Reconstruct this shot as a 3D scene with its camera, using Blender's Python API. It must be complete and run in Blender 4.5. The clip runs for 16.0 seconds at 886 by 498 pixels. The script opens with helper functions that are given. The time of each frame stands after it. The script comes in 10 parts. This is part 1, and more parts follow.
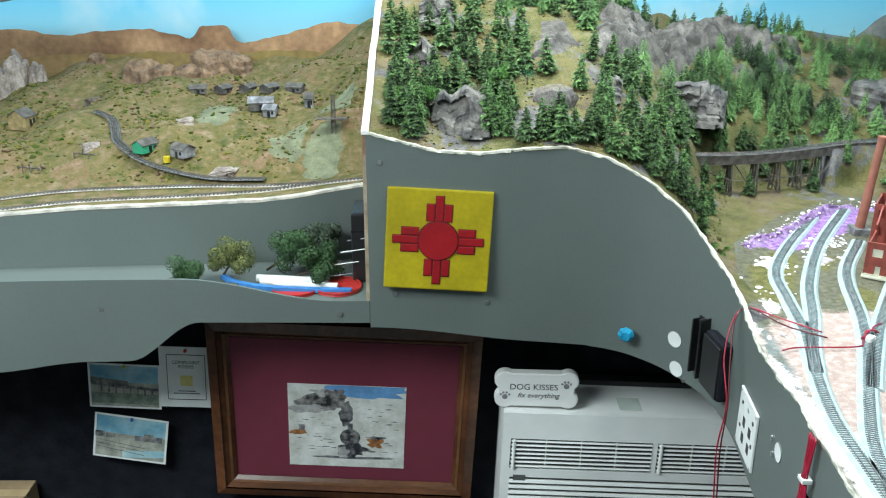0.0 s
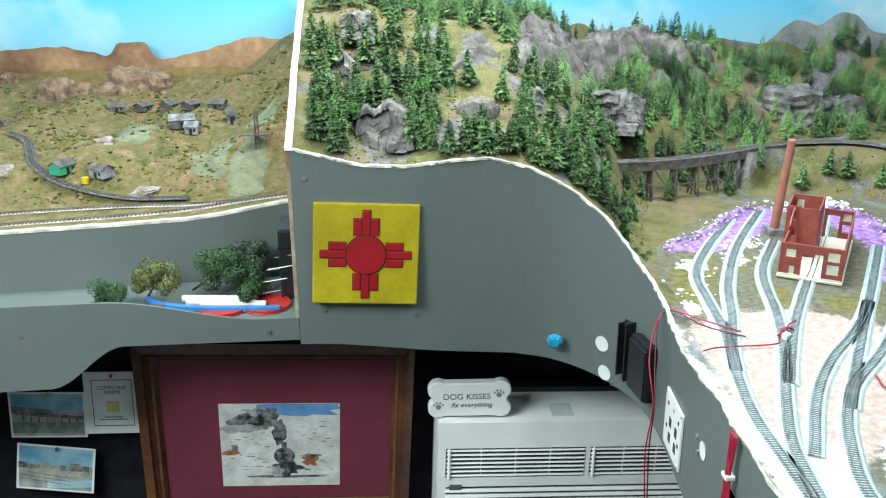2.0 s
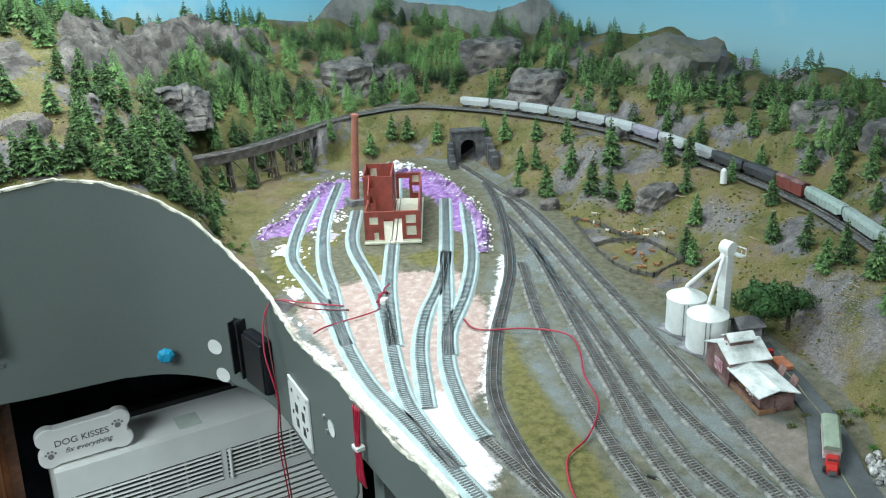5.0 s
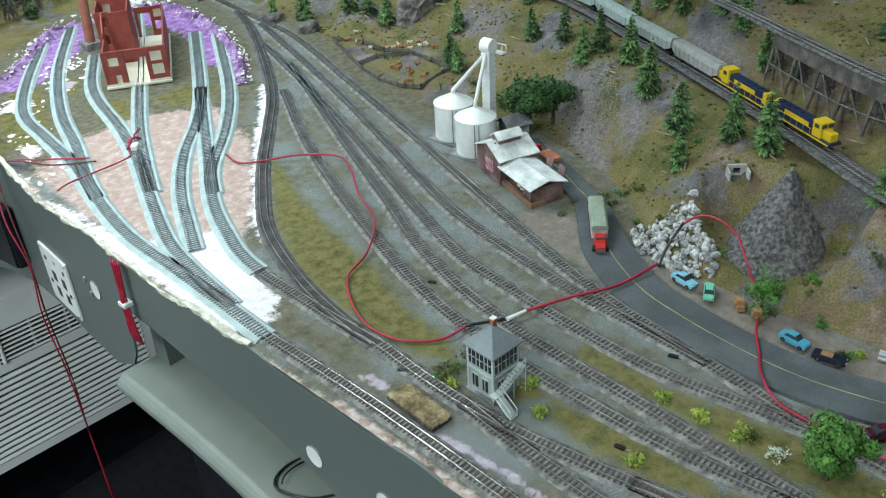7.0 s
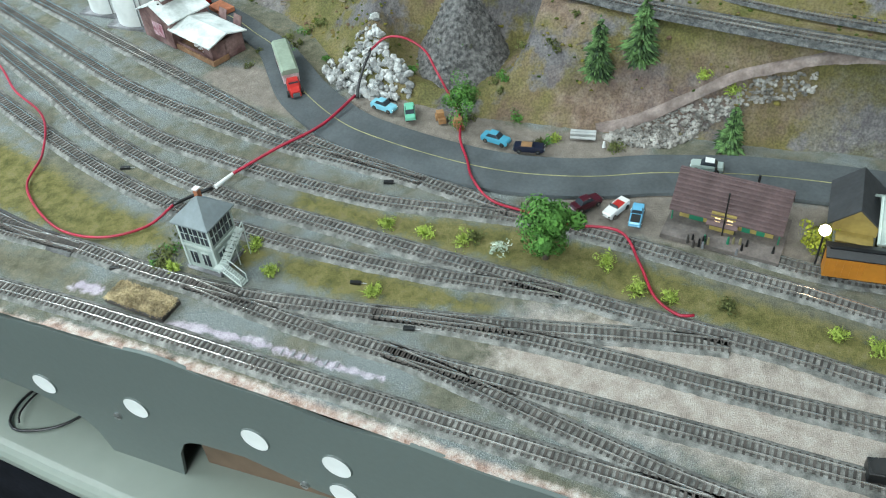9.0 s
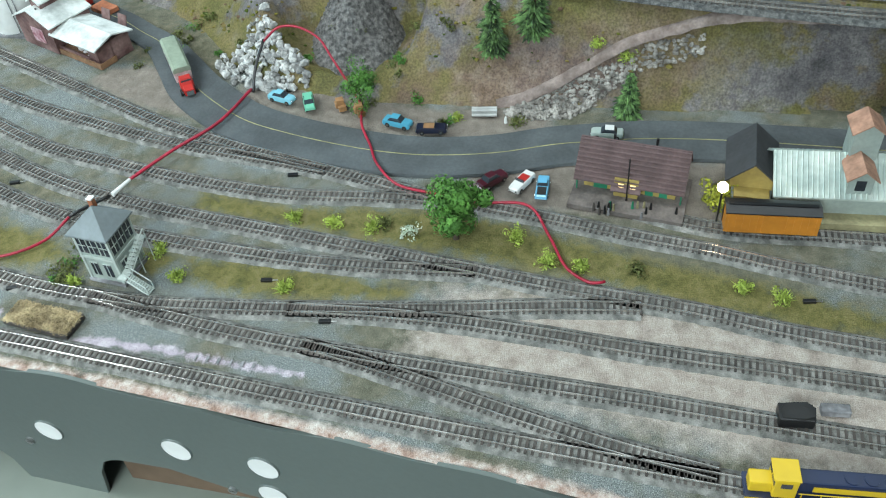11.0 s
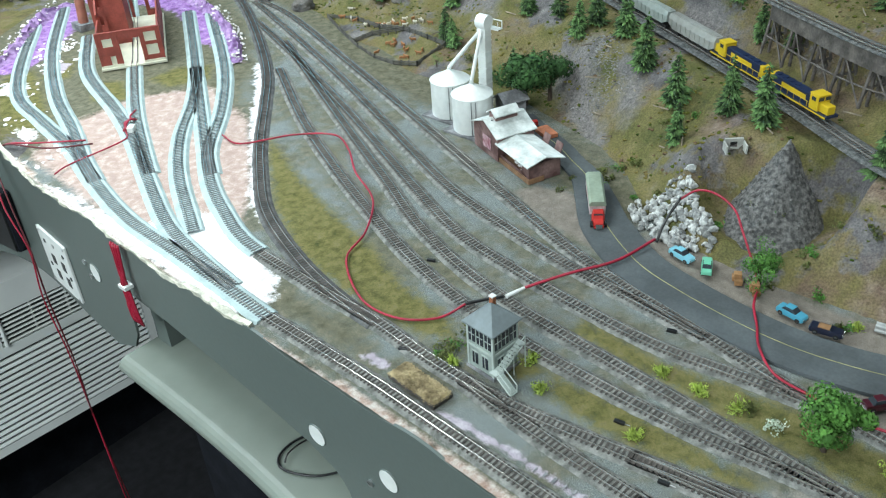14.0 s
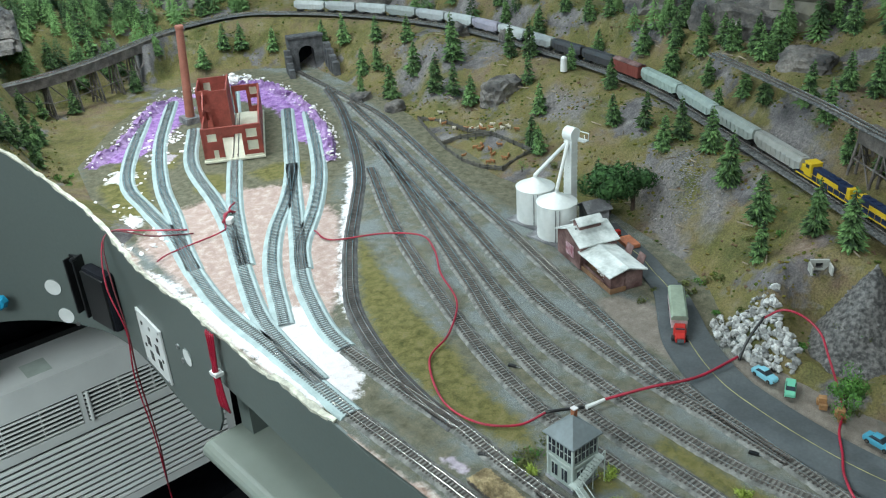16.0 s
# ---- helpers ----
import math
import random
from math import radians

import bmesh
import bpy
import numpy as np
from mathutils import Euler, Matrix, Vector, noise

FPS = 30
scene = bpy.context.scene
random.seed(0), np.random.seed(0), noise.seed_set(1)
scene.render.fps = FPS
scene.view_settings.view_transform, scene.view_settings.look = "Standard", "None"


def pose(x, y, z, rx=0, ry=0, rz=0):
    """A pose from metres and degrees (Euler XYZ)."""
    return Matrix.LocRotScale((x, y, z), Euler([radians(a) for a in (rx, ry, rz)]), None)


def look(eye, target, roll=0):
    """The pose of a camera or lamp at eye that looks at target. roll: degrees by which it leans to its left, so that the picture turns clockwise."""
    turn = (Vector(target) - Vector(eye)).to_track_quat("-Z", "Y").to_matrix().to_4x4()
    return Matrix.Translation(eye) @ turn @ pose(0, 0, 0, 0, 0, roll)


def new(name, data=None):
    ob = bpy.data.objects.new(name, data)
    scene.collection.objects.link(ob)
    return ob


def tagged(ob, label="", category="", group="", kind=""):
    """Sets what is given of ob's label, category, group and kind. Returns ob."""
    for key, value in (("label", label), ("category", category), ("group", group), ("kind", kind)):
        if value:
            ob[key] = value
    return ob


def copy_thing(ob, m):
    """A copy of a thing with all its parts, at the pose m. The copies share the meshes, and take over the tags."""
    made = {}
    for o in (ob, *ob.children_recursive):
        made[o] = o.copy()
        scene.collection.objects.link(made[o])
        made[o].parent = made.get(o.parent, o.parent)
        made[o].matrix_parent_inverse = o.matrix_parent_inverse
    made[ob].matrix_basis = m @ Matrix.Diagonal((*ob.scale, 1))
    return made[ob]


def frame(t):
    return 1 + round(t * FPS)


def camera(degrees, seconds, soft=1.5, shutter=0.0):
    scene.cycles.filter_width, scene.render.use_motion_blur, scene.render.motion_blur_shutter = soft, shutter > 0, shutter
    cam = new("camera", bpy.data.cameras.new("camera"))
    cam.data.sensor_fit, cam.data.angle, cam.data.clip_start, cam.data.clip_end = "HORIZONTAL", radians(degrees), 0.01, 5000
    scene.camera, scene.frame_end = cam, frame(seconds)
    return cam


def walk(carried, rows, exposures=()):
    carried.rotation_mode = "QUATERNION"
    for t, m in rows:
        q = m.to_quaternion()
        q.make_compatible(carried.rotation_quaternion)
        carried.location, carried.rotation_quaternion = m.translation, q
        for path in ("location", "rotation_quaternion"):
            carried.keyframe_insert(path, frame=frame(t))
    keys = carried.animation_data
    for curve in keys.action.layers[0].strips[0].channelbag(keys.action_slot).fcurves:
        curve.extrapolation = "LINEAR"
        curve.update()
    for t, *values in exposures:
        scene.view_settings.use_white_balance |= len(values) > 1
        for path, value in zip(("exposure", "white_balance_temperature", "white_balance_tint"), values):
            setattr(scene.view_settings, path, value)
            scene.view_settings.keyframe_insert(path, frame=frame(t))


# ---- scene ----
cam = camera(53.5, 16.0, soft=1.15)
PATH = [
(0, pose(0.0029, -0.0417, 1.6929, 69.93, -0.15, -0.33)),
    (0.5, pose(-0.0048, -0.0372, 1.6945, 70.51, -0.36, 1.40)),
    (1, pose(-0.0100, -0.0380, 1.6961, 70.68, -0.50, 1.60)),
    (1.5, pose(-0.0008, -0.0490, 1.6958, 70.73, -0.20, -1.39)),
    (2, pose(0.0135, -0.0452, 1.7000, 70.56, 0.21, -5.06)),
    (2.5, pose(-0.0030, -0.0254, 1.7047, 70.83, 0.52, -11.19)),
    (3, pose(0.0289, -0.0445, 1.7127, 70.59, 1.29, -16.77)),
    (3.2, pose(0.0167, -0.0360, 1.7266, 70.01, 1.12, -19.30)),
    (5.3, pose(0.0364, -0.0319, 1.7248, 67.48, 2.45, -34.74)),
    (5.5, pose(0.0439, -0.0254, 1.7157, 66.05, 2.52, -36.11)),
    (6, pose(0.0560, -0.0139, 1.6952, 61.81, 2.34, -42.69)),
    (6.5, pose(0.0686, -0.0142, 1.6766, 59.74, 2.14, -46.07)),
    (7, pose(0.0802, -0.0230, 1.6665, 57.90, 2.76, -48.29)),
    (7.5, pose(0.0892, -0.0309, 1.6599, 55.81, 3.36, -51.56)),
    (8, pose(0.0952, -0.0447, 1.6640, 53.14, 4.17, -56.38)),
    (8.5, pose(0.1066, -0.0473, 1.6482, 51.16, 4.57, -61.90)),
    (9, pose(0.1063, -0.0350, 1.6391, 47.45, 3.70, -70.29)),
    (9.2, pose(0.1074, -0.0381, 1.6516, 46.06, 3.47, -72.80)),
    (10.2, pose(0.1120, -0.0420, 1.6400, 45.80, 3.75, -79.0)),
    (11.3, pose(0.1146, -0.0449, 1.6316, 46.36, 3.98, -75.30)),
    (11.5, pose(0.1149, -0.0400, 1.6270, 46.88, 3.85, -73.27)),
    (12, pose(0.1042, -0.0217, 1.6368, 47.44, 2.96, -67.70)),
    (12.5, pose(0.1010, -0.0195, 1.6480, 47.73, 3.11, -62.70)),
    (13, pose(0.1011, -0.0526, 1.6606, 51.46, 4.96, -56.67)),
    (13.5, pose(0.0865, -0.0338, 1.6673, 54.37, 3.84, -52.21)),
    (14, pose(0.0801, -0.0235, 1.6708, 56.26, 3.41, -48.82)),
    (14.5, pose(0.0732, -0.0195, 1.6798, 57.84, 3.19, -46.77)),
    (15, pose(0.0659, -0.0164, 1.6947, 59.40, 3.24, -45.24)),
    (15.5, pose(0.0609, -0.0200, 1.7054, 60.96, 3.44, -43.94)),
    (16, pose(0.0591, -0.0228, 1.7051, 62.25, 3.36, -43.48)),
]
walk(cam, PATH, ((0.0, 0.15), (0.5, 0.35), (1.5, 0.4), (3.0, 0.16), (5.5, -0.14), (6.5, -0.28), (7.0, -0.30), (8.0, -0.05), (9.0, 0.2), (11.5, 0.13), (12.5, 0.08), (13.5, 0.06), (14.5, -0.08), (15.5, -0.2), (16.0, -0.27)))

# ---- world and lights ----
world = bpy.data.worlds.new("room_air")
scene.world = world
world.use_nodes = True
world.node_tree.nodes["Background"].inputs[0].default_value = (0.75, 0.85, 1.0, 1)
world.node_tree.nodes["Background"].inputs[1].default_value = 0.07


def fill_lamp(x, y, z, sx, sy, power, colour=(0.825, 0.95, 0.98)):
    data = bpy.data.lights.new("overhead_fill", "AREA")
    data.shape, data.size, data.size_y, data.energy, data.color = "RECTANGLE", sx, sy, power, colour
    ob = new("overhead_fill", data)
    ob.location = (x, y, z)
    return ob


# unseen area lamps added overhead, placed and powered to balance brightness across the layout
fill_lamp(0.75, 1.32, 2.33, 1.2, 0.25, 17)
fill_lamp(0.85, -0.15, 2.33, 0.25, 1.2, 9)
fill_lamp(-0.55, 1.75, 2.33, 1.2, 0.25, 11)
# broad added fill for the fascia and the things below it
fill_lamp(-1.38, 0.35, 2.33, 1.3, 1.0, 92)
fill_lamp(0.40, 1.95, 2.33, 1.2, 0.2, 25)
spot = bpy.data.lights.new("work_lamp", "SPOT")
spot.energy, spot.spot_size, spot.spot_blend, spot.shadow_soft_size, spot.color = 12, radians(34), 0.8, 0.05, (0.82, 0.97, 1.0)
lamp = new("work_lamp", spot)
lamp.matrix_world = look((0.35, 0.6, 2.3), (0.56, 1.02, 1.1))

# ---- materials ----
DECK = 1.10


def nodes_of(name):
    m = bpy.data.materials.new(name)
    m.use_nodes = True
    nt = m.node_tree
    return m, nt, nt.nodes["Principled BSDF"]


def paint(name, colour, rough=0.6, metal=0.0, vary=0.25, scale=30.0, bump=0.15, fine=6.0, second=None, mix=0.5, rnd=0.0, spec=None):
    """A surface of one colour with stains and grain at two scales, with an optional second colour in patches."""
    m, nt, b = nodes_of(name)
    N, L = nt.nodes, nt.links
    co = N.new("ShaderNodeTexCoord")
    big, small = N.new("ShaderNodeTexNoise"), N.new("ShaderNodeTexNoise")
    for n, s, d in ((big, scale, 5), (small, scale * fine, 4)):
        n.inputs["Scale"].default_value, n.inputs["Detail"].default_value = s, d
        L.new(co.outputs["Object"], n.inputs["Vector"])
    ramp = N.new("ShaderNodeValToRGB")
    dark = tuple(c * (1 - vary) for c in colour)
    lite = tuple(min(1, c * (1 + vary)) for c in colour) if second is None else second
    ramp.color_ramp.elements[0].position, ramp.color_ramp.elements[1].position = 0.5 - 0.25 * mix, 0.5 + 0.35 * mix
    ramp.color_ramp.elements[0].color, ramp.color_ramp.elements[1].color = (*dark, 1), (*lite, 1)
    L.new(big.outputs["Fac"], ramp.inputs["Fac"])
    grain = N.new("ShaderNodeMix")
    grain.data_type, grain.blend_type = "RGBA", "OVERLAY"
    grain.inputs["Factor"].default_value = min(1.0, vary * 1.3)
    L.new(ramp.outputs["Color"], grain.inputs["A"])
    L.new(small.outputs["Fac"], grain.inputs["B"])
    out = grain.outputs["Result"]
    if rnd:
        info, hue = N.new("ShaderNodeObjectInfo"), N.new("ShaderNodeHueSaturation")
        rng = N.new("ShaderNodeMapRange")
        rng.inputs["To Min"].default_value, rng.inputs["To Max"].default_value = 1 - rnd, 1 + rnd
        L.new(info.outputs["Random"], rng.inputs["Value"])
        L.new(rng.outputs["Result"], hue.inputs["Value"])
        L.new(out, hue.inputs["Color"])
        out = hue.outputs["Color"]
    L.new(out, b.inputs["Base Color"])
    b.inputs["Roughness"].default_value, b.inputs["Metallic"].default_value = rough, metal
    if spec is not None:
        b.inputs["Specular IOR Level"].default_value = spec
    if bump:
        bp = N.new("ShaderNodeBump")
        bp.inputs["Strength"].default_value, bp.inputs["Distance"].default_value = bump, 0.002
        L.new(small.outputs["Fac"], bp.inputs["Height"])
        L.new(bp.outputs["Normal"], b.inputs["Normal"])
    return m


def glow(name, colour, strength):
    m, nt, b = nodes_of(name)
    b.inputs["Base Color"].default_value = (*colour, 1)
    b.inputs["Emission Color"].default_value = (*colour, 1)
    b.inputs["Emission Strength"].default_value = strength
    return m


def ground_material():
    """Scenery: turf, ochre earth and grey talus by noise, bare rock where it is steep."""
    m, nt, b = nodes_of("scenery_turf")
    N, L = nt.nodes, nt.links
    co, geo = N.new("ShaderNodeTexCoord"), N.new("ShaderNodeNewGeometry")

    def noise_of(s, d=6, r=0.6):
        n = N.new("ShaderNodeTexNoise")
        n.inputs["Scale"].default_value, n.inputs["Detail"].default_value, n.inputs["Roughness"].default_value = s, d, r
        L.new(co.outputs["Object"], n.inputs["Vector"])
        return n.outputs["Fac"]

    def ramp(fac, *stops):
        n = N.new("ShaderNodeValToRGB")
        e = n.color_ramp.elements
        while len(e) < len(stops):
            e.new(0.5)
        for i, (p, c) in enumerate(stops):
            e[i].position, e[i].color = p, (*c, 1)
        L.new(fac, n.inputs["Fac"])
        return n.outputs["Color"]

    def mixed(f, a, c, kind="MIX"):
        n = N.new("ShaderNodeMix")
        n.data_type, n.blend_type = "RGBA", kind
        if isinstance(f, float):
            n.inputs["Factor"].default_value = f
        else:
            L.new(f, n.inputs["Factor"])
        L.new(a, n.inputs["A"])
        L.new(c, n.inputs["B"])
        return n.outputs["Result"]
    turf = mixed(ramp(noise_of(42, 7, 0.7), (0.40, (0, 0, 0)), (0.62, (0.8, 0.8, 0.8))), ramp(noise_of(8), (0.30, (0.052, 0.068, 0.024)), (0.43, (0.105, 0.105, 0.036)), (0.52, (0.16, 0.135, 0.056)), (0.62, (0.155, 0.11, 0.075)), (0.74, (0.14, 0.10, 0.082))), ramp(noise_of(17, 6, 0.65), (0.34, (0.045, 0.052, 0.026)), (0.46, (0.135, 0.122, 0.050)), (0.56, (0.195, 0.162, 0.085)), (0.70, (0.18, 0.165, 0.152))))
    ragged = noise_of(55, 7, 0.7)

    def area(name, reach, soft, amount):
        at, ma, mp = N.new("ShaderNodeAttribute"), N.new("ShaderNodeMath"), N.new("ShaderNodeMapRange")
        at.attribute_name = name
        ma.operation = "MULTIPLY_ADD"
        ma.inputs[1].default_value = reach
        L.new(ragged, ma.inputs[0])
        L.new(at.outputs["Fac"], ma.inputs[2])
        mp.inputs["From Min"].default_value, mp.inputs["From Max"].default_value, mp.inputs["To Max"].default_value = reach * 0.5 - soft, reach * 0.5 + soft, amount
        L.new(ma.outputs[0], mp.inputs["Value"])
        return mp.outputs["Result"]
    talus = ramp(noise_of(150, 6, 0.75), (0.30, (0.085, 0.078, 0.082)), (0.48, (0.16, 0.148, 0.15)), (0.60, (0.22, 0.205, 0.20)), (0.74, (0.36, 0.34, 0.33)))
    reddish = ramp(noise_of(60, 6, 0.7), (0.32, (0.13, 0.085, 0.068)), (0.50, (0.20, 0.14, 0.115)), (0.68, (0.29, 0.225, 0.19)))
    rock = ramp(noise_of(22, 8, 0.7), (0.3, (0.06, 0.058, 0.06)), (0.5, (0.14, 0.13, 0.135)), (0.7, (0.25, 0.235, 0.23)))
    sep, mr = N.new("ShaderNodeSeparateXYZ"), N.new("ShaderNodeMapRange")
    L.new(geo.outputs["Normal"], sep.inputs[0])
    add = N.new("ShaderNodeMath")
    add.operation = "MULTIPLY_ADD"
    add.inputs[1].default_value = 0.12
    L.new(sep.outputs["Z"], add.inputs[0])
    L.new(noise_of(7, 7, 0.65), add.inputs[2])
    mr.inputs["From Min"].default_value, mr.inputs["From Max"].default_value = 0.565, 0.515
    L.new(add.outputs[0], mr.inputs["Value"])
    col = mixed(mr.outputs["Result"], turf, rock)
    col = mixed(area("red_dirt", 0.05, 0.012, 0.85), col, reddish)
    col = mixed(area("talus", 0.045, 0.012, 0.95), col, talus)
    speck = ramp(noise_of(420, 3), (0.35, (0.25, 0.25, 0.22)), (0.5, (0.5, 0.5, 0.5)), (0.68, (0.78, 0.78, 0.7)))
    L.new(mixed(0.55, col, speck, "OVERLAY"), b.inputs["Base Color"])
    b.inputs["Roughness"].default_value = 0.95
    b.inputs["Specular IOR Level"].default_value = 0.2
    bp = N.new("ShaderNodeBump")
    bp.inputs["Strength"].default_value, bp.inputs["Distance"].default_value = 0.7, 0.004
    L.new(noise_of(160, 6, 0.7), bp.inputs["Height"])
    L.new(bp.outputs["Normal"], b.inputs["Normal"])
    return m


TURF = ground_material()
FASCIA = paint("fascia_paint", (0.112, 0.134, 0.124), 0.45, vary=0.06, scale=3, bump=0.06, fine=60)
BALLAST = paint("grey_ballast", (0.20, 0.20, 0.185), 0.95, vary=0.4, scale=110, bump=0.9, fine=9, second=(0.30, 0.295, 0.275))
BARE = paint("dark_roadbed", (0.10, 0.10, 0.10), 0.95, vary=0.35, scale=60, bump=0.8, fine=8)
GREYTIE = paint("grey_sprayed_ties", (0.12, 0.135, 0.14), 0.8, vary=0.35, scale=40, bump=0.2)
DARKRAIL = paint("rusty_rail", (0.17, 0.15, 0.13), 0.45, metal=0.3, vary=0.3, scale=20, bump=0.05)
TIE = paint("brown_ties", (0.062, 0.053, 0.047), 0.8, vary=0.4, scale=40, bump=0.2)
RAIL = paint("worn_rail", (0.66, 0.63, 0.59), 0.22, metal=0.78, vary=0.3, scale=20, bump=0.05)
FOAM = paint("blue_grey_foam", (0.36, 0.44, 0.44), 0.8, vary=0.12, scale=50, bump=0.25)
PLASTER = paint("white_plaster", (0.74, 0.705, 0.70), 0.85, vary=0.12, scale=25, bump=0.5, fine=7)
PURPLE = paint("lilac_foam", (0.25, 0.115, 0.34), 0.8, vary=0.4, scale=60, bump=0.8, second=(0.44, 0.29, 0.52))
ASPHALT = paint("model_asphalt", (0.075, 0.085, 0.09), 0.9, vary=0.2, scale=25, bump=0.3, fine=12)
DARKBED = paint("dark_ballast", (0.10, 0.105, 0.105), 0.95, vary=0.45, scale=200, bump=0.9, fine=4, second=(0.17, 0.17, 0.165))
YELLOW = paint("faded_yellow", (0.33, 0.31, 0.14), 0.8, vary=0.25, scale=60, bump=0)
BRICK = paint("red_brick_plastic", (0.27, 0.055, 0.04), 0.55, vary=0.2, scale=60, bump=0.2)
CHIMNEY = paint("chimney_plastic", (0.34, 0.13, 0.09), 0.6, vary=0.15, scale=60, bump=0.2)
CREAM = paint("cream_plastic", (0.62, 0.60, 0.48), 0.6, vary=0.08, scale=60, bump=0.1)
STONE = paint("grey_stone", (0.22, 0.22, 0.23), 0.9, vary=0.45, scale=45, bump=0.8, fine=5)
DARKSTONE = paint("dark_cut_stone", (0.09, 0.09, 0.095), 0.9, vary=0.4, scale=60, bump=0.8)
TALUS = paint("rock_rubble", (0.36, 0.365, 0.36), 0.9, vary=0.25, scale=1.1, bump=0.0, second=(0.50, 0.50, 0.48), rnd=0.45)
BLACK = paint("black_curtain", (0.011, 0.012, 0.016), 0.9, vary=0.3, scale=20, bump=0.1, spec=0.12)
BLACKPLASTIC = paint("black_plastic", (0.012, 0.012, 0.013), 0.35, vary=0.2, scale=40, bump=0.05)
SKY = None


# ---- builders ----
def part(name, bm, material, parent=None, label="", smooth=False):
    me = bpy.data.meshes.new(name)
    bm.normal_update()
    bm.to_mesh(me)
    bm.free()
    me.materials.append(material)
    if smooth:
        me.polygons.foreach_set("use_smooth", [True] * len(me.polygons))
    ob = new(name, me)
    ob.parent = parent
    if label:
        tagged(ob, label)
    return ob


def thing(name, at, label, category, group="", turn=0.0):
    ob = new(name)
    ob.empty_display_size = 0.01
    ob.matrix_basis = pose(*at, 0, 0, turn)
    return tagged(ob, label, category, group)


def structure(name, bm, material, label, category, smooth=False):
    return tagged(part(name, bm, material, None, label, smooth), label, category, kind="structure")


def box(bm, x0, x1, y0, y1, z0, z1, m=None, bevel=0.0):
    r = bmesh.ops.create_cube(bm, size=1.0, matrix=Matrix.LocRotScale(((x0 + x1) / 2, (y0 + y1) / 2, (z0 + z1) / 2), None, (abs(x1 - x0), abs(y1 - y0), abs(z1 - z0))))
    vs = r["verts"]
    if bevel:
        es = list({e for v in vs for e in v.link_edges})
        b = bmesh.ops.bevel(bm, geom=es, offset=bevel, segments=2, affect="EDGES", profile=0.6)
        vs = list({v for f in b["faces"] for v in f.verts} | {v for v in vs if v.is_valid})
    if m is not None:
        bmesh.ops.transform(bm, matrix=m, verts=vs)
    return bm


def tube(bm, a, b, r0, r1=None, n=10, caps=True):
    a, b = Vector(a), Vector(b)
    d = b - a
    m = Matrix.Translation((a + b) / 2) @ d.to_track_quat("Z", "Y").to_matrix().to_4x4()
    bmesh.ops.create_cone(bm, cap_ends=caps, segments=n, radius1=r0, radius2=r0 if r1 is None else r1, depth=d.length, matrix=m)
    return bm


def blob(bm, at, r, sub=1, jag=0.3, flat=1.0):
    v = bmesh.ops.create_icosphere(bm, subdivisions=sub, radius=1.0)["verts"]
    off = Vector((random.random() * 50, random.random() * 50, random.random() * 50))
    for p in v:
        k = 1 + jag * noise.noise(p.co * 1.7 + off) * 1.6
        p.co = Vector(at) + Vector((p.co.x * r * k, p.co.y * r * k, p.co.z * r * k * flat))
    return bm


def _ico():
    bm = bmesh.new()
    bmesh.ops.create_icosphere(bm, subdivisions=1, radius=1.0)
    bm.verts.index_update()
    out = np.array([v.co[:] for v in bm.verts]), [[v.index for v in f.verts] for f in bm.faces]
    bm.free()
    return out


ICO_V, ICO_F = _ico()


def pebbles(name, items, material, parent=None, label="", jag=0.5):
    """Many small broken stones (x, y, z, radius, flatness) as one mesh."""
    rg = np.random.default_rng(len(items))
    V, F = [], []
    for x, y, z, r, fl in items:
        k = 12 * len(V)
        q = ICO_V * (1 + jag * rg.uniform(-0.6, 0.6, (12, 1))) * r
        q[:, 2] *= fl
        V.append(q + (x, y, z))
        F += [[i + k for i in f] for f in ICO_F]
    me = bpy.data.meshes.new(name)
    me.from_pydata(np.concatenate(V).tolist(), [], F)
    me.materials.append(material)
    ob = new(name, me)
    ob.parent = parent
    if label:
        tagged(ob, label)
    return ob


def spline(pts, step=0.02):
    """Even samples along a smooth curve through the points (2D or 3D)."""
    P = [Vector(p) if len(p) == 3 else Vector((*p, 0)) for p in pts]
    E = [2 * P[0] - P[1]] + P + [2 * P[-1] - P[-2]]
    dense = []
    for i in range(1, len(E) - 2):
        a, b, c, d = E[i - 1:i + 3]
        for k in range(24):
            t = k / 24
            dense.append(0.5 * (2 * b + (c - a) * t + (2 * a - 5 * b + 4 * c - d) * t * t + (3 * b - a - 3 * c + d) * t ** 3))
    dense.append(P[-1])
    L = [0.0]
    for a, b in zip(dense, dense[1:]):
        L.append(L[-1] + (b - a).length)
    n = max(2, int(round(L[-1] / step)) + 1)
    out, j = [], 0
    for k in range(n):
        s = L[-1] * k / (n - 1)
        while j < len(L) - 2 and L[j + 1] < s:
            j += 1
        u = (s - L[j]) / max(1e-9, L[j + 1] - L[j])
        out.append(dense[j].lerp(dense[j + 1], u))
    return out


def sides(pts):
    """For each sample its direction to the left, in plan."""
    out = []
    for i in range(len(pts)):
        d = pts[min(i + 1, len(pts) - 1)] - pts[max(i - 1, 0)]
        d.z = 0
        d.normalize()
        out.append(Vector((-d.y, d.x, 0)))
    return out


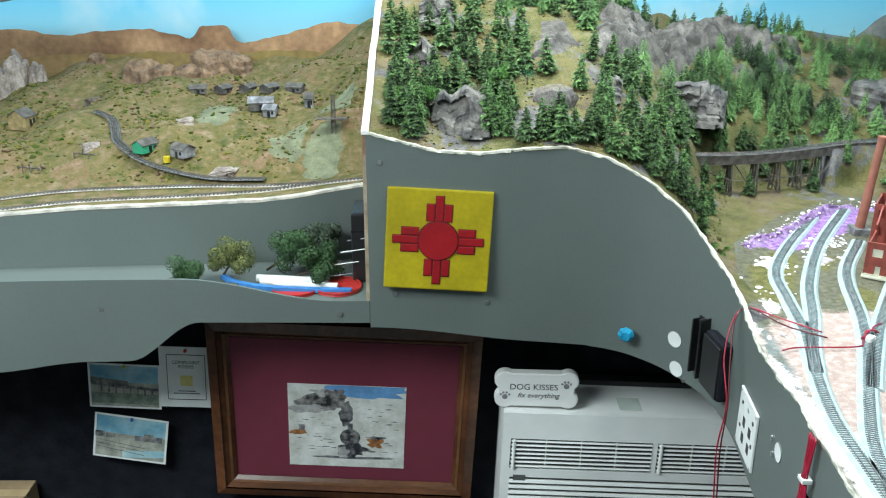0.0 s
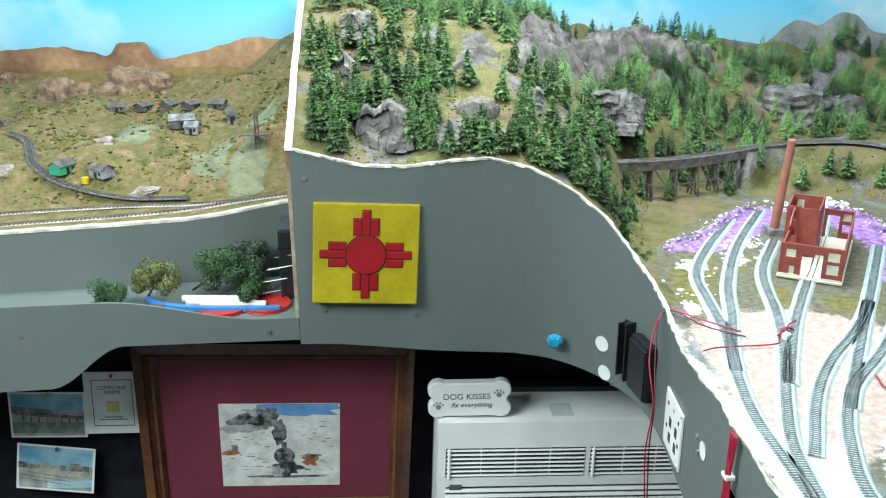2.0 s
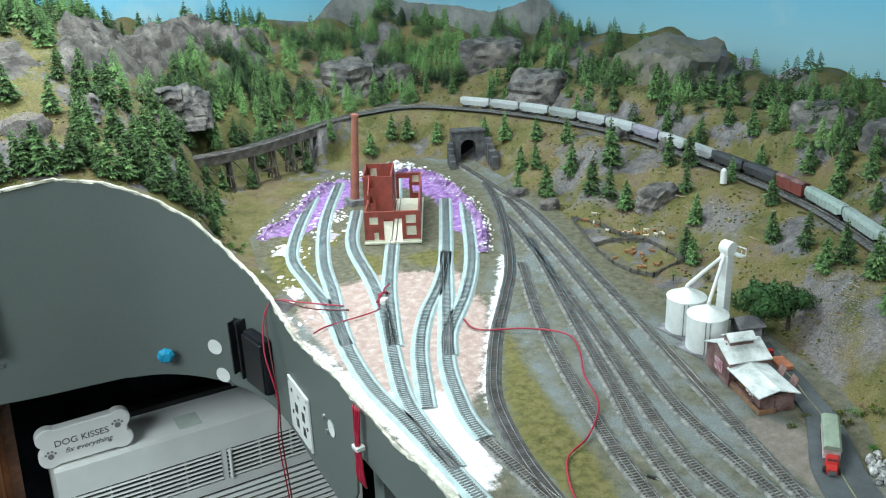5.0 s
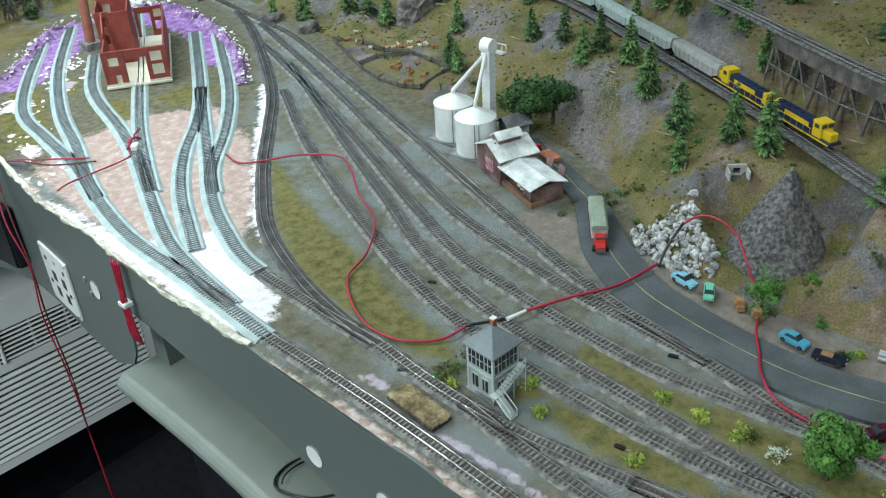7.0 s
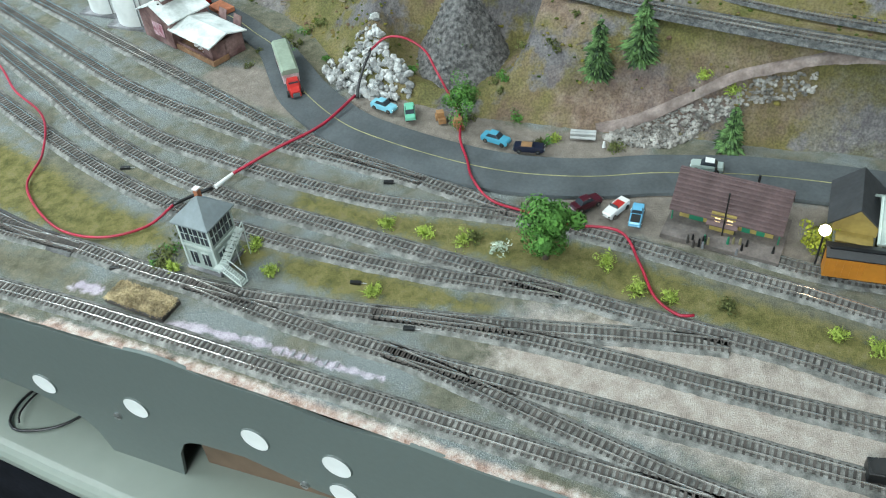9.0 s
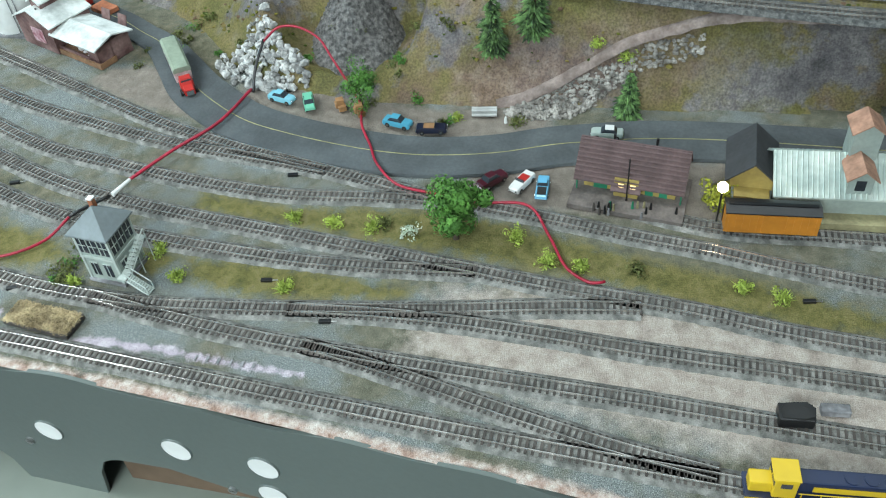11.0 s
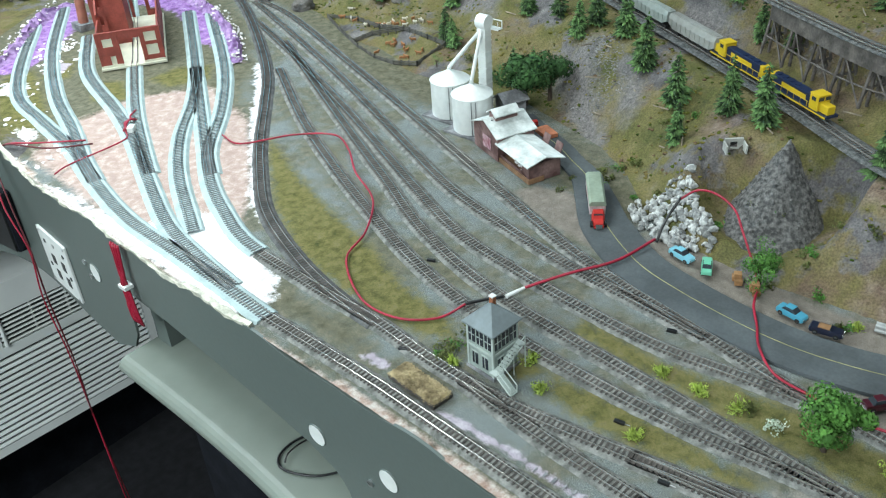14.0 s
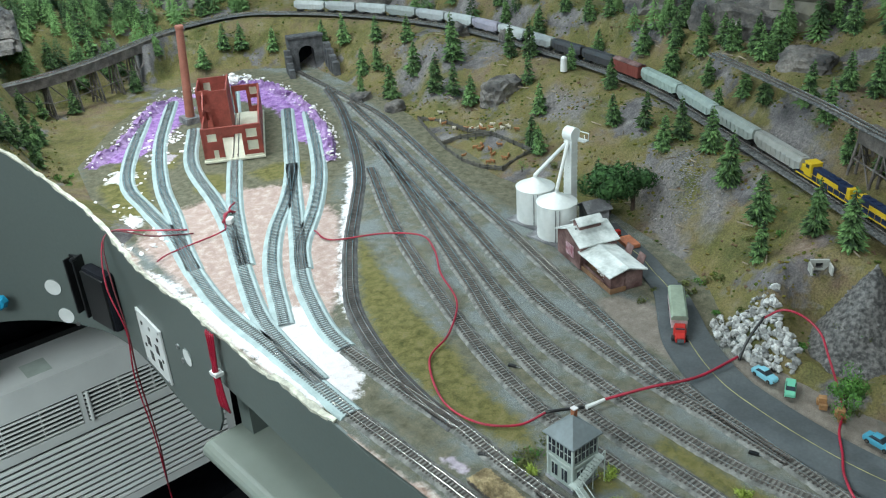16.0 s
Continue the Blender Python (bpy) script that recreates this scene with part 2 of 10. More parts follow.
def sweep(bm, pts, section, caps=True):
    """A section of (across, up) swept along the samples."""
    rings = []
    for p, s in zip(pts, sides(pts)):
        rings.append([bm.verts.new(p + s * a + Vector((0, 0, u))) for a, u in section])
    k = len(section)
    for A, B in zip(rings, rings[1:]):
        for i in range(k):
            bm.faces.new((A[i], A[(i + 1) % k], B[(i + 1) % k], B[i]))
    if caps:
        bm.faces.new(rings[0][::-1])
        bm.faces.new(rings[-1])
    return bm


def wire(name, pts, r, material, parent=None, step=0.006, n=6):
    bm = bmesh.new()
    P = spline(pts, step)
    rings = []
    for i, p in enumerate(P):
        d = (P[min(i + 1, len(P) - 1)] - P[max(0, i - 1)]).normalized()
        q = d.to_track_quat("Z", "Y")
        rings.append([bm.verts.new(p + q @ Vector((r * math.cos(2 * math.pi * j / n), r * math.sin(2 * math.pi * j / n), 0))) for j in range(n)])
    for A, B in zip(rings, rings[1:]):
        for j in range(n):
            bm.faces.new((A[j], A[(j + 1) % n], B[(j + 1) % n], B[j]))
    bm.faces.new(rings[0][::-1])
    bm.faces.new(rings[-1])
    return part(name, bm, material, parent, smooth=True)


def patch(bm, outline, z, rough=0.004, rise=0.0, step=0.008):
    """A flat piece of ground with an uneven outline, as a fan of rings round its middle."""
    P = spline(list(outline) + [outline[0]], step)[:-1]
    c = sum(P, Vector()) / len(P)
    rim = []
    for p in P:
        n = noise.noise(p * 45) + 0.6 * noise.noise(p * 140)
        rim.append(p + (p - c).normalized() * rough * n)
    last = None
    for k, u in enumerate((1.0, 0.97, 0.8, 0.5, 0.2)):
        ring = []
        for p in rim:
            q = c.lerp(p, u)
            up = 0 if k == 0 else rise * (0.6 + 0.8 * noise.noise(q * 60))
            ring.append(bm.verts.new((q.x, q.y, z + up)))
        if last:
            for i in range(len(ring)):
                j = (i + 1) % len(ring)
                bm.faces.new((last[i], last[j], ring[j], ring[i]))
        last = ring
    bm.faces.new(last)
    return bm


# ---- lie of the land ----
FOOT = [(0.20, 1.30), (0.46, 1.72), (0.85, 1.95), (1.12, 1.95), (1.28, 1.80), (1.20, 1.45), (1.13, 1.20), (1.06, 0.98), (1.05, 0.72), (0.98, 0.52), (0.88, 0.40), (0.845, 0.25), (0.855, 0.10), (0.88, -0.10), (0.89, -0.70), (0.1, -0.75)]
UPPER = [(-0.40, 2.06), (0.20, 2.05), (0.40, 2.02), (0.49, 1.985), (0.60, 1.947), (0.74, 1.96), (0.88, 2.01), (1.02, 2.075), (1.16, 2.10), (1.30, 2.06), (1.44, 1.80), (1.495, 1.50), (1.46, 1.20), (1.385, 0.88), (1.25, 0.62), (1.10, 0.36), (0.975, 0.16), (0.935, 0.0), (0.91, -0.18), (0.89, -0.45), (0.87, -0.80)]
UP_Z = 1.20


def seg_dist(X, Y, pts, closed):
    best = np.full(X.shape, 9.0)
    seq = list(zip(pts, pts[1:] + pts[:1])) if closed else list(zip(pts, pts[1:]))
    for (ax, ay), (bx, by) in seq:
        dx, dy = bx - ax, by - ay
        t = np.clip(((X - ax) * dx + (Y - ay) * dy) / (dx * dx + dy * dy), 0, 1)
        best = np.minimum(best, np.hypot(X - ax - t * dx, Y - ay - t * dy))
    return best


def inside(X, Y, pts):
    r = np.zeros(X.shape, bool)
    for (ax, ay), (bx, by) in zip(pts, pts[1:] + pts[:1]):
        if ay == by:
            continue
        r ^= ((ay > Y) != (by > Y)) & (X < (bx - ax) * (Y - ay) / (by - ay) + ax)
    return r


def smooth(a, b, x):
    t = np.clip((x - a) / (b - a), 0, 1)
    return t * t * (3 - 2 * t)


UPC = [(p.x, p.y) for p in spline(UPPER, 0.03)]
FOOTC = [(p.x, p.y) for p in spline(FOOT, 0.03)]
SCENE_SIDE = UPC + [(-1.0, -0.8), (-1.0, 1.98)]
RNG = np.random.default_rng(4)
WAVES = [(RNG.uniform(4, 11) * RNG.choice((-1, 1)), RNG.uniform(4, 11) * RNG.choice((-1, 1)), RNG.uniform(0, 6)) for _ in range(7)]
RIPPLES = [(RNG.uniform(14, 34) * RNG.choice((-1, 1)), RNG.uniform(14, 34) * RNG.choice((-1, 1)), RNG.uniform(0, 6)) for _ in range(9)]


def height(X, Y):
    """Height of the scenery over the plan."""
    X, Y = np.asarray(X, float), np.asarray(Y, float)
    df, du = seg_dist(X, Y, FOOTC, True), seg_dist(X, Y, UPC, False)
    yard, low = inside(X, Y, FOOTC), inside(X, Y, SCENE_SIDE)
    wave = sum(np.sin(a * X + b * Y + c) for a, b, c in WAVES) / 7
    rip = sum(np.sin(a * X + b * Y + c) for a, b, c in RIPPLES) / 9
    u = df / (df + du + 1e-6)
    slope = 0.1 * smooth(0.0, 0.9, u) + (0.06 * wave + 0.05 * rip) * smooth(0, 0.09, df) * smooth(0.03, 0.14, du)
    east = smooth(2.1, 1.6, Y) * smooth(0.7, 0.95, X)
    back = UP_Z - DECK + (0.075 * smooth(0.035, 0.12, du) + (0.15 * smooth(1.0, 0.6, Y) - 0.03 * smooth(0.8, 1.2, Y)) * smooth(0.17, 0.45, du)) * east + np.interp(X, [0.5, 0.9, 1.1, 1.5, 1.8], [0.225, 0.21, 0.165, 0.15, 0.11]) * smooth(0.03, 0.50, du) * (1 - east)
    back = back + (0.05 * wave + 0.05 * rip) * smooth(0.18, 0.35, du) * 1.2
    valley = smooth(0.44, 0.58, X) * smooth(1.14, 1.0, X) * smooth(1.6, 1.8, Y)
    slope = slope * (1 - 0.9 * valley)
    back = back - 0.095 * valley * (1 - smooth(0.03, 0.16, du))
    z = np.where(low, slope, back)
    z = np.where(yard, 0.0, z)
    z = np.where(du < 0.035, z + (UP_Z - DECK - 0.004 - z) * (1 - smooth(0.018, 0.035, du)) * (X > 0.95), z)
    xh = X - 0.30 * np.clip(Y - 1.55, 0, 1)
    hill = np.interp(xh, [-0.2, -0.13, 0.0, 0.08, 0.16, 0.24, 0.32, 0.40, 0.45, 0.485, 0.51, 0.56], [0.25, 0.24, 0.205, 0.20, 0.208, 0.212, 0.195, 0.155, 0.115, 0.065, 0.02, 0.0])
    hill = hill * smooth(1.20, 1.34, Y) + 0.38 * np.clip(Y - 1.57, 0, 0.56) * smooth(0.66, 0.05, xh)
    z = np.maximum(z, hill + 0.02 * rip * smooth(1.56, 1.7, Y) * (hill > 0.02))
    mound = np.exp(-((X - 1.045) ** 2 + (Y - 0.300) ** 2) / 0.0026)
    z = np.where(low & ~yard, z + (0.088 - z) * 0.85 * mound * smooth(0.0, 0.05, df), z)
    u, v = (X - 0.992) * 0.985 + (Y - 0.290) * 0.17, (Y - 0.290) * 0.985 - (X - 0.992) * 0.17
    d = np.hypot(u, 1.60 * v)
    fan = smooth(0.165, 0.125, d) * smooth(0.030, -0.012, u)
    z = z + (np.minimum(z, np.where(d < 0.10, np.maximum(0.092 - 1.28 * d + 2.6 * d * d, 0.006), 0.006 + 0.35 * np.maximum(0, d - 0.085))) - z) * fan
    return z + DECK - 0.003


GRID = 0.005
GRID_Z = height(*np.meshgrid(np.arange(-0.3, 2.5, GRID), np.arange(-0.8, 3.0, GRID)))


def ground_z(x, y):
    """Height of the scenery at one place, read between the nodes of a fine grid."""
    u, v = (x + 0.3) / GRID, (y + 0.8) / GRID
    i, j = int(u), int(v)
    a, b = u - i, v - j
    q = GRID_Z[j:j + 2, i:i + 2]
    return float((q[0, 0] * (1 - a) + q[0, 1] * a) * (1 - b) + (q[1, 0] * (1 - a) + q[1, 1] * a) * b)


# fascia line in plan
FASCIA_LINE = spline([(-0.13, 1.55), (0.10, 1.55), (0.25, 1.55), (0.375, 1.515), (0.465, 1.425), (0.50, 1.30), (0.488, 1.10), (0.477, 0.90), (0.467, 0.65), (0.458, 0.40), (0.445, 0.20), (0.430, 0.03), (0.415, -0.20), (0.400, -0.75)], 0.01)


SLOPE_AREAS = {"talus": [], "red_dirt": []}
SLOPE_AREAS["talus"].append([(1.176, 0.695), (1.190, 0.664), (1.124, 0.632), (1.040, 0.560), (1.022, 0.578), (1.071, 0.645), (1.097, 0.670), (1.128, 0.715)])
SLOPE_AREAS["talus"].append([(1.130, 0.593), (1.128, 0.556), (1.085, 0.528), (1.050, 0.533), (1.079, 0.571)])
SLOPE_AREAS["talus"].append([(1.300, 0.66), (1.290, 0.54), (1.220, 0.45), (1.190, 0.455), (1.240, 0.56)])
SLOPE_AREAS["talus"].append([(1.000, 0.195), (1.062, 0.150), (1.030, 0.040), (0.965, 0.030), (0.975, 0.100), (0.968, 0.150)])
SLOPE_AREAS["talus"].append([(0.892, -0.095), (0.900, -0.170), (0.884, -0.176), (0.879, -0.110)])
SLOPE_AREAS["talus"].append([(1.22, 1.34), (1.27, 1.36), (1.30, 1.26), (1.24, 1.24)])
SLOPE_AREAS["talus"].append([(1.30, 1.50), (1.38, 1.52), (1.36, 1.40), (1.29, 1.40)])
SLOPE_AREAS["talus"].append([(1.27, 1.05), (1.33, 1.06), (1.31, 0.93), (1.22, 0.90)])
SLOPE_AREAS["red_dirt"].append([(0.893, 0.155), (0.882, 0.150), (0.855, 0.130), (0.856, 0.100), (0.878, 0.058), (0.896, 0.030), (0.904, 0.050), (0.906, 0.090)])
SLOPE_AREAS["red_dirt"].append([(0.872, 0.155), (0.895, 0.120), (0.905, 0.060), (0.912, 0.0), (0.912, -0.09), (0.902, -0.09), (0.888, 0.0), (0.868, 0.070), (0.862, 0.130)])
SLOPE_AREAS["red_dirt"].append([(0.955, 0.235), (0.985, 0.215), (0.965, 0.165), (0.935, 0.120), (0.925, 0.150)])
SLOPE_AREAS["red_dirt"].append([(1.02, 0.42), (1.06, 0.41), (1.03, 0.36), (1.00, 0.38)])


def scenery():
    step = 0.0125
    xs, ys = np.arange(-0.14, 2.45, step), np.arange(-0.75, 3.0, step)
    X, Y = np.meshgrid(xs, ys)
    Z = height(X, Y)
    fx = np.array([p.x for p in FASCIA_LINE])
    fy = np.array([p.y for p in FASCIA_LINE])
    edge = np.interp(Y, fy[::-1], fx[::-1])
    keep = (X > edge + 0.003) | ((Y > 1.553))
    keep &= ~((X < 0.5) & (Y > 1.30) & (Y < 1.553) & (X < edge + 0.003))
    nx = len(xs)
    verts = np.stack([X, Y, Z], -1).reshape(-1, 3)
    k = keep.reshape(-1)
    faces = []
    for j in range(len(ys) - 1):
        for i in range(nx - 1):
            a = j * nx + i
            if k[a] and k[a + 1] and k[a + nx] and k[a + nx + 1]:
                faces.append((a, a + 1, a + nx + 1, a + nx))
    used = np.zeros(len(verts), bool)
    used[np.array(faces).ravel()] = True
    remap = np.cumsum(used) - 1
    me = bpy.data.meshes.new("scenery_ground")
    me.from_pydata(verts[used].tolist(), [], [tuple(int(remap[q]) for q in f) for f in faces])
    for name, outlines in SLOPE_AREAS.items():
        best = np.full(X.shape, -1.0)
        for o in outlines:
            d = seg_dist(X, Y, o, True)
            best = np.maximum(best, np.where(inside(X, Y, o), d, -d))
        me.attributes.new(name, "FLOAT", "POINT").data.foreach_set("value", np.clip(best, -0.2, 0.2).reshape(-1)[used].astype(np.float32))
    me.polygons.foreach_set("use_smooth", [True] * len(me.polygons))
    me.materials.append(TURF)
    return tagged(new("scenery_ground", me), "modelled hillside of ochre turf and grey rock", "ground", kind="structure")


scenery()


# ---- fascia, walls, room ----
def fascia_top(p):
    if p.y < 1.18:
        return DECK - 0.002 + 0.003 * math.sin(p.y * 21) + 0.002 * math.sin(p.y * 53)
    return max(DECK, ground_z(p.x + 0.004, p.y + 0.004) + 0.002)


def fascia_bottom(p):
    if p.x < 0.30 and p.y > 1.5:
        return 0.945 - 0.035 * float(smooth(-0.13, 0.27, p.x))
    if p.y > 0.935:
        return float(np.interp(p.y, [0.935, 0.96, 1.02, 1.08, 1.19, 1.30, 1.42, 1.50, 1.55], [0.94, 0.90, 0.872, 0.876, 0.886, 0.888, 0.892, 0.902, 0.91]))
    return float(np.interp(p.y, [-0.75, 0.25, 0.32, 0.375, 0.394, 0.402, 0.403, 0.494, 0.495, 0.503, 0.52, 0.56, 0.63, 0.73, 0.83, 0.934], [0.975, 0.981, 0.993, 0.987, 0.975, 0.95, 0.905, 0.905, 0.935, 0.955, 0.968, 0.982, 0.992, 1.002, 1.01, 1.012]))


def sheet(bm, line, top, bottom, thick):
    rows = []
    for p, s in zip(line, sides(line)):
        a, b = top(p), bottom(p)
        rows.append([bm.verts.new((p.x + s.x * o, p.y + s.y * o, z)) for o, z in ((0, a), (0, b), (thick, b), (thick, a))])
    for A, B in zip(rows, rows[1:]):
        for i in range(4):
            bm.faces.new((A[i], A[(i + 1) % 4], B[(i + 1) % 4], B[i]))
    bm.faces.new(rows[0])
    bm.faces.new(rows[-1][::-1])
    return bm


bm = sheet(bmesh.new(), FASCIA_LINE, fascia_top, fascia_bottom, 0.0035)
bmesh.ops.recalc_face_normals(bm, faces=bm.faces)
structure("fascia", bm, FASCIA, "smooth grey-green painted hardboard fascia", "fascia")

# lower fascia under the recessed shelf, and the desert deck's own fascia
LEFT_LINE = spline([(-1.40, 1.50), (-1.0, 1.53), (-0.6, 1.55), (-0.131, 1.55)], 0.01)


def left_bottom(p):
    return 0.85 + 0.02 * float(smooth(-0.9, -0.7, p.x)) + 0.085 * float(smooth(-0.62, -0.47, p.x))


bm = sheet(bmesh.new(), LEFT_LINE, lambda p: 1.002 + 0.045 * float(smooth(-0.2, -0.5, p.x)), left_bottom, 0.006)
bmesh.ops.recalc_face_normals(bm, faces=bm.faces)
structure("fascia_lower", bm, FASCIA, "grey-green painted fascia under the storage shelf", "fascia")


def desert_front(x):
    return float(np.interp(x, [-1.40, -0.9, -0.5, -0.13], [1.686, 1.736, 1.766, 1.796]))


def desert_edge(x):
    return float(np.interp(x, [-1.4, -0.99, -0.76, -0.53, -0.377, -0.30, -0.22, -0.13], [1.10, 1.117, 1.132, 1.137, 1.141, 1.149, 1.162, 1.175]))


DESERT_LINE = spline([(-1.40, 1.68), (-0.9, 1.73), (-0.5, 1.76), (-0.131, 1.79)], 0.01)
bm = sheet(bmesh.new(), DESERT_LINE, lambda p: desert_edge(p.x) - 0.002, lambda p: 0.99, 0.006)
bmesh.ops.recalc_face_normals(bm, faces=bm.faces)
structure("fascia_desert", bm, FASCIA, "grey-green painted fascia of the desert deck", "fascia")
bm = bmesh.new()
box(bm, -0.1315, -0.1255, 1.556, 1.80, 0.95, 1.33)
structure("fascia_return", bm, FASCIA, "grey-green end panel beside the storage shelf", "fascia")
bm = bmesh.new()
box(bm, -1.40, -0.132, 1.56, 1.80, 0.99, 1.0)
structure("storage_shelf", bm, FASCIA, "grey-green painted recessed storage shelf", "shelf")

# black wall below the layout
bm = bmesh.new()
box(bm, -1.6, 2.6, 1.80, 1.90, 0.0, 0.985)
structure("wall_black", bm, BLACK, "black curtained wall below the layout", "wall")

# ledge under the yard, floor, outer walls and ceiling
bm = bmesh.new()
LEDGE = spline([(0.453, 0.93), (0.449, 0.75), (0.441, 0.62), (0.430, 0.52), (0.420, 0.42), (0.408, 0.30), (0.38, 0.0), (0.33, -0.75)], 0.03)
L = [p + Vector((0.10, 0, 0.918)) for p in LEDGE]
sweep(bm, L, [(0.13, 0.0), (-0.100, 0.0), (-0.106, -0.001), (-0.111, -0.0045), (-0.1145, -0.009), (-0.1155, -0.014), (-0.1145, -0.019), (-0.111, -0.0235), (-0.106, -0.027), (-0.100, -0.028), (0.13, -0.028)])
bmesh.ops.recalc_face_normals(bm, faces=bm.faces)
CREAMBOARD = paint("cream_grey_board", (0.20, 0.225, 0.195), 0.4, vary=0.08, scale=5, bump=0.05)
structure("ledge", bm, CREAMBOARD, "pale grey-green painted board with a rounded edge under the yard", "ledge", smooth=False)
bm = bmesh.new()
box(bm, 0.50, 0.58, 0.895, 0.925, 0.9185, 1.06)
structure("ledge_end", bm, FASCIA, "grey-green upright at the ledge's end", "upright")
bm = bmesh.new()
box(bm, 0.64, 0.66, -0.75, 0.92, 0.0, 1.06)
structure("ledge_back", bm, FASCIA, "grey-green back board above the ledge", "board")
bm = bmesh.new()
box(bm, 0.478, 0.490, -0.75, 0.392, 0.905, 1.06)
structure("ledge_brace", bm, paint("brown_plywood", (0.13, 0.085, 0.055), 0.7, vary=0.25, scale=8, bump=0.1), "brown plywood panel behind the fascia opening", "panel")
bm = bmesh.new()
box(bm, 0.50, 0.51, -0.75, 0.90, 0.0, 0.885)
structure("skirt", bm, BLACK, "black cloth skirt below the ledge", "skirt")
bm = bmesh.new()
box(bm, -3.2, 3.0, -2.5, 3.4, -0.05, 0.0)
structure("floor", bm, paint("dark_carpet", (0.012, 0.012, 0.015), 0.95, vary=0.3, scale=40, bump=0.3), "dark room floor", "floor")
WALLPAINT = paint("room_paint", (0.55, 0.57, 0.56), 0.7, vary=0.05, scale=3, bump=0.05)
for key, q in (("wall_south", (-3.2, 3.0, -2.6, -2.5)), ("wall_west", (-3.3, -3.2, -2.5, 3.4)), ("wall_north", (-3.2, 3.0, 3.4, 3.5)), ("wall_east", (3.0, 3.1, -2.5, 3.4))):
    bm = bmesh.new()
    box(bm, *q, 0.0, 2.4)
    structure(key, bm, WALLPAINT, "plain pale room wall", "wall")
bm = bmesh.new()
box(bm, -3.2, 3.0, -2.5, 3.4, 2.4, 2.5)
structure("ceiling", bm, WALLPAINT, "plain pale room ceiling", "ceiling")

# ---- tracks ----
GAUGE = 0.009
TIE_SHAPE = (0.0150, 0.0020, 0.0016)


def track(pts, label, bed=BALLAST, bed_w=0.024, z=DECK, ties=TIE, foam=False, spacing=0.0052, upper=False, rails=RAIL):
    """A length of track: bed, ties and two rails along a plan curve."""
    P = spline(pts, 0.012)
    for p in P:
        if len(pts[0]) == 2:
            p.z = z
    top = thing("railway_track", (P[0].x, P[0].y, P[0].z), label, "track", "model railway tracks")
    o = -Vector(P[0])
    Q = [p + o for p in P]
    h = 0.0035 if foam else 0.0022
    w = bed_w / 2
    bm = sweep(bmesh.new(), Q, [(-w, 0.0), (w, 0.0), (w * 0.74, h), (-w * 0.74, h)])
    bmesh.ops.recalc_face_normals(bm, faces=bm.faces)
    part("roadbed", bm, FOAM if foam else bed, top)
    bm = bmesh.new()
    T = spline([tuple(q) for q in Q], spacing)
    lx, ly, lz = TIE_SHAPE
    ly *= spacing / 0.0052
    V, F = [], []
    for p, s in zip(T, sides(T)):
        d = Vector((s.y, -s.x, 0))
        k = len(V)
        ln, sk = lx / 2 * random.uniform(0.97, 1.03), random.uniform(-0.03, 0.03)
        s2 = (s + d * sk)
        for zz in (h - 0.0006, h + lz - 0.0008):
            for a, b in ((-1, -1), (1, -1), (1, 1), (-1, 1)):
                V.append(p + s2 * (ln * a) + d * (ly / 2 * b) + Vector((0, 0, zz)))
        F += [(k + 4, k + 5, k + 6, k + 7), (k, k + 1, k + 5, k + 4), (k + 1, k + 2, k + 6, k + 5), (k + 2, k + 3, k + 7, k + 6), (k + 3, k, k + 4, k + 7)]
    me = bpy.data.meshes.new("tie_strip")
    me.from_pydata(V, [], F)
    me.materials.append(ties)
    t = new("tie_strip", me)
    t.parent = top
    t["kind"] = "stuff"
    for g in (-GAUGE / 2, GAUGE / 2):
        a = h + lz - 0.0009
        bm = sweep(bmesh.new(), Q, [(g - 0.0005, a), (g + 0.0005, a), (g + 0.0004, a + 0.0018), (g - 0.0004, a + 0.0018)])
        bmesh.ops.recalc_face_normals(bm, faces=bm.faces)
        part("rail", bm, rails, top)
    return top


YARD_TRACKS = {}
YARD_TRACKS["front"] = [(0.492, 0.66), (0.489, 0.50), (0.484, 0.40), (0.476, 0.28), (0.467, 0.14), (0.459, 0.0), (0.454, -0.12), (0.445, -0.35), (0.43, -0.75)]
YARD_TRACKS["lead"] = [(0.565, 0.735), (0.561, 0.67), (0.557, 0.60), (0.556, 0.53), (0.547, 0.46), (0.543, 0.40), (0.543, 0.34), (0.549, 0.28), (0.558, 0.21), (0.575, 0.10), (0.592, 0.01), (0.602, -0.06)]
YARD_TRACKS["inner"] = [(0.543, 0.40), (0.533, 0.34), (0.524, 0.26), (0.518, 0.17), (0.514, 0.06), (0.511, -0.06), (0.506, -0.17), (0.495, -0.45), (0.48, -0.75)]
YARD_TRACKS["middle"] = [(0.556, 0.225), (0.562, 0.15), (0.564, 0.08), (0.562, 0.01), (0.558, -0.06), (0.555, -0.17), (0.548, -0.45), (0.54, -0.75)]
YARD_TRACKS["cross"] = [(0.521, 0.20), (0.510, 0.14), (0.498, 0.087), (0.487, 0.041), (0.477, -0.005), (0.467, -0.055), (0.458, -0.12)]
YARD_TRACKS["stub"] = [(0.955, 1.165), (0.842, 0.975), (0.768, 0.828), (0.702, 0.678), (0.662, 0.575), (0.634, 0.475), (0.620, 0.38), (0.614, 0.29), (0.612, 0.22), (0.616, 0.15), (0.622, 0.08)]
YARD_TRACKS["second"] = [(1.05, 1.26), (0.868, 0.91), (0.782, 0.74), (0.725, 0.63), (0.684, 0.52), (0.662, 0.42), (0.648, 0.30), (0.638, 0.21), (0.627, 0.11), (0.616, 0.02), (0.606, -0.10), (0.592, -0.20), (0.575, -0.45), (0.56, -0.75)]
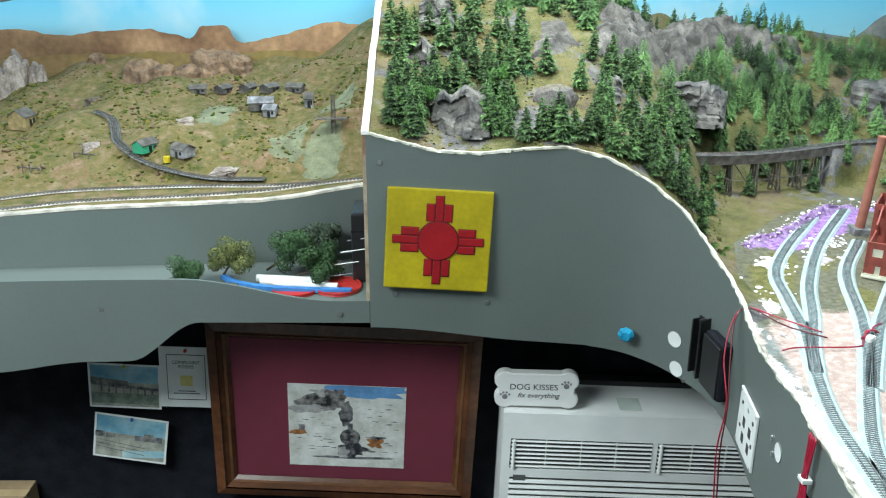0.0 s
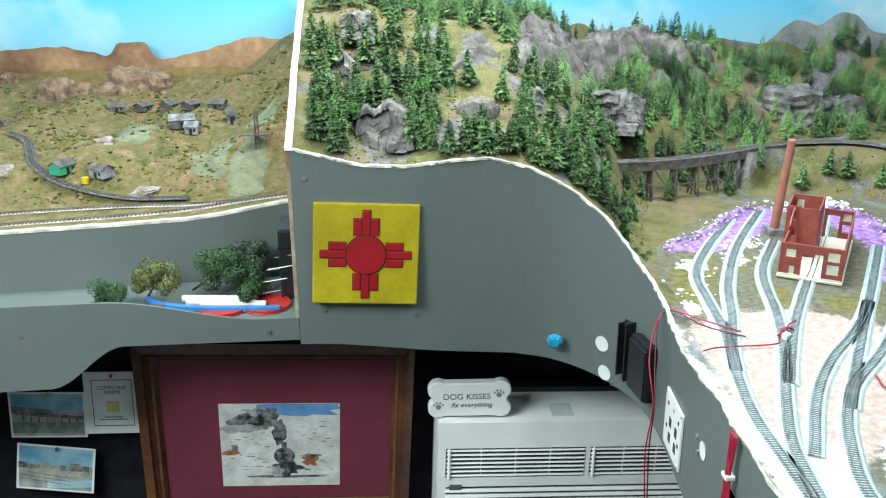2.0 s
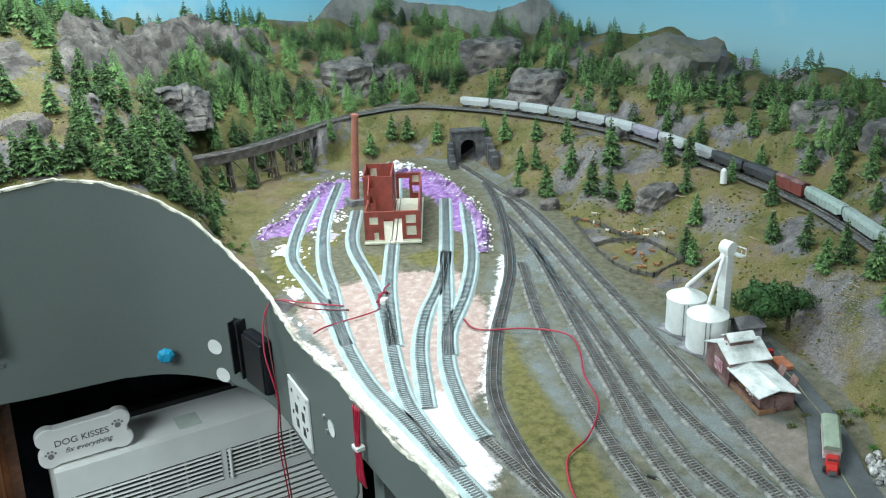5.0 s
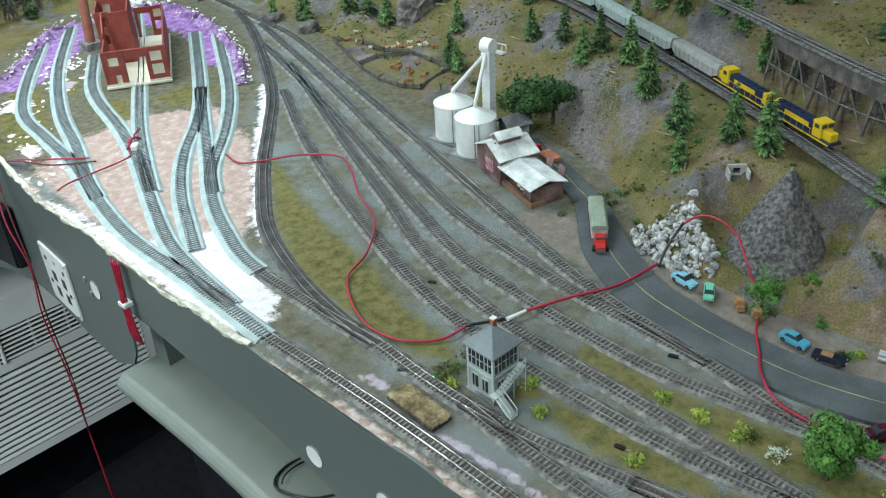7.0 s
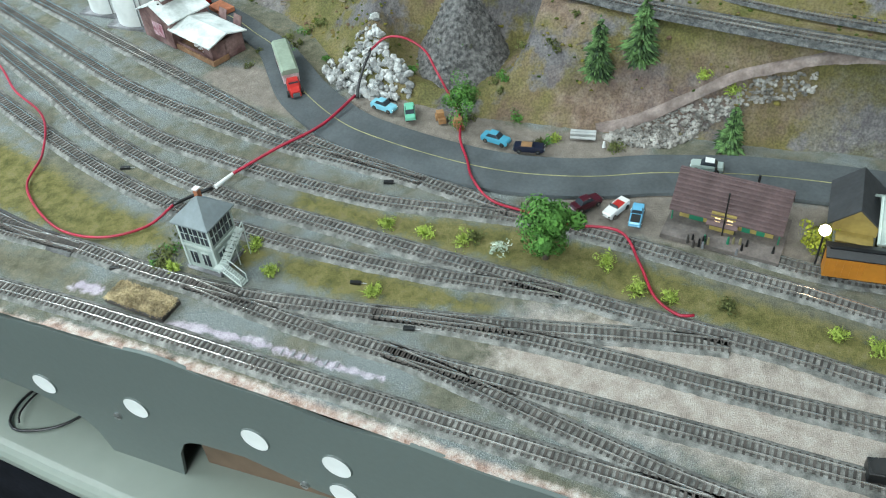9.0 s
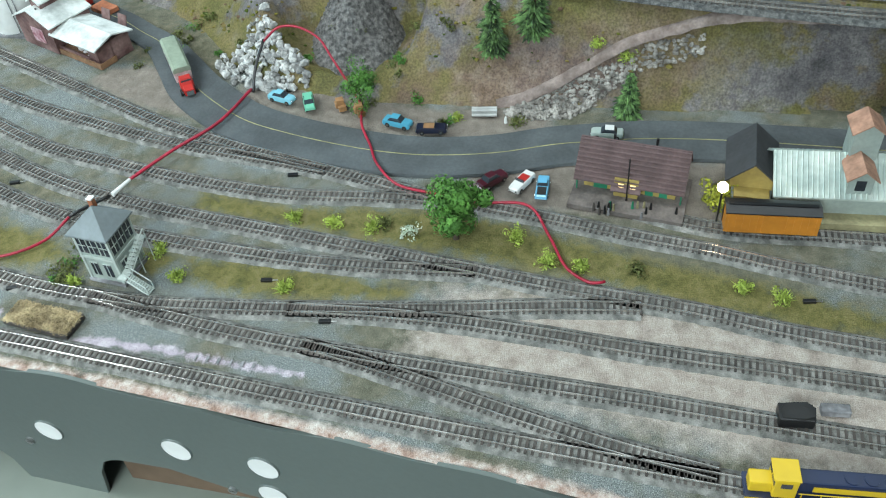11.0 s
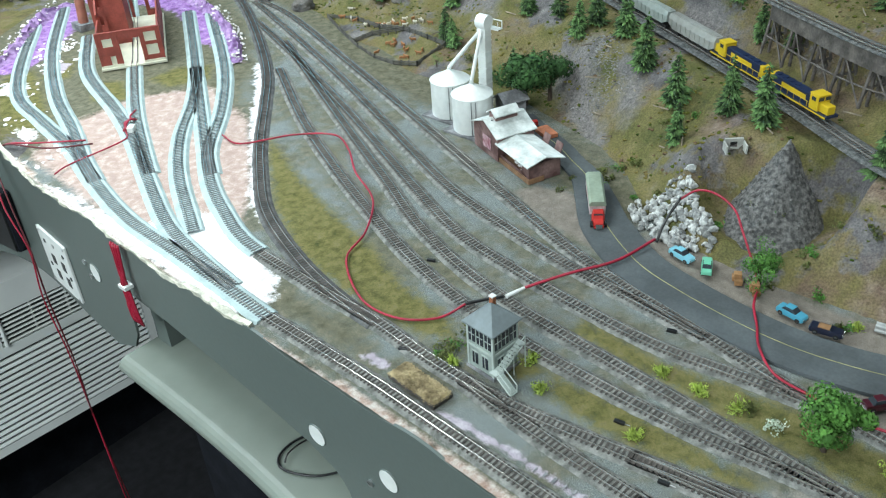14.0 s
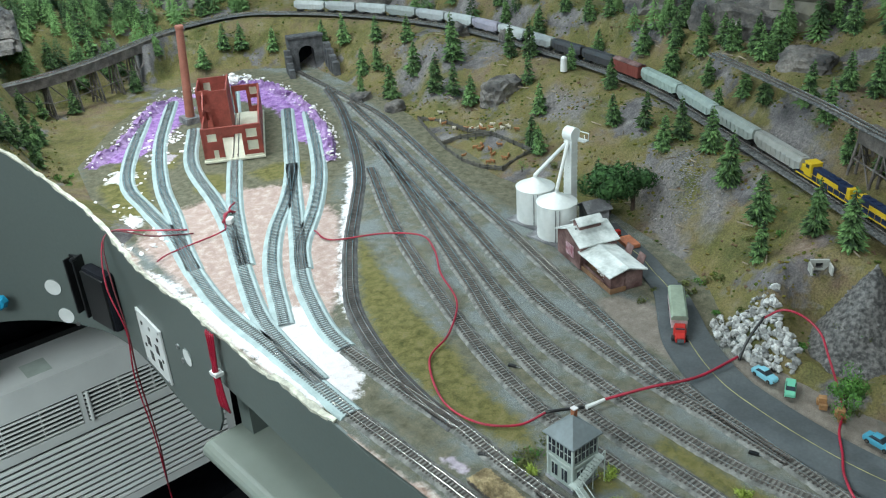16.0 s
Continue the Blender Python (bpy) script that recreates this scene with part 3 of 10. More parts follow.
YARD_TRACKS["third"] = [(1.09, 1.39), (0.985, 1.127), (0.890, 0.91), (0.792, 0.70), (0.737, 0.57), (0.715, 0.46), (0.702, 0.37), (0.696, 0.28), (0.703, 0.20), (0.708, 0.13)]
YARD_TRACKS["fourth"] = [(1.17, 1.50), (1.012, 1.10), (0.890, 0.825), (0.815, 0.655), (0.780, 0.53), (0.757, 0.42), (0.745, 0.32), (0.735, 0.25)]
YARD_TRACKS["station"] = [(1.24, 1.80), (1.185, 1.52), (1.15, 1.36), (1.046, 1.09), (0.955, 0.86), (0.885, 0.69), (0.830, 0.555), (0.790, 0.455), (0.764, 0.37), (0.748, 0.30), (0.728, 0.21), (0.711, 0.13), (0.698, 0.03), (0.686, -0.045), (0.676, -0.12), (0.662, -0.20), (0.63, -0.45), (0.60, -0.75)]
YARD_TRACKS["loop"] = [(1.20, 1.62), (1.125, 1.47), (1.015, 1.29), (0.925, 1.16), (0.847, 1.07), (0.765, 0.98), (0.703, 0.905), (0.632, 0.805), (0.585, 0.69), (0.562, 0.60), (0.554, 0.53)]
for key, pts in YARD_TRACKS.items():
    track(pts, "weathered dark-tied model track in grey ballast", bed=BARE if key == "loop" else BALLAST)
STAGING = []
STAGING.append([(0.835, 1.80), (0.694, 1.587), (0.622, 1.45), (0.598, 1.33), (0.576, 1.198), (0.541, 1.071), (0.513, 0.942), (0.504, 0.818), (0.497, 0.715), (0.490, 0.630)])
STAGING.append([(0.925, 1.85), (0.769, 1.609), (0.667, 1.408), (0.612, 1.256), (0.569, 1.148), (0.541, 1.065)])
STAGING.append([(0.855, 1.627), (0.751, 1.449), (0.690, 1.256), (0.645, 1.135), (0.588, 1.008), (0.536, 0.883), (0.515, 0.789), (0.502, 0.705)])
STAGING.append([(1.072, 1.828), (0.864, 1.474), (0.811, 1.394), (0.710, 1.230), (0.640, 1.10), (0.600, 1.02)])
STAGING.append([(1.053, 1.572), (0.874, 1.297), (0.785, 1.180), (0.696, 1.085), (0.620, 0.980), (0.545, 0.839)])
STAGING.append([(0.874, 1.297), (0.713, 1.049), (0.633, 0.924), (0.588, 0.824), (0.572, 0.775), (0.566, 0.738)])
STAGING.append([(1.075, 1.524), (0.911, 1.263), (0.799, 1.119), (0.695, 1.012), (0.650, 0.945)])
for pts in STAGING:
    track(pts, "new track on pale blue-grey foam roadbed", foam=True, bed_w=0.030, ties=GREYTIE)
up = [(p.x, p.y, UP_Z) for p in spline(UPPER[3:], 0.05)]
track([q for q in up if q[0] < 1.06 and q[1] > 1.5], "mainline track over the timber trestle", bed=BARE, bed_w=0.020)
track([q for q in up if q[0] > 1.02 or q[1] < 1.5], "mainline track on a hillside shelf of ballast", bed=DARKBED, bed_w=0.036)

# road and verges
ROAD = [(1.035, 0.70), (1.006, 0.645), (0.985, 0.60), (0.960, 0.56), (0.937, 0.522), (0.895, 0.480), (0.850, 0.436), (0.805, 0.368), (0.785, 0.305), (0.772, 0.235), (0.768, 0.18), (0.772, 0.135), (0.783, 0.085), (0.808, 0.013), (0.829, -0.12), (0.832, -0.45), (0.83, -0.75)]
R = [p + Vector((0, 0, DECK + 0.001)) for p in spline(ROAD, 0.015)]
bm, rows = bmesh.new(), []
for p, s_ in zip(R, sides(R)):
    w = 0.018 + 0.012 * float(smooth(0.56, 0.42, p.y))
    rows.append([bm.verts.new(p + s_ * (o * w) + Vector((0, 0, z))) for o, z in ((-1.03, 0), (1.03, 0), (1.0, 0.003), (0.0, 0.0036), (-1.0, 0.003))])
for A, B in zip(rows, rows[1:]):
    for i in range(5):
        bm.faces.new((A[i], A[(i + 1) % 5], B[(i + 1) % 5], B[i]))
bm.faces.new(rows[0][::-1])
bm.faces.new(rows[-1])
bmesh.ops.recalc_face_normals(bm, faces=bm.faces)
structure("road", bm, ASPHALT, "dark grey model asphalt road with a faded centre line", "road")
bm = sweep(bmesh.new(), [p + Vector((0, 0, 0.0036)) for p in R], [(-0.00045, 0), (0.00045, 0), (0.00045, 0.0003), (-0.00045, 0.0003)])
structure("road_marking", bm, YELLOW, "faded yellow centre line on the road", "road marking")

THIRD = [(1.375, 0.74), (1.32, 0.63), (1.235, 0.475), (1.17, 0.37), (1.085, 0.22), (1.05, 0.08), (1.02, -0.1), (1.0, -0.4)]
track([(x, y, 1.28) for x, y in THIRD], "high branch track on the upper hillside", bed=DARKBED, bed_w=0.022)
track([(1.03, 0.08, UP_Z), (0.985, -0.02, UP_Z), (0.955, -0.18, UP_Z), (0.935, -0.45, UP_Z), (0.92, -0.75, UP_Z)], "passing track beside the hillside mainline", bed=DARKBED)

# ---- ground cover patches ----
YARD_AREAS = {}
YARD_AREAS["earth"] = []
YARD_AREAS["earth"].append([(0.50, 1.30), (0.60, 1.62), (0.80, 1.90), (1.20, 1.97), (1.20, 1.66), (1.09, 1.42), (0.94, 1.22), (0.80, 1.08), (0.68, 0.98), (0.54, 1.12)])
YARD_AREAS["earth"].append([(0.865, 1.06), (0.93, 1.12), (0.86, 0.98), (0.79, 0.84), (0.735, 0.73), (0.70, 0.66), (0.69, 0.68), (0.74, 0.80), (0.80, 0.93)])
YARD_AREAS["earth"].append([(0.512, 0.665), (0.540, 0.66), (0.535, 0.56), (0.525, 0.50), (0.510, 0.50), (0.508, 0.58)])
YARD_AREAS["earth"].append([(1.03, 1.05), (1.14, 1.32), (1.25, 1.60), (1.28, 1.50), (1.2, 1.3), (1.12, 1.05), (1.06, 0.75), (1.0, 0.62), (0.95, 0.68)])
YARD_AREAS["earth"].append([(0.90, 0.55), (1.0, 0.6), (0.98, 0.48), (0.90, 0.40), (0.875, 0.42)])
YARD_AREAS["earth"].append([(0.66, 0.62), (0.69, 0.60), (0.675, 0.46), (0.665, 0.36), (0.65, 0.40)])
YARD_AREAS["grass"] = []
YARD_AREAS["grass"].append([(0.775, 0.975), (0.712, 0.822), (0.680, 0.726), (0.655, 0.638), (0.622, 0.557), (0.608, 0.475), (0.585, 0.445), (0.567, 0.49), (0.570, 0.57), (0.582, 0.65), (0.606, 0.725), (0.650, 0.812), (0.715, 0.900)])
YARD_AREAS["grass"].append([(0.665, 0.36), (0.69, 0.36), (0.680, 0.27), (0.69, 0.19), (0.695, 0.11), (0.68, 0.03), (0.660, -0.06), (0.645, -0.16), (0.61, -0.30), (0.60, -0.20), (0.632, 0.01), (0.640, 0.10), (0.650, 0.22)])
YARD_AREAS["grass"].append([(0.602, 0.335), (0.606, 0.26), (0.602, 0.20), (0.595, 0.13), (0.583, 0.13), (0.572, 0.20), (0.565, 0.27), (0.575, 0.33)])
YARD_AREAS["grass"].append([(0.60, 0.44), (0.61, 0.37), (0.60, 0.34), (0.575, 0.36), (0.57, 0.42)])
YARD_AREAS["grass"].append([(0.54, 1.32), (0.58, 1.48), (0.66, 1.57), (0.70, 1.55), (0.66, 1.45), (0.60, 1.30)])
YARD_AREAS["grass"].append([(0.69, 1.33), (0.74, 1.40), (0.765, 1.36), (0.73, 1.28)])
YARD_AREAS["grass"].append([(0.80, 1.33), (0.86, 1.33), (0.90, 1.29), (0.86, 1.24), (0.80, 1.27)])
YARD_AREAS["grass"].append([(0.69, 1.50), (0.74, 1.56), (0.77, 1.53), (0.72, 1.46)])
YARD_AREAS["dirt"] = []
YARD_AREAS["dirt"].append([(0.69, 0.125), (0.74, 0.115), (0.775, 0.06), (0.79, 0.02), (0.80, -0.16), (0.79, -0.30), (0.715, -0.30), (0.705, -0.10), (0.712, 0.03)])
YARD_AREAS["dirt"].append([(0.855, 0.58), (0.885, 0.565), (0.90, 0.50), (0.875, 0.44), (0.84, 0.41), (0.805, 0.42), (0.815, 0.48), (0.835, 0.54)])
YARD_AREAS["dirt"].append([(0.825, 0.385), (0.865, 0.385), (0.875, 0.32), (0.862, 0.24), (0.85, 0.17), (0.862, 0.10), (0.858, 0.04), (0.825, 0.05), (0.80, 0.13), (0.80, 0.22), (0.81, 0.31)])
YARD_AREAS["dust"] = []
YARD_AREAS["dust"].append([(0.60, 0.10), (0.612, 0.0), (0.60, -0.12), (0.585, -0.30), (0.57, -0.74), (0.45, -0.74), (0.47, -0.2), (0.50, 0.0), (0.53, 0.12)])
YARD_AREAS["filler"] = []
YARD_AREAS["filler"].append([(0.525, 1.22), (0.60, 1.28), (0.74, 1.28), (0.84, 1.21), (0.79, 1.04), (0.66, 0.87), (0.56, 0.78), (0.50, 0.86), (0.505, 1.02)])
YARD_AREAS["plaster"] = []
YARD_AREAS["plaster"].append([(0.49, 1.14), (0.500, 1.10), (0.502, 1.0), (0.515, 0.92), (0.555, 0.885), (0.60, 0.86), (0.575, 0.775), (0.545, 0.675), (0.51, 0.650), (0.470, 0.67), (0.474, 0.82), (0.480, 0.97)])
YARD_AREAS["plaster"].append([(0.615, 0.79), (0.66, 0.84), (0.71, 0.905), (0.79, 1.005), (0.88, 1.105), (0.96, 1.215), (0.95, 1.225), (0.87, 1.125), (0.78, 1.025), (0.70, 0.925), (0.64, 0.85)])
YARD_AREAS["plaster"].append([(0.60, 1.50), (0.64, 1.53), (0.66, 1.50), (0.62, 1.47)])
YARD_AREAS["plaster"].append([(0.535, 1.30), (0.56, 1.33), (0.58, 1.30), (0.55, 1.27)])
YARD_AREAS["lilac"] = []
YARD_AREAS["lilac"].append([(0.64, 1.60), (0.72, 1.665), (0.81, 1.77), (0.89, 1.83), (0.95, 1.835), (0.93, 1.76), (0.86, 1.69), (0.80, 1.64), (0.74, 1.59), (0.68, 1.565)])
YARD_AREAS["lilac"].append([(0.99, 1.83), (1.06, 1.81), (1.12, 1.74), (1.115, 1.64), (1.10, 1.56), (1.055, 1.45), (1.0, 1.345), (0.965, 1.33), (0.955, 1.42), (1.0, 1.50), (1.04, 1.60), (1.03, 1.70), (0.98, 1.78)])
YARD_AREAS["spill"] = []
YARD_AREAS["spill"].append([(0.508, 0.505), (0.520, 0.50), (0.518, 0.47), (0.508, 0.475)])
YARD_AREAS["spill"].append([(0.498, 0.400), (0.503, 0.36), (0.501, 0.30), (0.497, 0.24), (0.495, 0.19), (0.492, 0.19), (0.492, 0.25), (0.494, 0.32), (0.495, 0.39)])
YARD_AREAS["spill"].append([(0.70, 1.52), (0.74, 1.56), (0.76, 1.52), (0.72, 1.49)])


def yard_material():
    """Grey ballast with the areas of earth, grass, dirt, filler and plaster worked into it with ragged edges."""
    m, nt, b = nodes_of("yard_ground")
    N, L = nt.nodes, nt.links
    co = N.new("ShaderNodeTexCoord")

    def noise_of(s, d=6, r=0.6):
        n = N.new("ShaderNodeTexNoise")
        n.inputs["Scale"].default_value, n.inputs["Detail"].default_value, n.inputs["Roughness"].default_value = s, d, r
        L.new(co.outputs["Object"], n.inputs["Vector"])
        return n.outputs["Fac"]

    def ramp(fac, *stops):
        n = N.new("ShaderNodeValToRGB")
        e = n.color_ramp.elements
        while len(e) < len(stops):
            e.new(0.5)
        for i, (p, c) in enumerate(stops):
            e[i].position, e[i].color = p, (*c, 1)
        L.new(fac, n.inputs["Fac"])
        return n.outputs["Color"]

    def mixed(f, a, c, kind="MIX"):
        n = N.new("ShaderNodeMix")
        n.data_type, n.blend_type = "RGBA", kind
        if isinstance(f, float):
            n.inputs["Factor"].default_value = f
        else:
            L.new(f, n.inputs["Factor"])
        L.new(a, n.inputs["A"])
        L.new(c, n.inputs["B"])
        return n.outputs["Result"]
    grainy, coarse, broad = noise_of(1150, 3, 0.6), noise_of(70, 8, 0.72), noise_of(16, 6)

    def area(name, reach, soft, amount=1.0):
        at, ma, mr = N.new("ShaderNodeAttribute"), N.new("ShaderNodeMath"), N.new("ShaderNodeMapRange")
        at.attribute_name = name
        ma.operation = "MULTIPLY_ADD"
        ma.inputs[1].default_value = reach
        L.new(coarse, ma.inputs[0])
        L.new(at.outputs["Fac"], ma.inputs[2])
        mr.inputs["From Min"].default_value, mr.inputs["From Max"].default_value = reach * 0.5 - soft, reach * 0.5 + soft
        mr.inputs["To Max"].default_value = amount
        L.new(ma.outputs[0], mr.inputs["Value"])
        return mr.outputs["Result"]
    ballast = ramp(grainy, (0.30, (0.085, 0.098, 0.097)), (0.45, (0.155, 0.175, 0.172)), (0.58, (0.225, 0.248, 0.243)), (0.70, (0.36, 0.375, 0.36)))
    earth = ramp(coarse, (0.34, (0.070, 0.072, 0.042)), (0.48, (0.125, 0.118, 0.078)), (0.6, (0.175, 0.158, 0.112)), (0.72, (0.25, 0.225, 0.18)))
    grass = ramp(coarse, (0.32, (0.062, 0.068, 0.020)), (0.46, (0.128, 0.120, 0.038)), (0.58, (0.185, 0.162, 0.062)), (0.74, (0.17, 0.145, 0.085)))
    dirt = ramp(coarse, (0.32, (0.16, 0.135, 0.115)), (0.55, (0.23, 0.20, 0.17)), (0.72, (0.30, 0.27, 0.235)))
    dust = ramp(coarse, (0.3, (0.27, 0.22, 0.19)), (0.5, (0.40, 0.345, 0.30)), (0.7, (0.52, 0.475, 0.43)))
    filler = ramp(coarse, (0.3, (0.34, 0.235, 0.20)), (0.5, (0.45, 0.33, 0.29)), (0.68, (0.60, 0.50, 0.46)))
    plaster = ramp(coarse, (0.28, (0.52, 0.44, 0.43)), (0.42, (0.70, 0.65, 0.655)), (0.62, (0.80, 0.78, 0.79)))
    spill = ramp(coarse, (0.3, (0.33, 0.29, 0.33)), (0.5, (0.47, 0.40, 0.47)), (0.7, (0.60, 0.55, 0.59)))
    lilac = ramp(coarse, (0.34, (0.10, 0.06, 0.12)), (0.46, (0.27, 0.13, 0.36)), (0.58, (0.40, 0.24, 0.50)), (0.72, (0.70, 0.66, 0.70)))
    rim = ramp(coarse, (0.35, (0.24, 0.14, 0.10)), (0.47, (0.44, 0.32, 0.27)), (0.60, (0.56, 0.50, 0.45)), (0.74, (0.72, 0.71, 0.68)))
    thin = ramp(broad, (0.40, (0, 0, 0)), (0.56, (0.85, 0.85, 0.85)))
    col = mixed(thin, ballast, earth)
    col = mixed(area("earth", 0.06, 0.012, 0.95), col, earth)
    col = mixed(area("dust", 0.05, 0.014, 0.95), col, dust)
    col = mixed(area("grass", 0.045, 0.008, 0.97), col, grass)
    col = mixed(area("dirt", 0.03, 0.006), col, dirt)
    col = mixed(area("lilac", 0.06, 0.006), col, lilac)
    col = mixed(area("filler", 0.05, 0.008), col, filler)
    col = mixed(area("plaster", 0.05, 0.004), col, plaster)
    col = mixed(area("spill", 0.022, 0.002, 0.88), col, spill)
    col = mixed(area("rim", 0.020, 0.003), col, rim)
    L.new(mixed(0.45, col, ramp(grainy, (0.3, (0.2, 0.2, 0.2)), (0.5, (0.5, 0.5, 0.5)), (0.7, (0.8, 0.8, 0.8))), "OVERLAY"), b.inputs["Base Color"])
    b.inputs["Roughness"].default_value, b.inputs["Specular IOR Level"].default_value = 0.95, 0.2
    bp = N.new("ShaderNodeBump")
    bp.inputs["Strength"].default_value, bp.inputs["Distance"].default_value = 0.8, 0.0016
    L.new(noise_of(800, 4, 0.7), bp.inputs["Height"])
    L.new(bp.outputs["Normal"], b.inputs["Normal"])
    return m


def yard_floor():
    fy, fx = [p.y for p in FASCIA_LINE][::-1], [p.x for p in FASCIA_LINE][::-1]
    ys = np.arange(-0.75, 1.945, 0.0045)
    left = np.where(ys < 1.285, np.interp(ys, fy, fx) + 0.001, np.interp(ys, [1.285, 1.30, 1.62, 1.80, 1.945], [0.503, 0.51, 0.60, 0.76, 0.96]))
    right = np.interp(ys, [-0.75, -0.10, 0.10, 0.25, 0.40, 0.52, 0.72, 0.98, 1.20, 1.45, 1.80, 1.945], [0.92, 0.91, 0.885, 0.875, 0.91, 1.01, 1.08, 1.09, 1.16, 1.23, 1.29, 1.17])
    n = 150
    U = np.linspace(0, 1, n)
    X = left[:, None] + (right - left)[:, None] * U
    Y = np.repeat(ys[:, None], n, 1)
    fields = {}
    for name, outlines in YARD_AREAS.items():
        best = np.full(X.shape, -1.0)
        for o in outlines:
            d = seg_dist(X, Y, o, True)
            best = np.maximum(best, np.where(inside(X, Y, o), d, -d))
        fields[name] = best
    fields["rim"] = np.where(Y < 0.50, 0.0085, np.where(Y > 1.16, np.where(Y < 1.27, 0.010, -0.05), 0.002)) - (X - left[:, None])
    up = 0.0010 * smooth(-0.004, 0.010, fields["plaster"]) + 0.0006 * smooth(-0.005, 0.01, fields["grass"])
    k = np.random.default_rng(2).normal(0, 0.00022, X.shape)
    Z = DECK + up + k
    me = bpy.data.meshes.new("yard_floor")
    F = (np.arange(len(ys) - 1)[:, None] * n + np.arange(n - 1)).reshape(-1)
    me.from_pydata(np.stack([X, Y, Z], -1).reshape(-1, 3).tolist(), [], np.stack([F, F + 1, F + n + 1, F + n], -1).tolist())
    me.polygons.foreach_set("use_smooth", [True] * len(me.polygons))
    for name, v in fields.items():
        me.attributes.new(name, "FLOAT", "POINT").data.foreach_set("value", np.clip(v, -0.2, 0.2).reshape(-1).astype(np.float32))
    me.materials.append(yard_material())
    tagged(new("yard_floor", me), "ballasted yard ground with grass, dirt and white plaster patches", "ground", kind="structure")


yard_floor()


def purple_bank(pts, name, label):
    """A ragged broken-foam bank: lilac face and white crumbled crest."""
    P = spline(pts, 0.007)
    bm, rows = bmesh.new(), []
    for i, (p, s) in enumerate(zip(P, sides(P))):
        n = noise.noise(p * 60)
        h = 0.014 + 0.010 * n + 0.007 * noise.noise(p * 170)
        h *= min(1, (i + 2) / 9, (len(P) - i + 1) / 9)
        rows.append([bm.verts.new((p.x + s.x * o + 0.007 * noise.noise(p * 150 + Vector((k, 0, 0))), p.y + s.y * o + 0.007 * noise.noise(p * 150 + Vector((0, k, 0))), DECK + h * u)) for k, (o, u) in enumerate(((0.018, 0.0), (0.010, 0.22), (0.005, 0.55), (0.002, 0.95), (-0.004, 0.9), (-0.011, 0.0)))])
    for A, B in zip(rows, rows[1:]):
        for i in range(5):
            bm.faces.new((A[i], A[i + 1], B[i + 1], B[i]))
    bmesh.ops.recalc_face_normals(bm, faces=bm.faces)
    ob = structure(name, bm, PURPLE, label, "bank")
    items, rg = [], random.Random(len(P))
    for p, s in zip(P, sides(P)):
        for _ in range(1 + int(7 * max(0, 0.35 + noise.noise(p * 22)))):
            a = rg.gauss(-0.006, 0.008)
            items.append((p.x + s.x * a + rg.uniform(-0.004, 0.004), p.y + s.y * a + rg.uniform(-0.004, 0.004), DECK + 0.004 + rg.uniform(-0.004, 0.010) * (1.2 if a < 0 else 0.6), 0.0007 + 0.0014 * rg.random() + 0.0030 * rg.random() ** 4, rg.uniform(0.3, 0.8)))
    pebbles("crumbled_crest", items, PLASTER, ob, "white crumbled plaster crest", 1.2)
    return ob


purple_bank([(0.96, 1.845), (0.89, 1.835), (0.81, 1.77), (0.72, 1.672), (0.66, 1.632), (0.61, 1.595)], "foam_bank_west", "ragged lilac foam bank with white plaster crumbs")
purple_bank([(0.930, 1.252), (0.995, 1.343), (1.052, 1.463), (1.095, 1.578), (1.114, 1.67), (1.122, 1.74), (1.10, 1.80), (1.03, 1.835), (0.97, 1.845)], "foam_bank_east", "ragged lilac foam bank with white plaster crumbs")
items = []
for _ in range(170):
    u = random.random()
    items.append((1.12 - 0.14 * u + random.gauss(0, 0.010), 1.79 + 0.06 * math.sin(3.1 * u) + random.gauss(0, 0.012), DECK + 0.006 + 0.020 * random.random() * math.sin(3.0 * min(1, u + 0.1)), 0.0015 + 0.0055 * random.random() ** 2, random.uniform(0.4, 0.9)))
for _ in range(130):
    x, y = random.choice(((0.64, 1.50), (0.60, 1.40), (0.74, 1.56), (0.57, 1.30), (0.80, 1.62), (0.55, 1.20)))
    items.append((x + random.gauss(0, 0.022), y + random.gauss(0, 0.03), DECK + 0.001, random.uniform(0.0012, 0.0055), 0.4))
ob = pebbles("plaster_crumb", items, PLASTER, jag=1.2)
tagged(ob, "scattered white plaster crumbs on bare ground", "rubble", kind="stuff")


# ---- mill ----
def frame_wall(bm, w, h, t, holes, m):
    """A wall in its own x-z plane with rectangular openings (x0, x1, z0, z1), placed by m."""
    xs = sorted({0.0, w, *[q for a in holes for q in a[:2]]})
    zs = sorted({0.0, h, *[q for a in holes for q in a[2:]]})
    for i in range(len(xs) - 1):
        for j in range(len(zs) - 1):
            cx, cz = (xs[i] + xs[i + 1]) / 2, (zs[j] + zs[j + 1]) / 2
            if any(a[0] < cx < a[1] and a[2] < cz < a[3] for a in holes):
                continue
            box(bm, xs[i], xs[i + 1], 0, t, zs[j], zs[j + 1], m)
    bmesh.ops.remove_doubles(bm, verts=bm.verts[:], dist=1e-5)
    met = {}
    for f in bm.faces:
        met.setdefault(frozenset(f.verts), []).append(f)
    bmesh.ops.delete(bm, geom=[f for fs in met.values() if len(fs) > 1 for f in fs], context="FACES_ONLY")
    return bm


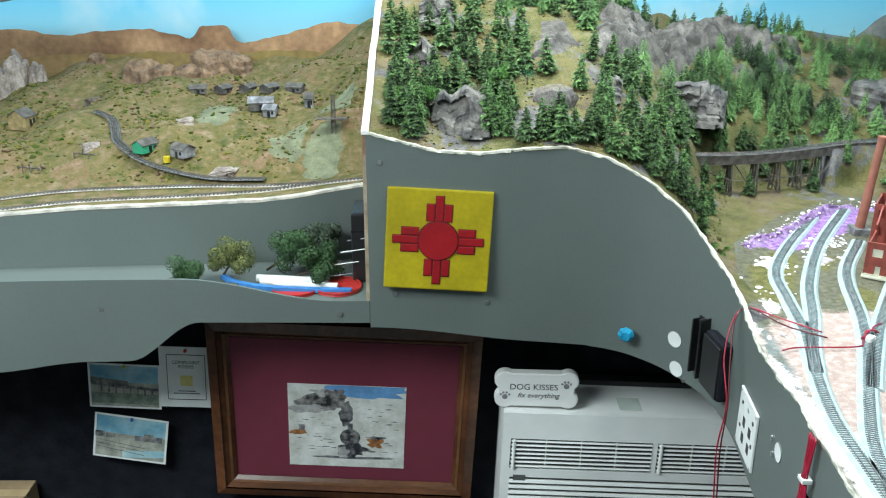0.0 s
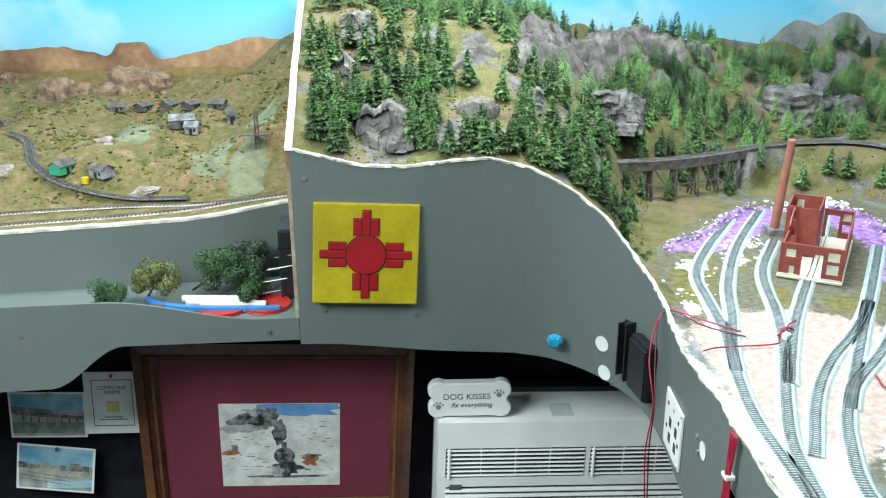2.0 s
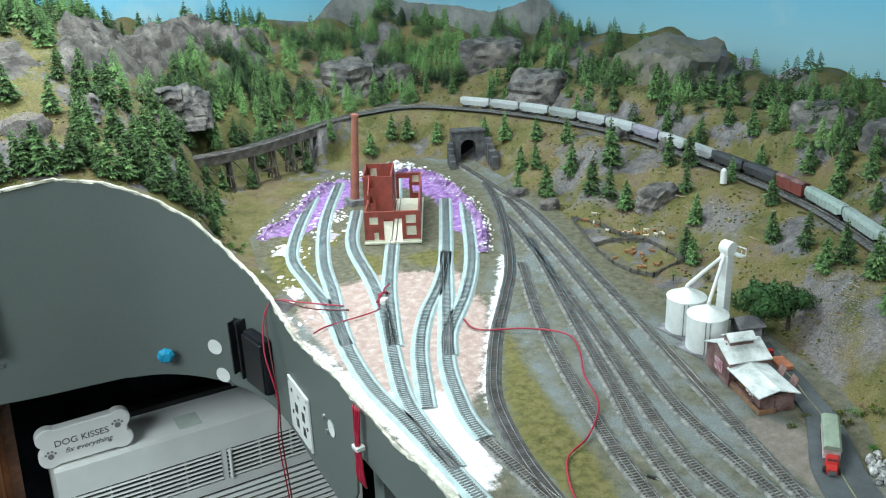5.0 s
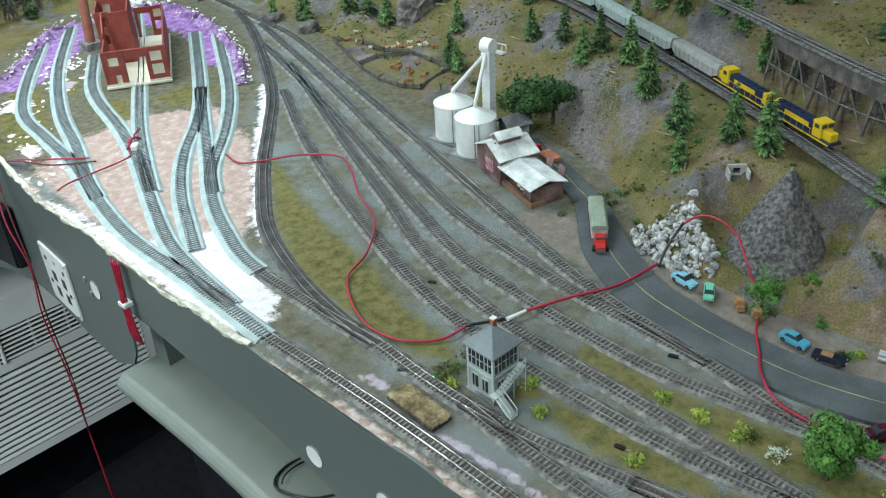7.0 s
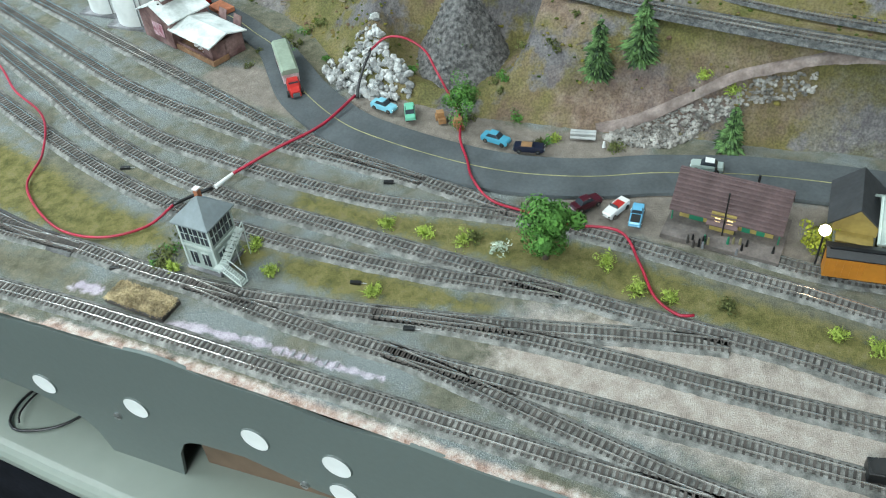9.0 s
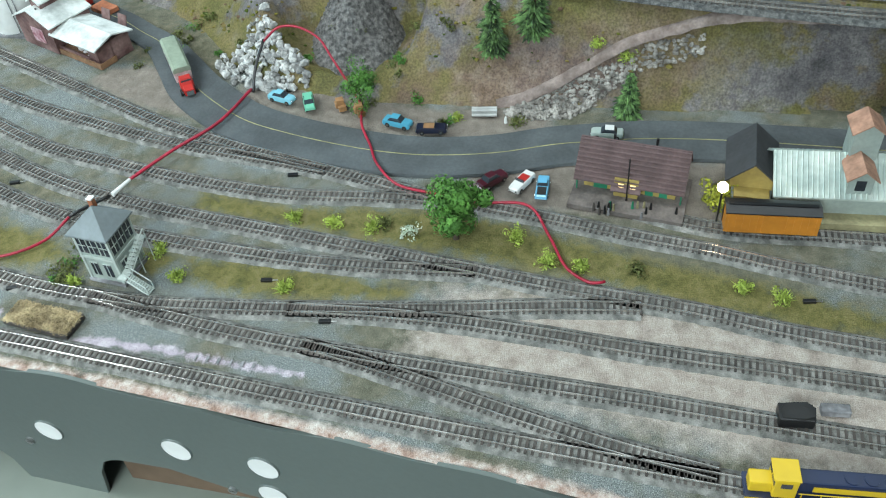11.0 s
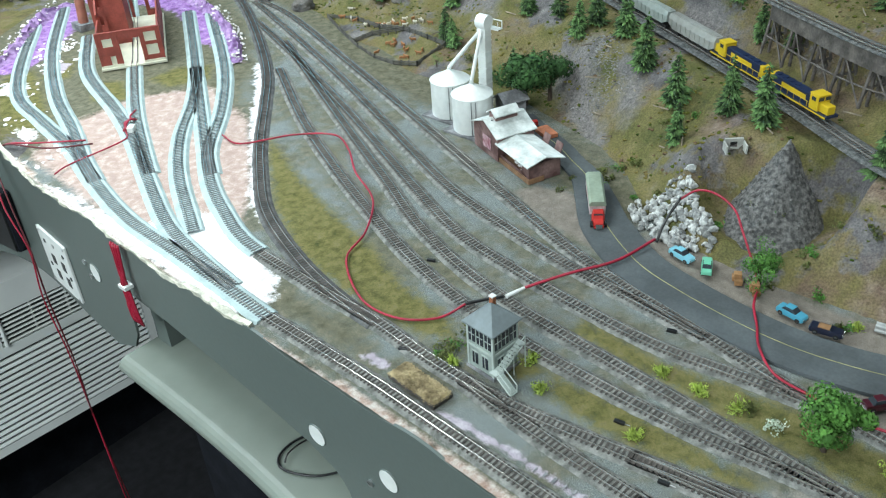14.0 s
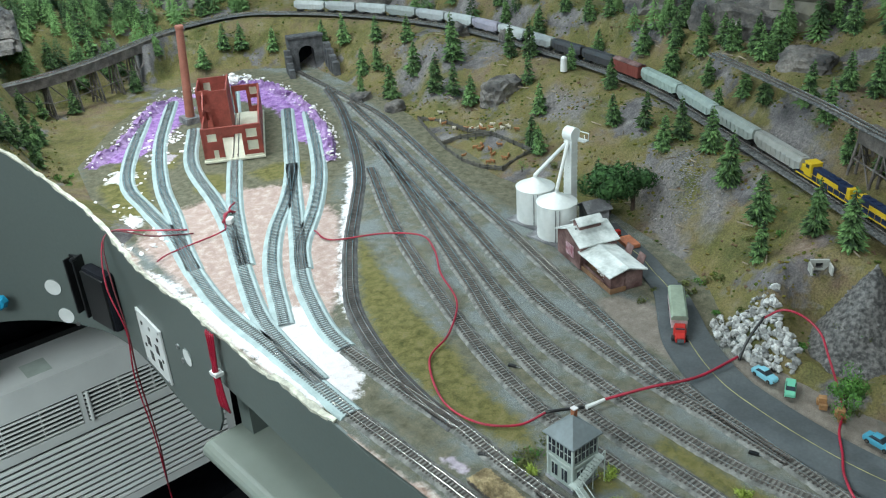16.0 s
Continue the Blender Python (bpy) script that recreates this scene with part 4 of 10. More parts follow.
def mill():
    """Roofless kit: low front and rear walls, a tall stair tower towards the back, a long cream floor."""
    M = thing("brick_mill", (0.773, 1.432, DECK + 0.002), "roofless red brick mill kit with a cream floor", "mill", turn=-32.5)
    W, Dp, H, t = 0.108, 0.275, 0.060, 0.003
    part("floor_slab", box(bmesh.new(), -0.003, W + 0.003, -0.006, Dp, 0, 0.004, bevel=0.0006), CREAM, M, "cream plastic floor")

    def wall(name, w, h, holes, at, pane=()):
        ob = part(name, frame_wall(bmesh.new(), w, h, t, holes, at), BRICK, M)
        for k in pane:
            x0, x1, z0, z1 = holes[k]
            win = part("window", frame_wall(bmesh.new(), x1 - x0, z1 - z0, 0.0012, [(0.0012, x1 - x0 - 0.0012, 0.0012, z1 - z0 - 0.0012)], at @ pose(x0, 0.0008, z0)), CREAM, ob, "cream window frame")
            bm = box(bmesh.new(), x0 + 0.0012, x1 - 0.0012, 0.0022, 0.0028, z0 + 0.0012, z1 - 0.0012, at)
            part("pane", bm, CREAM, win)
        return ob
    wall("front_wall", W, H, [(0.009, 0.026, 0.036, 0.051), (0.017, 0.026, 0.002, 0.019), (0.037, 0.073, 0.0, 0.047), (0.081, 0.101, 0.037, 0.054), (0.081, 0.101, 0.012, 0.031)], pose(0, 0, 0.004), (0, 1, 3, 4))
    part("cornice", box(bmesh.new(), -0.0012, W + 0.0012, -0.0012, t + 0.001, H + 0.004, H + 0.0065), BRICK, M)
    part("plinth", box(bmesh.new(), -0.0015, 0.037, -0.0015, t, 0.004, 0.0075), CREAM, M)
    part("plinth", box(bmesh.new(), 0.073, W + 0.0015, -0.0015, t, 0.004, 0.0075), CREAM, M)
    for x in (0.0, 0.0345, 0.0755, W):
        part("pilaster", box(bmesh.new(), x - 0.0014, x + 0.0014, -0.0011, 0.0, 0.0075, H + 0.004), BRICK, M)
    wall("side_wall", Dp - t, H, [(0.05, 0.066, 0.036, 0.054), (0.10, 0.116, 0.036, 0.054), (0.16, 0.176, 0.036, 0.054)], pose(W, t, 0.004, 0, 0, 90))
    wall("side_wall", 0.118, H, [], pose(t, t, 0.004, 0, 0, 90))
    wall("rear_wall", W - 0.050, H, [(0.006, 0.030, 0.0, 0.048), (0.037, 0.052, 0.038, 0.054), (0.037, 0.052, 0.012, 0.030)], pose(0.050, Dp - t, 0.004), (1,))
    wall("stair_wall", 0.036, 0.098, [], pose(0.014, 0.120, 0.004))
    wall("stair_wall", 0.027, 0.092, [(0.008, 0.019, 0.064, 0.082), (0.008, 0.019, 0.030, 0.048)], pose(-0.013, 0.150, 0.004))
    wall("stair_wall", 0.063, 0.094, [(0.010, 0.024, 0.066, 0.084)], pose(-0.013, 0.235, 0.004), (0,))
    wall("stair_wall", 0.082, 0.092, [(0.030, 0.046, 0.060, 0.080)], pose(-0.010, 0.153, 0.004, 0, 0, 90))
    wall("stair_wall", 0.112, 0.098, [], pose(0.050, 0.123, 0.004, 0, 0, 90))
    part("raking_wall", box(bmesh.new(), 0.0, t, 0.0, 0.060, 0, 0.016, pose(0.0, 0.090, H, 22)), BRICK, M)
    for g in (-0.0045, 0.0045):
        part("inlaid_rail", box(bmesh.new(), 0.055 + g - 0.0007, 0.055 + g + 0.0007, 0.003, Dp - 0.004, 0.004, 0.0052), BLACKPLASTIC, M)


mill()
C = thing("brick_chimney", (0.876, 1.678, DECK), "tall round red-brown factory chimney on a stone block", "chimney")
C.rotation_euler = (0.040, 0.058, 0)
part("base", box(bmesh.new(), -0.018, 0.018, -0.018, 0.018, 0, 0.014, bevel=0.001), STONE, C, "pale stone base block")
bm = tube(bmesh.new(), (0, 0, 0.014), (0, 0, 0.203), 0.0100, 0.0078, 20)
part("shaft", bm, CHIMNEY, C, smooth=False)
bm = tube(bmesh.new(), (0, 0, 0.201), (0, 0, 0.2055), 0.0090, 0.0090, 20)
tube(bm, (0, 0, 0.2055), (0, 0, 0.207), 0.0086, 0.0080, 20)
part("rim", bm, CHIMNEY, C)


# ---- grain elevator ----
GALV = paint("weathered_galvanised", (0.74, 0.76, 0.74), 0.5, metal=0.05, vary=0.14, scale=25, bump=0.1)
RUSTROOF = paint("grey_metal_roof", (0.58, 0.62, 0.60), 0.6, metal=0.0, vary=0.3, scale=34, bump=0.2, second=(0.76, 0.79, 0.77))
MAROON = paint("weathered_maroon_boards", (0.15, 0.07, 0.065), 0.8, vary=0.4, scale=40, bump=0.4, second=(0.24, 0.15, 0.14))


def silo(x, y, h):
    S = thing("grain_silo", (x, y, DECK), "pale weathered corrugated metal grain silo", "silo", "grain silos beside the track")
    part("plinth", box(bmesh.new(), -0.032, 0.032, -0.032, 0.032, 0, 0.003), STONE, S)
    bm = bmesh.new()
    n = 40
    rings = []
    for k in range(23):
        z = 0.003 + h * k / 22
        r = 0.029 + (0.0003 if k % 2 else -0.0002)
        rings.append([bm.verts.new((r * math.cos(2 * math.pi * j / n), r * math.sin(2 * math.pi * j / n), z)) for j in range(n)])
    for A, B in zip(rings, rings[1:]):
        for j in range(n):
            bm.faces.new((A[j], A[(j + 1) % n], B[(j + 1) % n], B[j]))
    part("drum", bm, GALV, S, smooth=True)
    bm = tube(bmesh.new(), (0, 0, h + 0.002), (0, 0, h + 0.016), 0.0305, 0.003, 24)
    tube(bm, (0, 0, h + 0.015), (0, 0, h + 0.020), 0.003, 0.003, 10)
    part("cone_roof", bm, GALV, S)
    for a in (-2.5, -2.3):
        bm = tube(bmesh.new(), (0.0305 * math.cos(a), 0.0305 * math.sin(a), 0.003), (0.0305 * math.cos(a), 0.0305 * math.sin(a), h), 0.0006, None, 6)
        part("ladder_rail", bm, STONE, S)


silo(0.989, 0.799, 0.055)
silo(0.967, 0.738, 0.055)
E_ = thing("elevator_leg", (1.012, 0.749, DECK), "pale metal elevator leg with spouts to the silos", "grain elevator")
bm = box(bmesh.new(), -0.007, 0.007, -0.007, 0.007, 0, 0.145)
for k in range(17):
    box(bm, -0.0076, 0.0076, -0.0076, 0.0076, 0.008 * k + 0.006, 0.008 * k + 0.0072)
part("casing", bm, GALV, E_)
bm = tube(bmesh.new(), (0, -0.0085, 0.146), (0, 0.0085, 0.146), 0.0105, None, 18)
part("head", bm, GALV, E_)
bm = box(bmesh.new(), 0.006, 0.017, -0.020, 0.010, 0.134, 0.1355)
part("service_deck", bm, GALV, E_)
for q in ((0.0165, -0.0195), (0.0165, 0.0095), (0.007, -0.0195)):
    part("rail_post", tube(bmesh.new(), (*q, 0.135), (*q, 0.146), 0.0006, None, 5), GALV, E_)
part("guard_rail", box(bmesh.new(), 0.0160, 0.0170, -0.020, 0.010, 0.1448, 0.1462), GALV, E_)
for tgt in ((-0.023, 0.050, 0.075), (-0.045, -0.011, 0.075)):
    part("spout", tube(bmesh.new(), (-0.006, 0, 0.136), tgt, 0.0028, None, 8), GALV, E_)


def gable(bm, x0, x1, y0, y1, z0, ridge, over=0.003, thick=0.0016, along="y"):
    """Two roof slabs over a box, ridge along y (or x)."""
    m = Matrix() if along == "y" else Matrix(((0, 1, 0, 0), (1, 0, 0, 0), (0, 0, 1, 0), (0, 0, 0, 1)))
    if along == "x":
        x0, x1, y0, y1 = y0, y1, x0, x1
    c = (x0 + x1) / 2
    k = (ridge - z0) / (c - x0)
    for a, b in ((x0 - over, c), (x1 + over, c)):
        zs = z0 - k * over
        v = [bm.verts.new(m @ Vector(q)) for q in ((a, y0 - over, zs), (a, y1 + over, zs), (b, y1 + over, ridge), (b, y0 - over, ridge), (a, y0 - over, zs + thick), (a, y1 + over, zs + thick), (b, y1 + over, ridge + thick), (b, y0 - over, ridge + thick))]
        for q in ((0, 1, 2, 3), (7, 6, 5, 4), (0, 4, 5, 1), (1, 5, 6, 2), (2, 6, 7, 3), (3, 7, 4, 0)):
            bm.faces.new([v[i] for i in q])
    bmesh.ops.recalc_face_normals(bm, faces=bm.faces)
    return bm


def gable_walls(bm, x0, x1, y0, y1, z0, eave, ridge, along="y"):
    box(bm, x0, x1, y0, y1, z0, eave)
    for q in (0, 1):
        if along == "y":
            y = (y0, y1)[q]
            vs = [bm.verts.new((x0, y, eave)), bm.verts.new((x1, y, eave)), bm.verts.new(((x0 + x1) / 2, y, ridge))]
        else:
            x = (x0, x1)[q]
            vs = [bm.verts.new((x, y0, eave)), bm.verts.new((x, y1, eave)), bm.verts.new((x, (y0 + y1) / 2, ridge))]
        bm.faces.new(vs)
    return bm


SH = thing("feed_shed", (0.931, 0.638, DECK + 0.001), "maroon weathered feed shed with grey metal roofs", "shed", turn=-22)
bm = gable_walls(bmesh.new(), -0.026, 0.032, -0.004, 0.062, 0, 0.036, 0.050, "x")
part("main_wall", bm, MAROON, SH)
bm = gable(bmesh.new(), -0.026, 0.032, -0.004, 0.062, 0.036, 0.050, 0.003, 0.0016, "x")
part("main_roof", bm, RUSTROOF, SH)
bm = gable_walls(bmesh.new(), -0.014, 0.020, 0.020, 0.038, 0.046, 0.056, 0.061, "x")
part("monitor_wall", bm, MAROON, SH)
part("monitor_roof", gable(bmesh.new(), -0.014, 0.020, 0.020, 0.038, 0.056, 0.062, 0.003, 0.0014, "x"), RUSTROOF, SH)
bm = bmesh.new()
box(bm, -0.022, -0.020, -0.078, -0.004, 0.006, 0.010)
box(bm, -0.002, 0.026, -0.078, -0.004, 0, 0.026)
box(bm, -0.022, 0.0, -0.078, -0.060, 0, 0.026)
part("dock_wall", bm, MAROON, SH)
bm = box(bmesh.new(), -0.024, 0.0, -0.080, -0.002, 0, 0.0065)
part("dock_floor", bm, paint("dock_planks", (0.24, 0.13, 0.07), 0.8, vary=0.3, scale=60, bump=0.3), SH, "brown plank loading dock")
part("dock_roof", gable(bmesh.new(), -0.024, 0.026, -0.080, -0.004, 0.027, 0.034, 0.004, 0.0016, "y"), RUSTROOF, SH)
for k in range(2):
    bm = box(bmesh.new(), 0.0285, 0.0295, -0.060 + 0.03 * k, -0.045 + 0.03 * k, 0.030, 0.045, pose(0, 0, 0, 0, 20, 0))
    part("roof_brace", bm, MAROON, SH)
part("vent_pipe", tube(bmesh.new(), (-0.018, 0.024, 0.038), (-0.018, 0.024, 0.050), 0.0013, None, 8), BLACKPLASTIC, SH)
bm = box(bmesh.new(), -0.0268, -0.0262, 0.014, 0.036, 0.010, 0.028)
part("painted_sign", bm, paint("faded_sign", (0.40, 0.12, 0.16), 0.8, vary=0.4, scale=90, second=(0.6, 0.45, 0.48)), SH, "faded painted wall sign")
bm = bmesh.new()
for _ in range(9):
    box(bm, -0.003, 0.003, -0.002, 0.002, 0, 0.0022, pose(-0.012 + random.uniform(-0.005, 0.005), -0.05 + random.uniform(-0.02, 0.02), 0.0065 + random.choice((0, 0.0022)), 0, 0, random.uniform(0, 180)))
part("sack_pile", bm, PLASTER, SH, "pile of white sacks")
BS = thing("back_shed", (1.040, 0.725, DECK + 0.002), "small grey-roofed open shed with red machinery", "shed", turn=-22)
part("shed_wall", gable_walls(bmesh.new(), -0.018, 0.018, -0.014, 0.014, 0, 0.024, 0.034, "x"), STONE, BS)
part("shed_roof", gable(bmesh.new(), -0.018, 0.018, -0.014, 0.014, 0.024, 0.034, 0.004, 0.0016, "x"), STONE, BS)
RED = paint("bright_red_paint", (0.42, 0.025, 0.02), 0.4, vary=0.1, scale=40, bump=0.03)
tr = thing("red_tractor", (1.012, 0.668, DECK + 0.001), "small bright red farm tractor beside the shed", "tractor", turn=-30)
part("hood", box(bmesh.new(), -0.005, 0.011, -0.004, 0.004, 0.005, 0.012, bevel=0.001), RED, tr)
for q in ((-0.004, 0.006), (-0.004, -0.006)):
    part("rear_wheel", tube(bmesh.new(), (q[0], q[1] - 0.0015, 0.005), (q[0], q[1] + 0.0015, 0.005), 0.005, None, 14), BLACKPLASTIC, tr)
for q in ((0.009, 0.005), (0.009, -0.005)):
    part("front_wheel", tube(bmesh.new(), (q[0], q[1] - 0.001, 0.003), (q[0], q[1] + 0.001, 0.003), 0.003, None, 12), BLACKPLASTIC, tr)
wg = thing("rust_wagon", (1.005, 0.635, DECK + 0.001), "rust-orange flat wagon bed", "wagon", turn=-25)
part("wagon_bed", box(bmesh.new(), -0.010, 0.010, -0.016, 0.016, 0.004, 0.010, bevel=0.0008), paint("rust_paint", (0.40, 0.14, 0.07), 0.8, vary=0.3, scale=50), wg)
for q in ((-0.007, -0.012), (0.007, -0.012), (-0.007, 0.012), (0.007, 0.012)):
    part("wheel", tube(bmesh.new(), (q[0] - 0.001, q[1], 0.0025), (q[0] + 0.001, q[1], 0.0025), 0.0025, None, 10), BLACKPLASTIC, wg)


# ---- signal tower ----
GREYWOOD = paint("grey_painted_boards", (0.30, 0.35, 0.32), 0.7, vary=0.12, scale=50, bump=0.2)
TRIM = paint("pale_grey_trim", (0.42, 0.47, 0.44), 0.7, vary=0.1, scale=50)
SLATE = paint("blue_grey_roof", (0.17, 0.20, 0.21), 0.7, vary=0.15, scale=40, bump=0.15)
PANE = paint("dark_window", (0.03, 0.035, 0.045), 0.15, vary=0.3, scale=60, bump=0)
ST = thing("signal_tower", (0.578, 0.392, DECK + 0.001), "two-storey grey railway signal tower with a hipped roof", "signal tower", turn=-5)
ST.scale = (1.0, 1.0, 1.10)
a = 0.0165
part("base", box(bmesh.new(), -a - 0.002, a + 0.002, -a - 0.002, a + 0.002, 0, 0.003), STONE, ST)
part("lower_storey", box(bmesh.new(), -a, a, -a, a, 0.003, 0.026), GREYWOOD, ST)
part("upper_storey", box(bmesh.new(), -a, a, -a, a, 0.028, 0.050), GREYWOOD, ST)
part("belt_course", box(bmesh.new(), -a - 0.001, a + 0.001, -a - 0.001, a + 0.001, 0.026, 0.028), TRIM, ST)
for side in range(4):
    m = pose(0, 0, 0, 0, 0, 90 * side)
    for k in (-0.0105, 0, 0.0105):
        w = part("window", box(bmesh.new(), k - 0.0042, k + 0.0042, -a - 0.0006, -a + 0.001, 0.0315, 0.0485, m), PANE, ST)
        bm = box(bmesh.new(), k - 0.0003, k + 0.0003, -a - 0.0010, -a - 0.0004, 0.032, 0.047, m)
        box(bm, k - 0.004, k + 0.004, -a - 0.0010, -a - 0.0004, 0.0392, 0.0398, m)
        part("muntin", bm, TRIM, w)
    for k in (-0.007, 0.006):
        w = part("window", box(bmesh.new(), k - 0.0035, k + 0.0035, -a - 0.0006, -a + 0.001, 0.008, 0.021, m), PANE, ST)
        bm = box(bmesh.new(), k - 0.0043, k + 0.0043, -a - 0.0009, -a - 0.0001, 0.021, 0.0222, m)
        box(bm, k - 0.0003, k + 0.0003, -a - 0.0010, -a - 0.0004, 0.008, 0.021, m)
        part("lintel", bm, TRIM, w)
    part("corner_post", box(bmesh.new(), -a - 0.0008, -a + 0.0015, -a - 0.0008, -a + 0.0015, 0.003, 0.050, m), TRIM, ST)
bm = bmesh.new()
e = a + 0.0038
lo = [bm.verts.new((x, y, 0.0495)) for x, y in ((-e, -e), (e, -e), (e, e), (-e, e))]
mid = [bm.verts.new((x, y, 0.0508)) for x, y in ((-e, -e), (e, -e), (e, e), (-e, e))]
apex = bm.verts.new((0, 0, 0.068))
bm.faces.new(lo[::-1])
for i in range(4):
    bm.faces.new((lo[i], lo[(i + 1) % 4], mid[(i + 1) % 4], mid[i]))
    bm.faces.new((mid[i], mid[(i + 1) % 4], apex))
part("hipped_roof", bm, SLATE, ST)
part("chimney", box(bmesh.new(), 0.006, 0.0105, 0.004, 0.0085, 0.056, 0.068), paint("orange_brick", (0.36, 0.13, 0.06), 0.8, vary=0.2, scale=80), ST, "orange brick chimney")
part("chimney_cap", box(bmesh.new(), 0.0055, 0.011, 0.0035, 0.009, 0.068, 0.0692), PLASTER, ST)
QUARTER = pose(0, 0, 0, 0, 0, -90)
for k in range(9):
    u = k / 8
    part("tread", box(bmesh.new(), a + 0.001, a + 0.0085, 0.014 - 0.026 * u - 0.0016, 0.014 - 0.026 * u + 0.0016, 0.0262 - 0.0130 * u, 0.0270 - 0.0130 * u), TRIM, ST).matrix_basis = QUARTER
for k in range(10):
    u = k / 9
    part("tread", box(bmesh.new(), a + 0.010 + 0.0165 * u - 0.0012, a + 0.010 + 0.0165 * u + 0.0012, -0.0225, -0.0140, 0.0122 - 0.0115 * u, 0.0130 - 0.0115 * u), TRIM, ST).matrix_basis = QUARTER
part("landing", box(bmesh.new(), a, a + 0.0095, 0.0135, 0.0185, 0.0265, 0.0275), TRIM, ST).matrix_basis = QUARTER
part("landing", box(bmesh.new(), a, a + 0.0100, -0.0225, -0.0125, 0.0120, 0.0130), TRIM, ST).matrix_basis = QUARTER
for xx in (a + 0.0010, a + 0.0085):
    part("stringer", tube(bmesh.new(), (xx, 0.015, 0.0262), (xx, -0.013, 0.0122), 0.0008, None, 4), TRIM, ST).matrix_basis = QUARTER
for yy in (-0.0225, -0.0140):
    part("stringer", tube(bmesh.new(), (a + 0.010, yy, 0.0120), (a + 0.0275, yy, 0.0002), 0.0008, None, 4), TRIM, ST).matrix_basis = QUARTER
    part("handrail", tube(bmesh.new(), (a + 0.010, yy, 0.0200), (a + 0.0275, yy, 0.0085), 0.0006, None, 5), TRIM, ST).matrix_basis = QUARTER
    part("newel", tube(bmesh.new(), (a + 0.0272, yy, 0.0), (a + 0.0272, yy, 0.0090), 0.0006, None, 5), TRIM, ST).matrix_basis = QUARTER
part("handrail", tube(bmesh.new(), (a + 0.0088, 0.018, 0.0350), (a + 0.0088, -0.013, 0.0205), 0.0006, None, 5), TRIM, ST).matrix_basis = QUARTER
for yy, zz in ((0.0180, 0.0350), (0.0020, 0.0275), (-0.0130, 0.0205)):
    part("newel", tube(bmesh.new(), (a + 0.0088, yy, 0.0), (a + 0.0088, yy, zz), 0.0006, None, 5), TRIM, ST).matrix_basis = QUARTER

HY = thing("straw_tray", (0.5105, 0.427, DECK + 0.001), "low tray heaped with golden straw clippings", "tray", turn=-6)
part("tray", box(bmesh.new(), -0.0125, 0.0125, -0.0325, 0.0325, 0, 0.005, bevel=0.0006), TIE, HY)
STRAW = paint("straw", (0.30, 0.22, 0.11), 0.9, vary=0.5, scale=90, bump=0.6, second=(0.46, 0.36, 0.20))


def heap(x, y):
    """Height of the loose straw over the tray."""
    edge = min(1, (0.0125 - abs(x)) / 0.003) * min(1, (0.0325 - abs(y)) / 0.003)
    return 0.0042 + max(0, edge) * (0.0030 + 0.0026 * noise.noise(Vector((x * 110, y * 110, 0))) + 0.0012 * noise.noise(Vector((x * 400, y * 400, 3))))


bm = bmesh.new()
G = [[bm.verts.new((-0.0122 + 0.0244 * i / 16, -0.0322 + 0.0644 * j / 40, heap(-0.0122 + 0.0244 * i / 16, -0.0322 + 0.0644 * j / 40))) for i in range(17)] for j in range(41)]
for A, B in zip(G, G[1:]):
    for i in range(16):
        bm.faces.new((A[i], A[i + 1], B[i + 1], B[i]))
for _ in range(1700):
    x, y = random.uniform(-0.0125, 0.0125), random.uniform(-0.0325, 0.0325)
    l, an = random.uniform(0.0009, 0.0022), random.uniform(0, 6.28)
    d = Vector((math.cos(an), math.sin(an), random.uniform(-0.4, 0.6))) * l
    n = Vector((-math.sin(an), math.cos(an), 0)) * 0.00032
    c = Vector((x, y, heap(x, y) + random.uniform(0, 0.0008)))
    bm.faces.new([bm.verts.new(c + q) for q in (-d - n, d - n, d + n, -d + n)])
part("straw_fill", bm, STRAW, HY)


# ---- trees and shrubs ----
NEEDLE = paint("conifer_needles", (0.030, 0.068, 0.022), 0.9, vary=0.5, scale=9, bump=0.0, second=(0.13, 0.24, 0.075), mix=0.4, fine=5.0, rnd=0.35)
BARK = paint("bark", (0.07, 0.05, 0.035), 0.9, vary=0.3, scale=90, bump=0.4)
LEAF = paint("bright_leaves", (0.07, 0.20, 0.03), 0.85, vary=0.4, scale=140, bump=0.3, second=(0.12, 0.30, 0.05), rnd=0.12)
OLIVE = paint("olive_foliage", (0.10, 0.13, 0.03), 0.9, vary=0.4, scale=140, bump=0.3, second=(0.18, 0.19, 0.06), rnd=0.2)
LIME = paint("lime_tuft", (0.36, 0.46, 0.08), 0.9, vary=0.3, scale=140, bump=0.3, rnd=0.15)


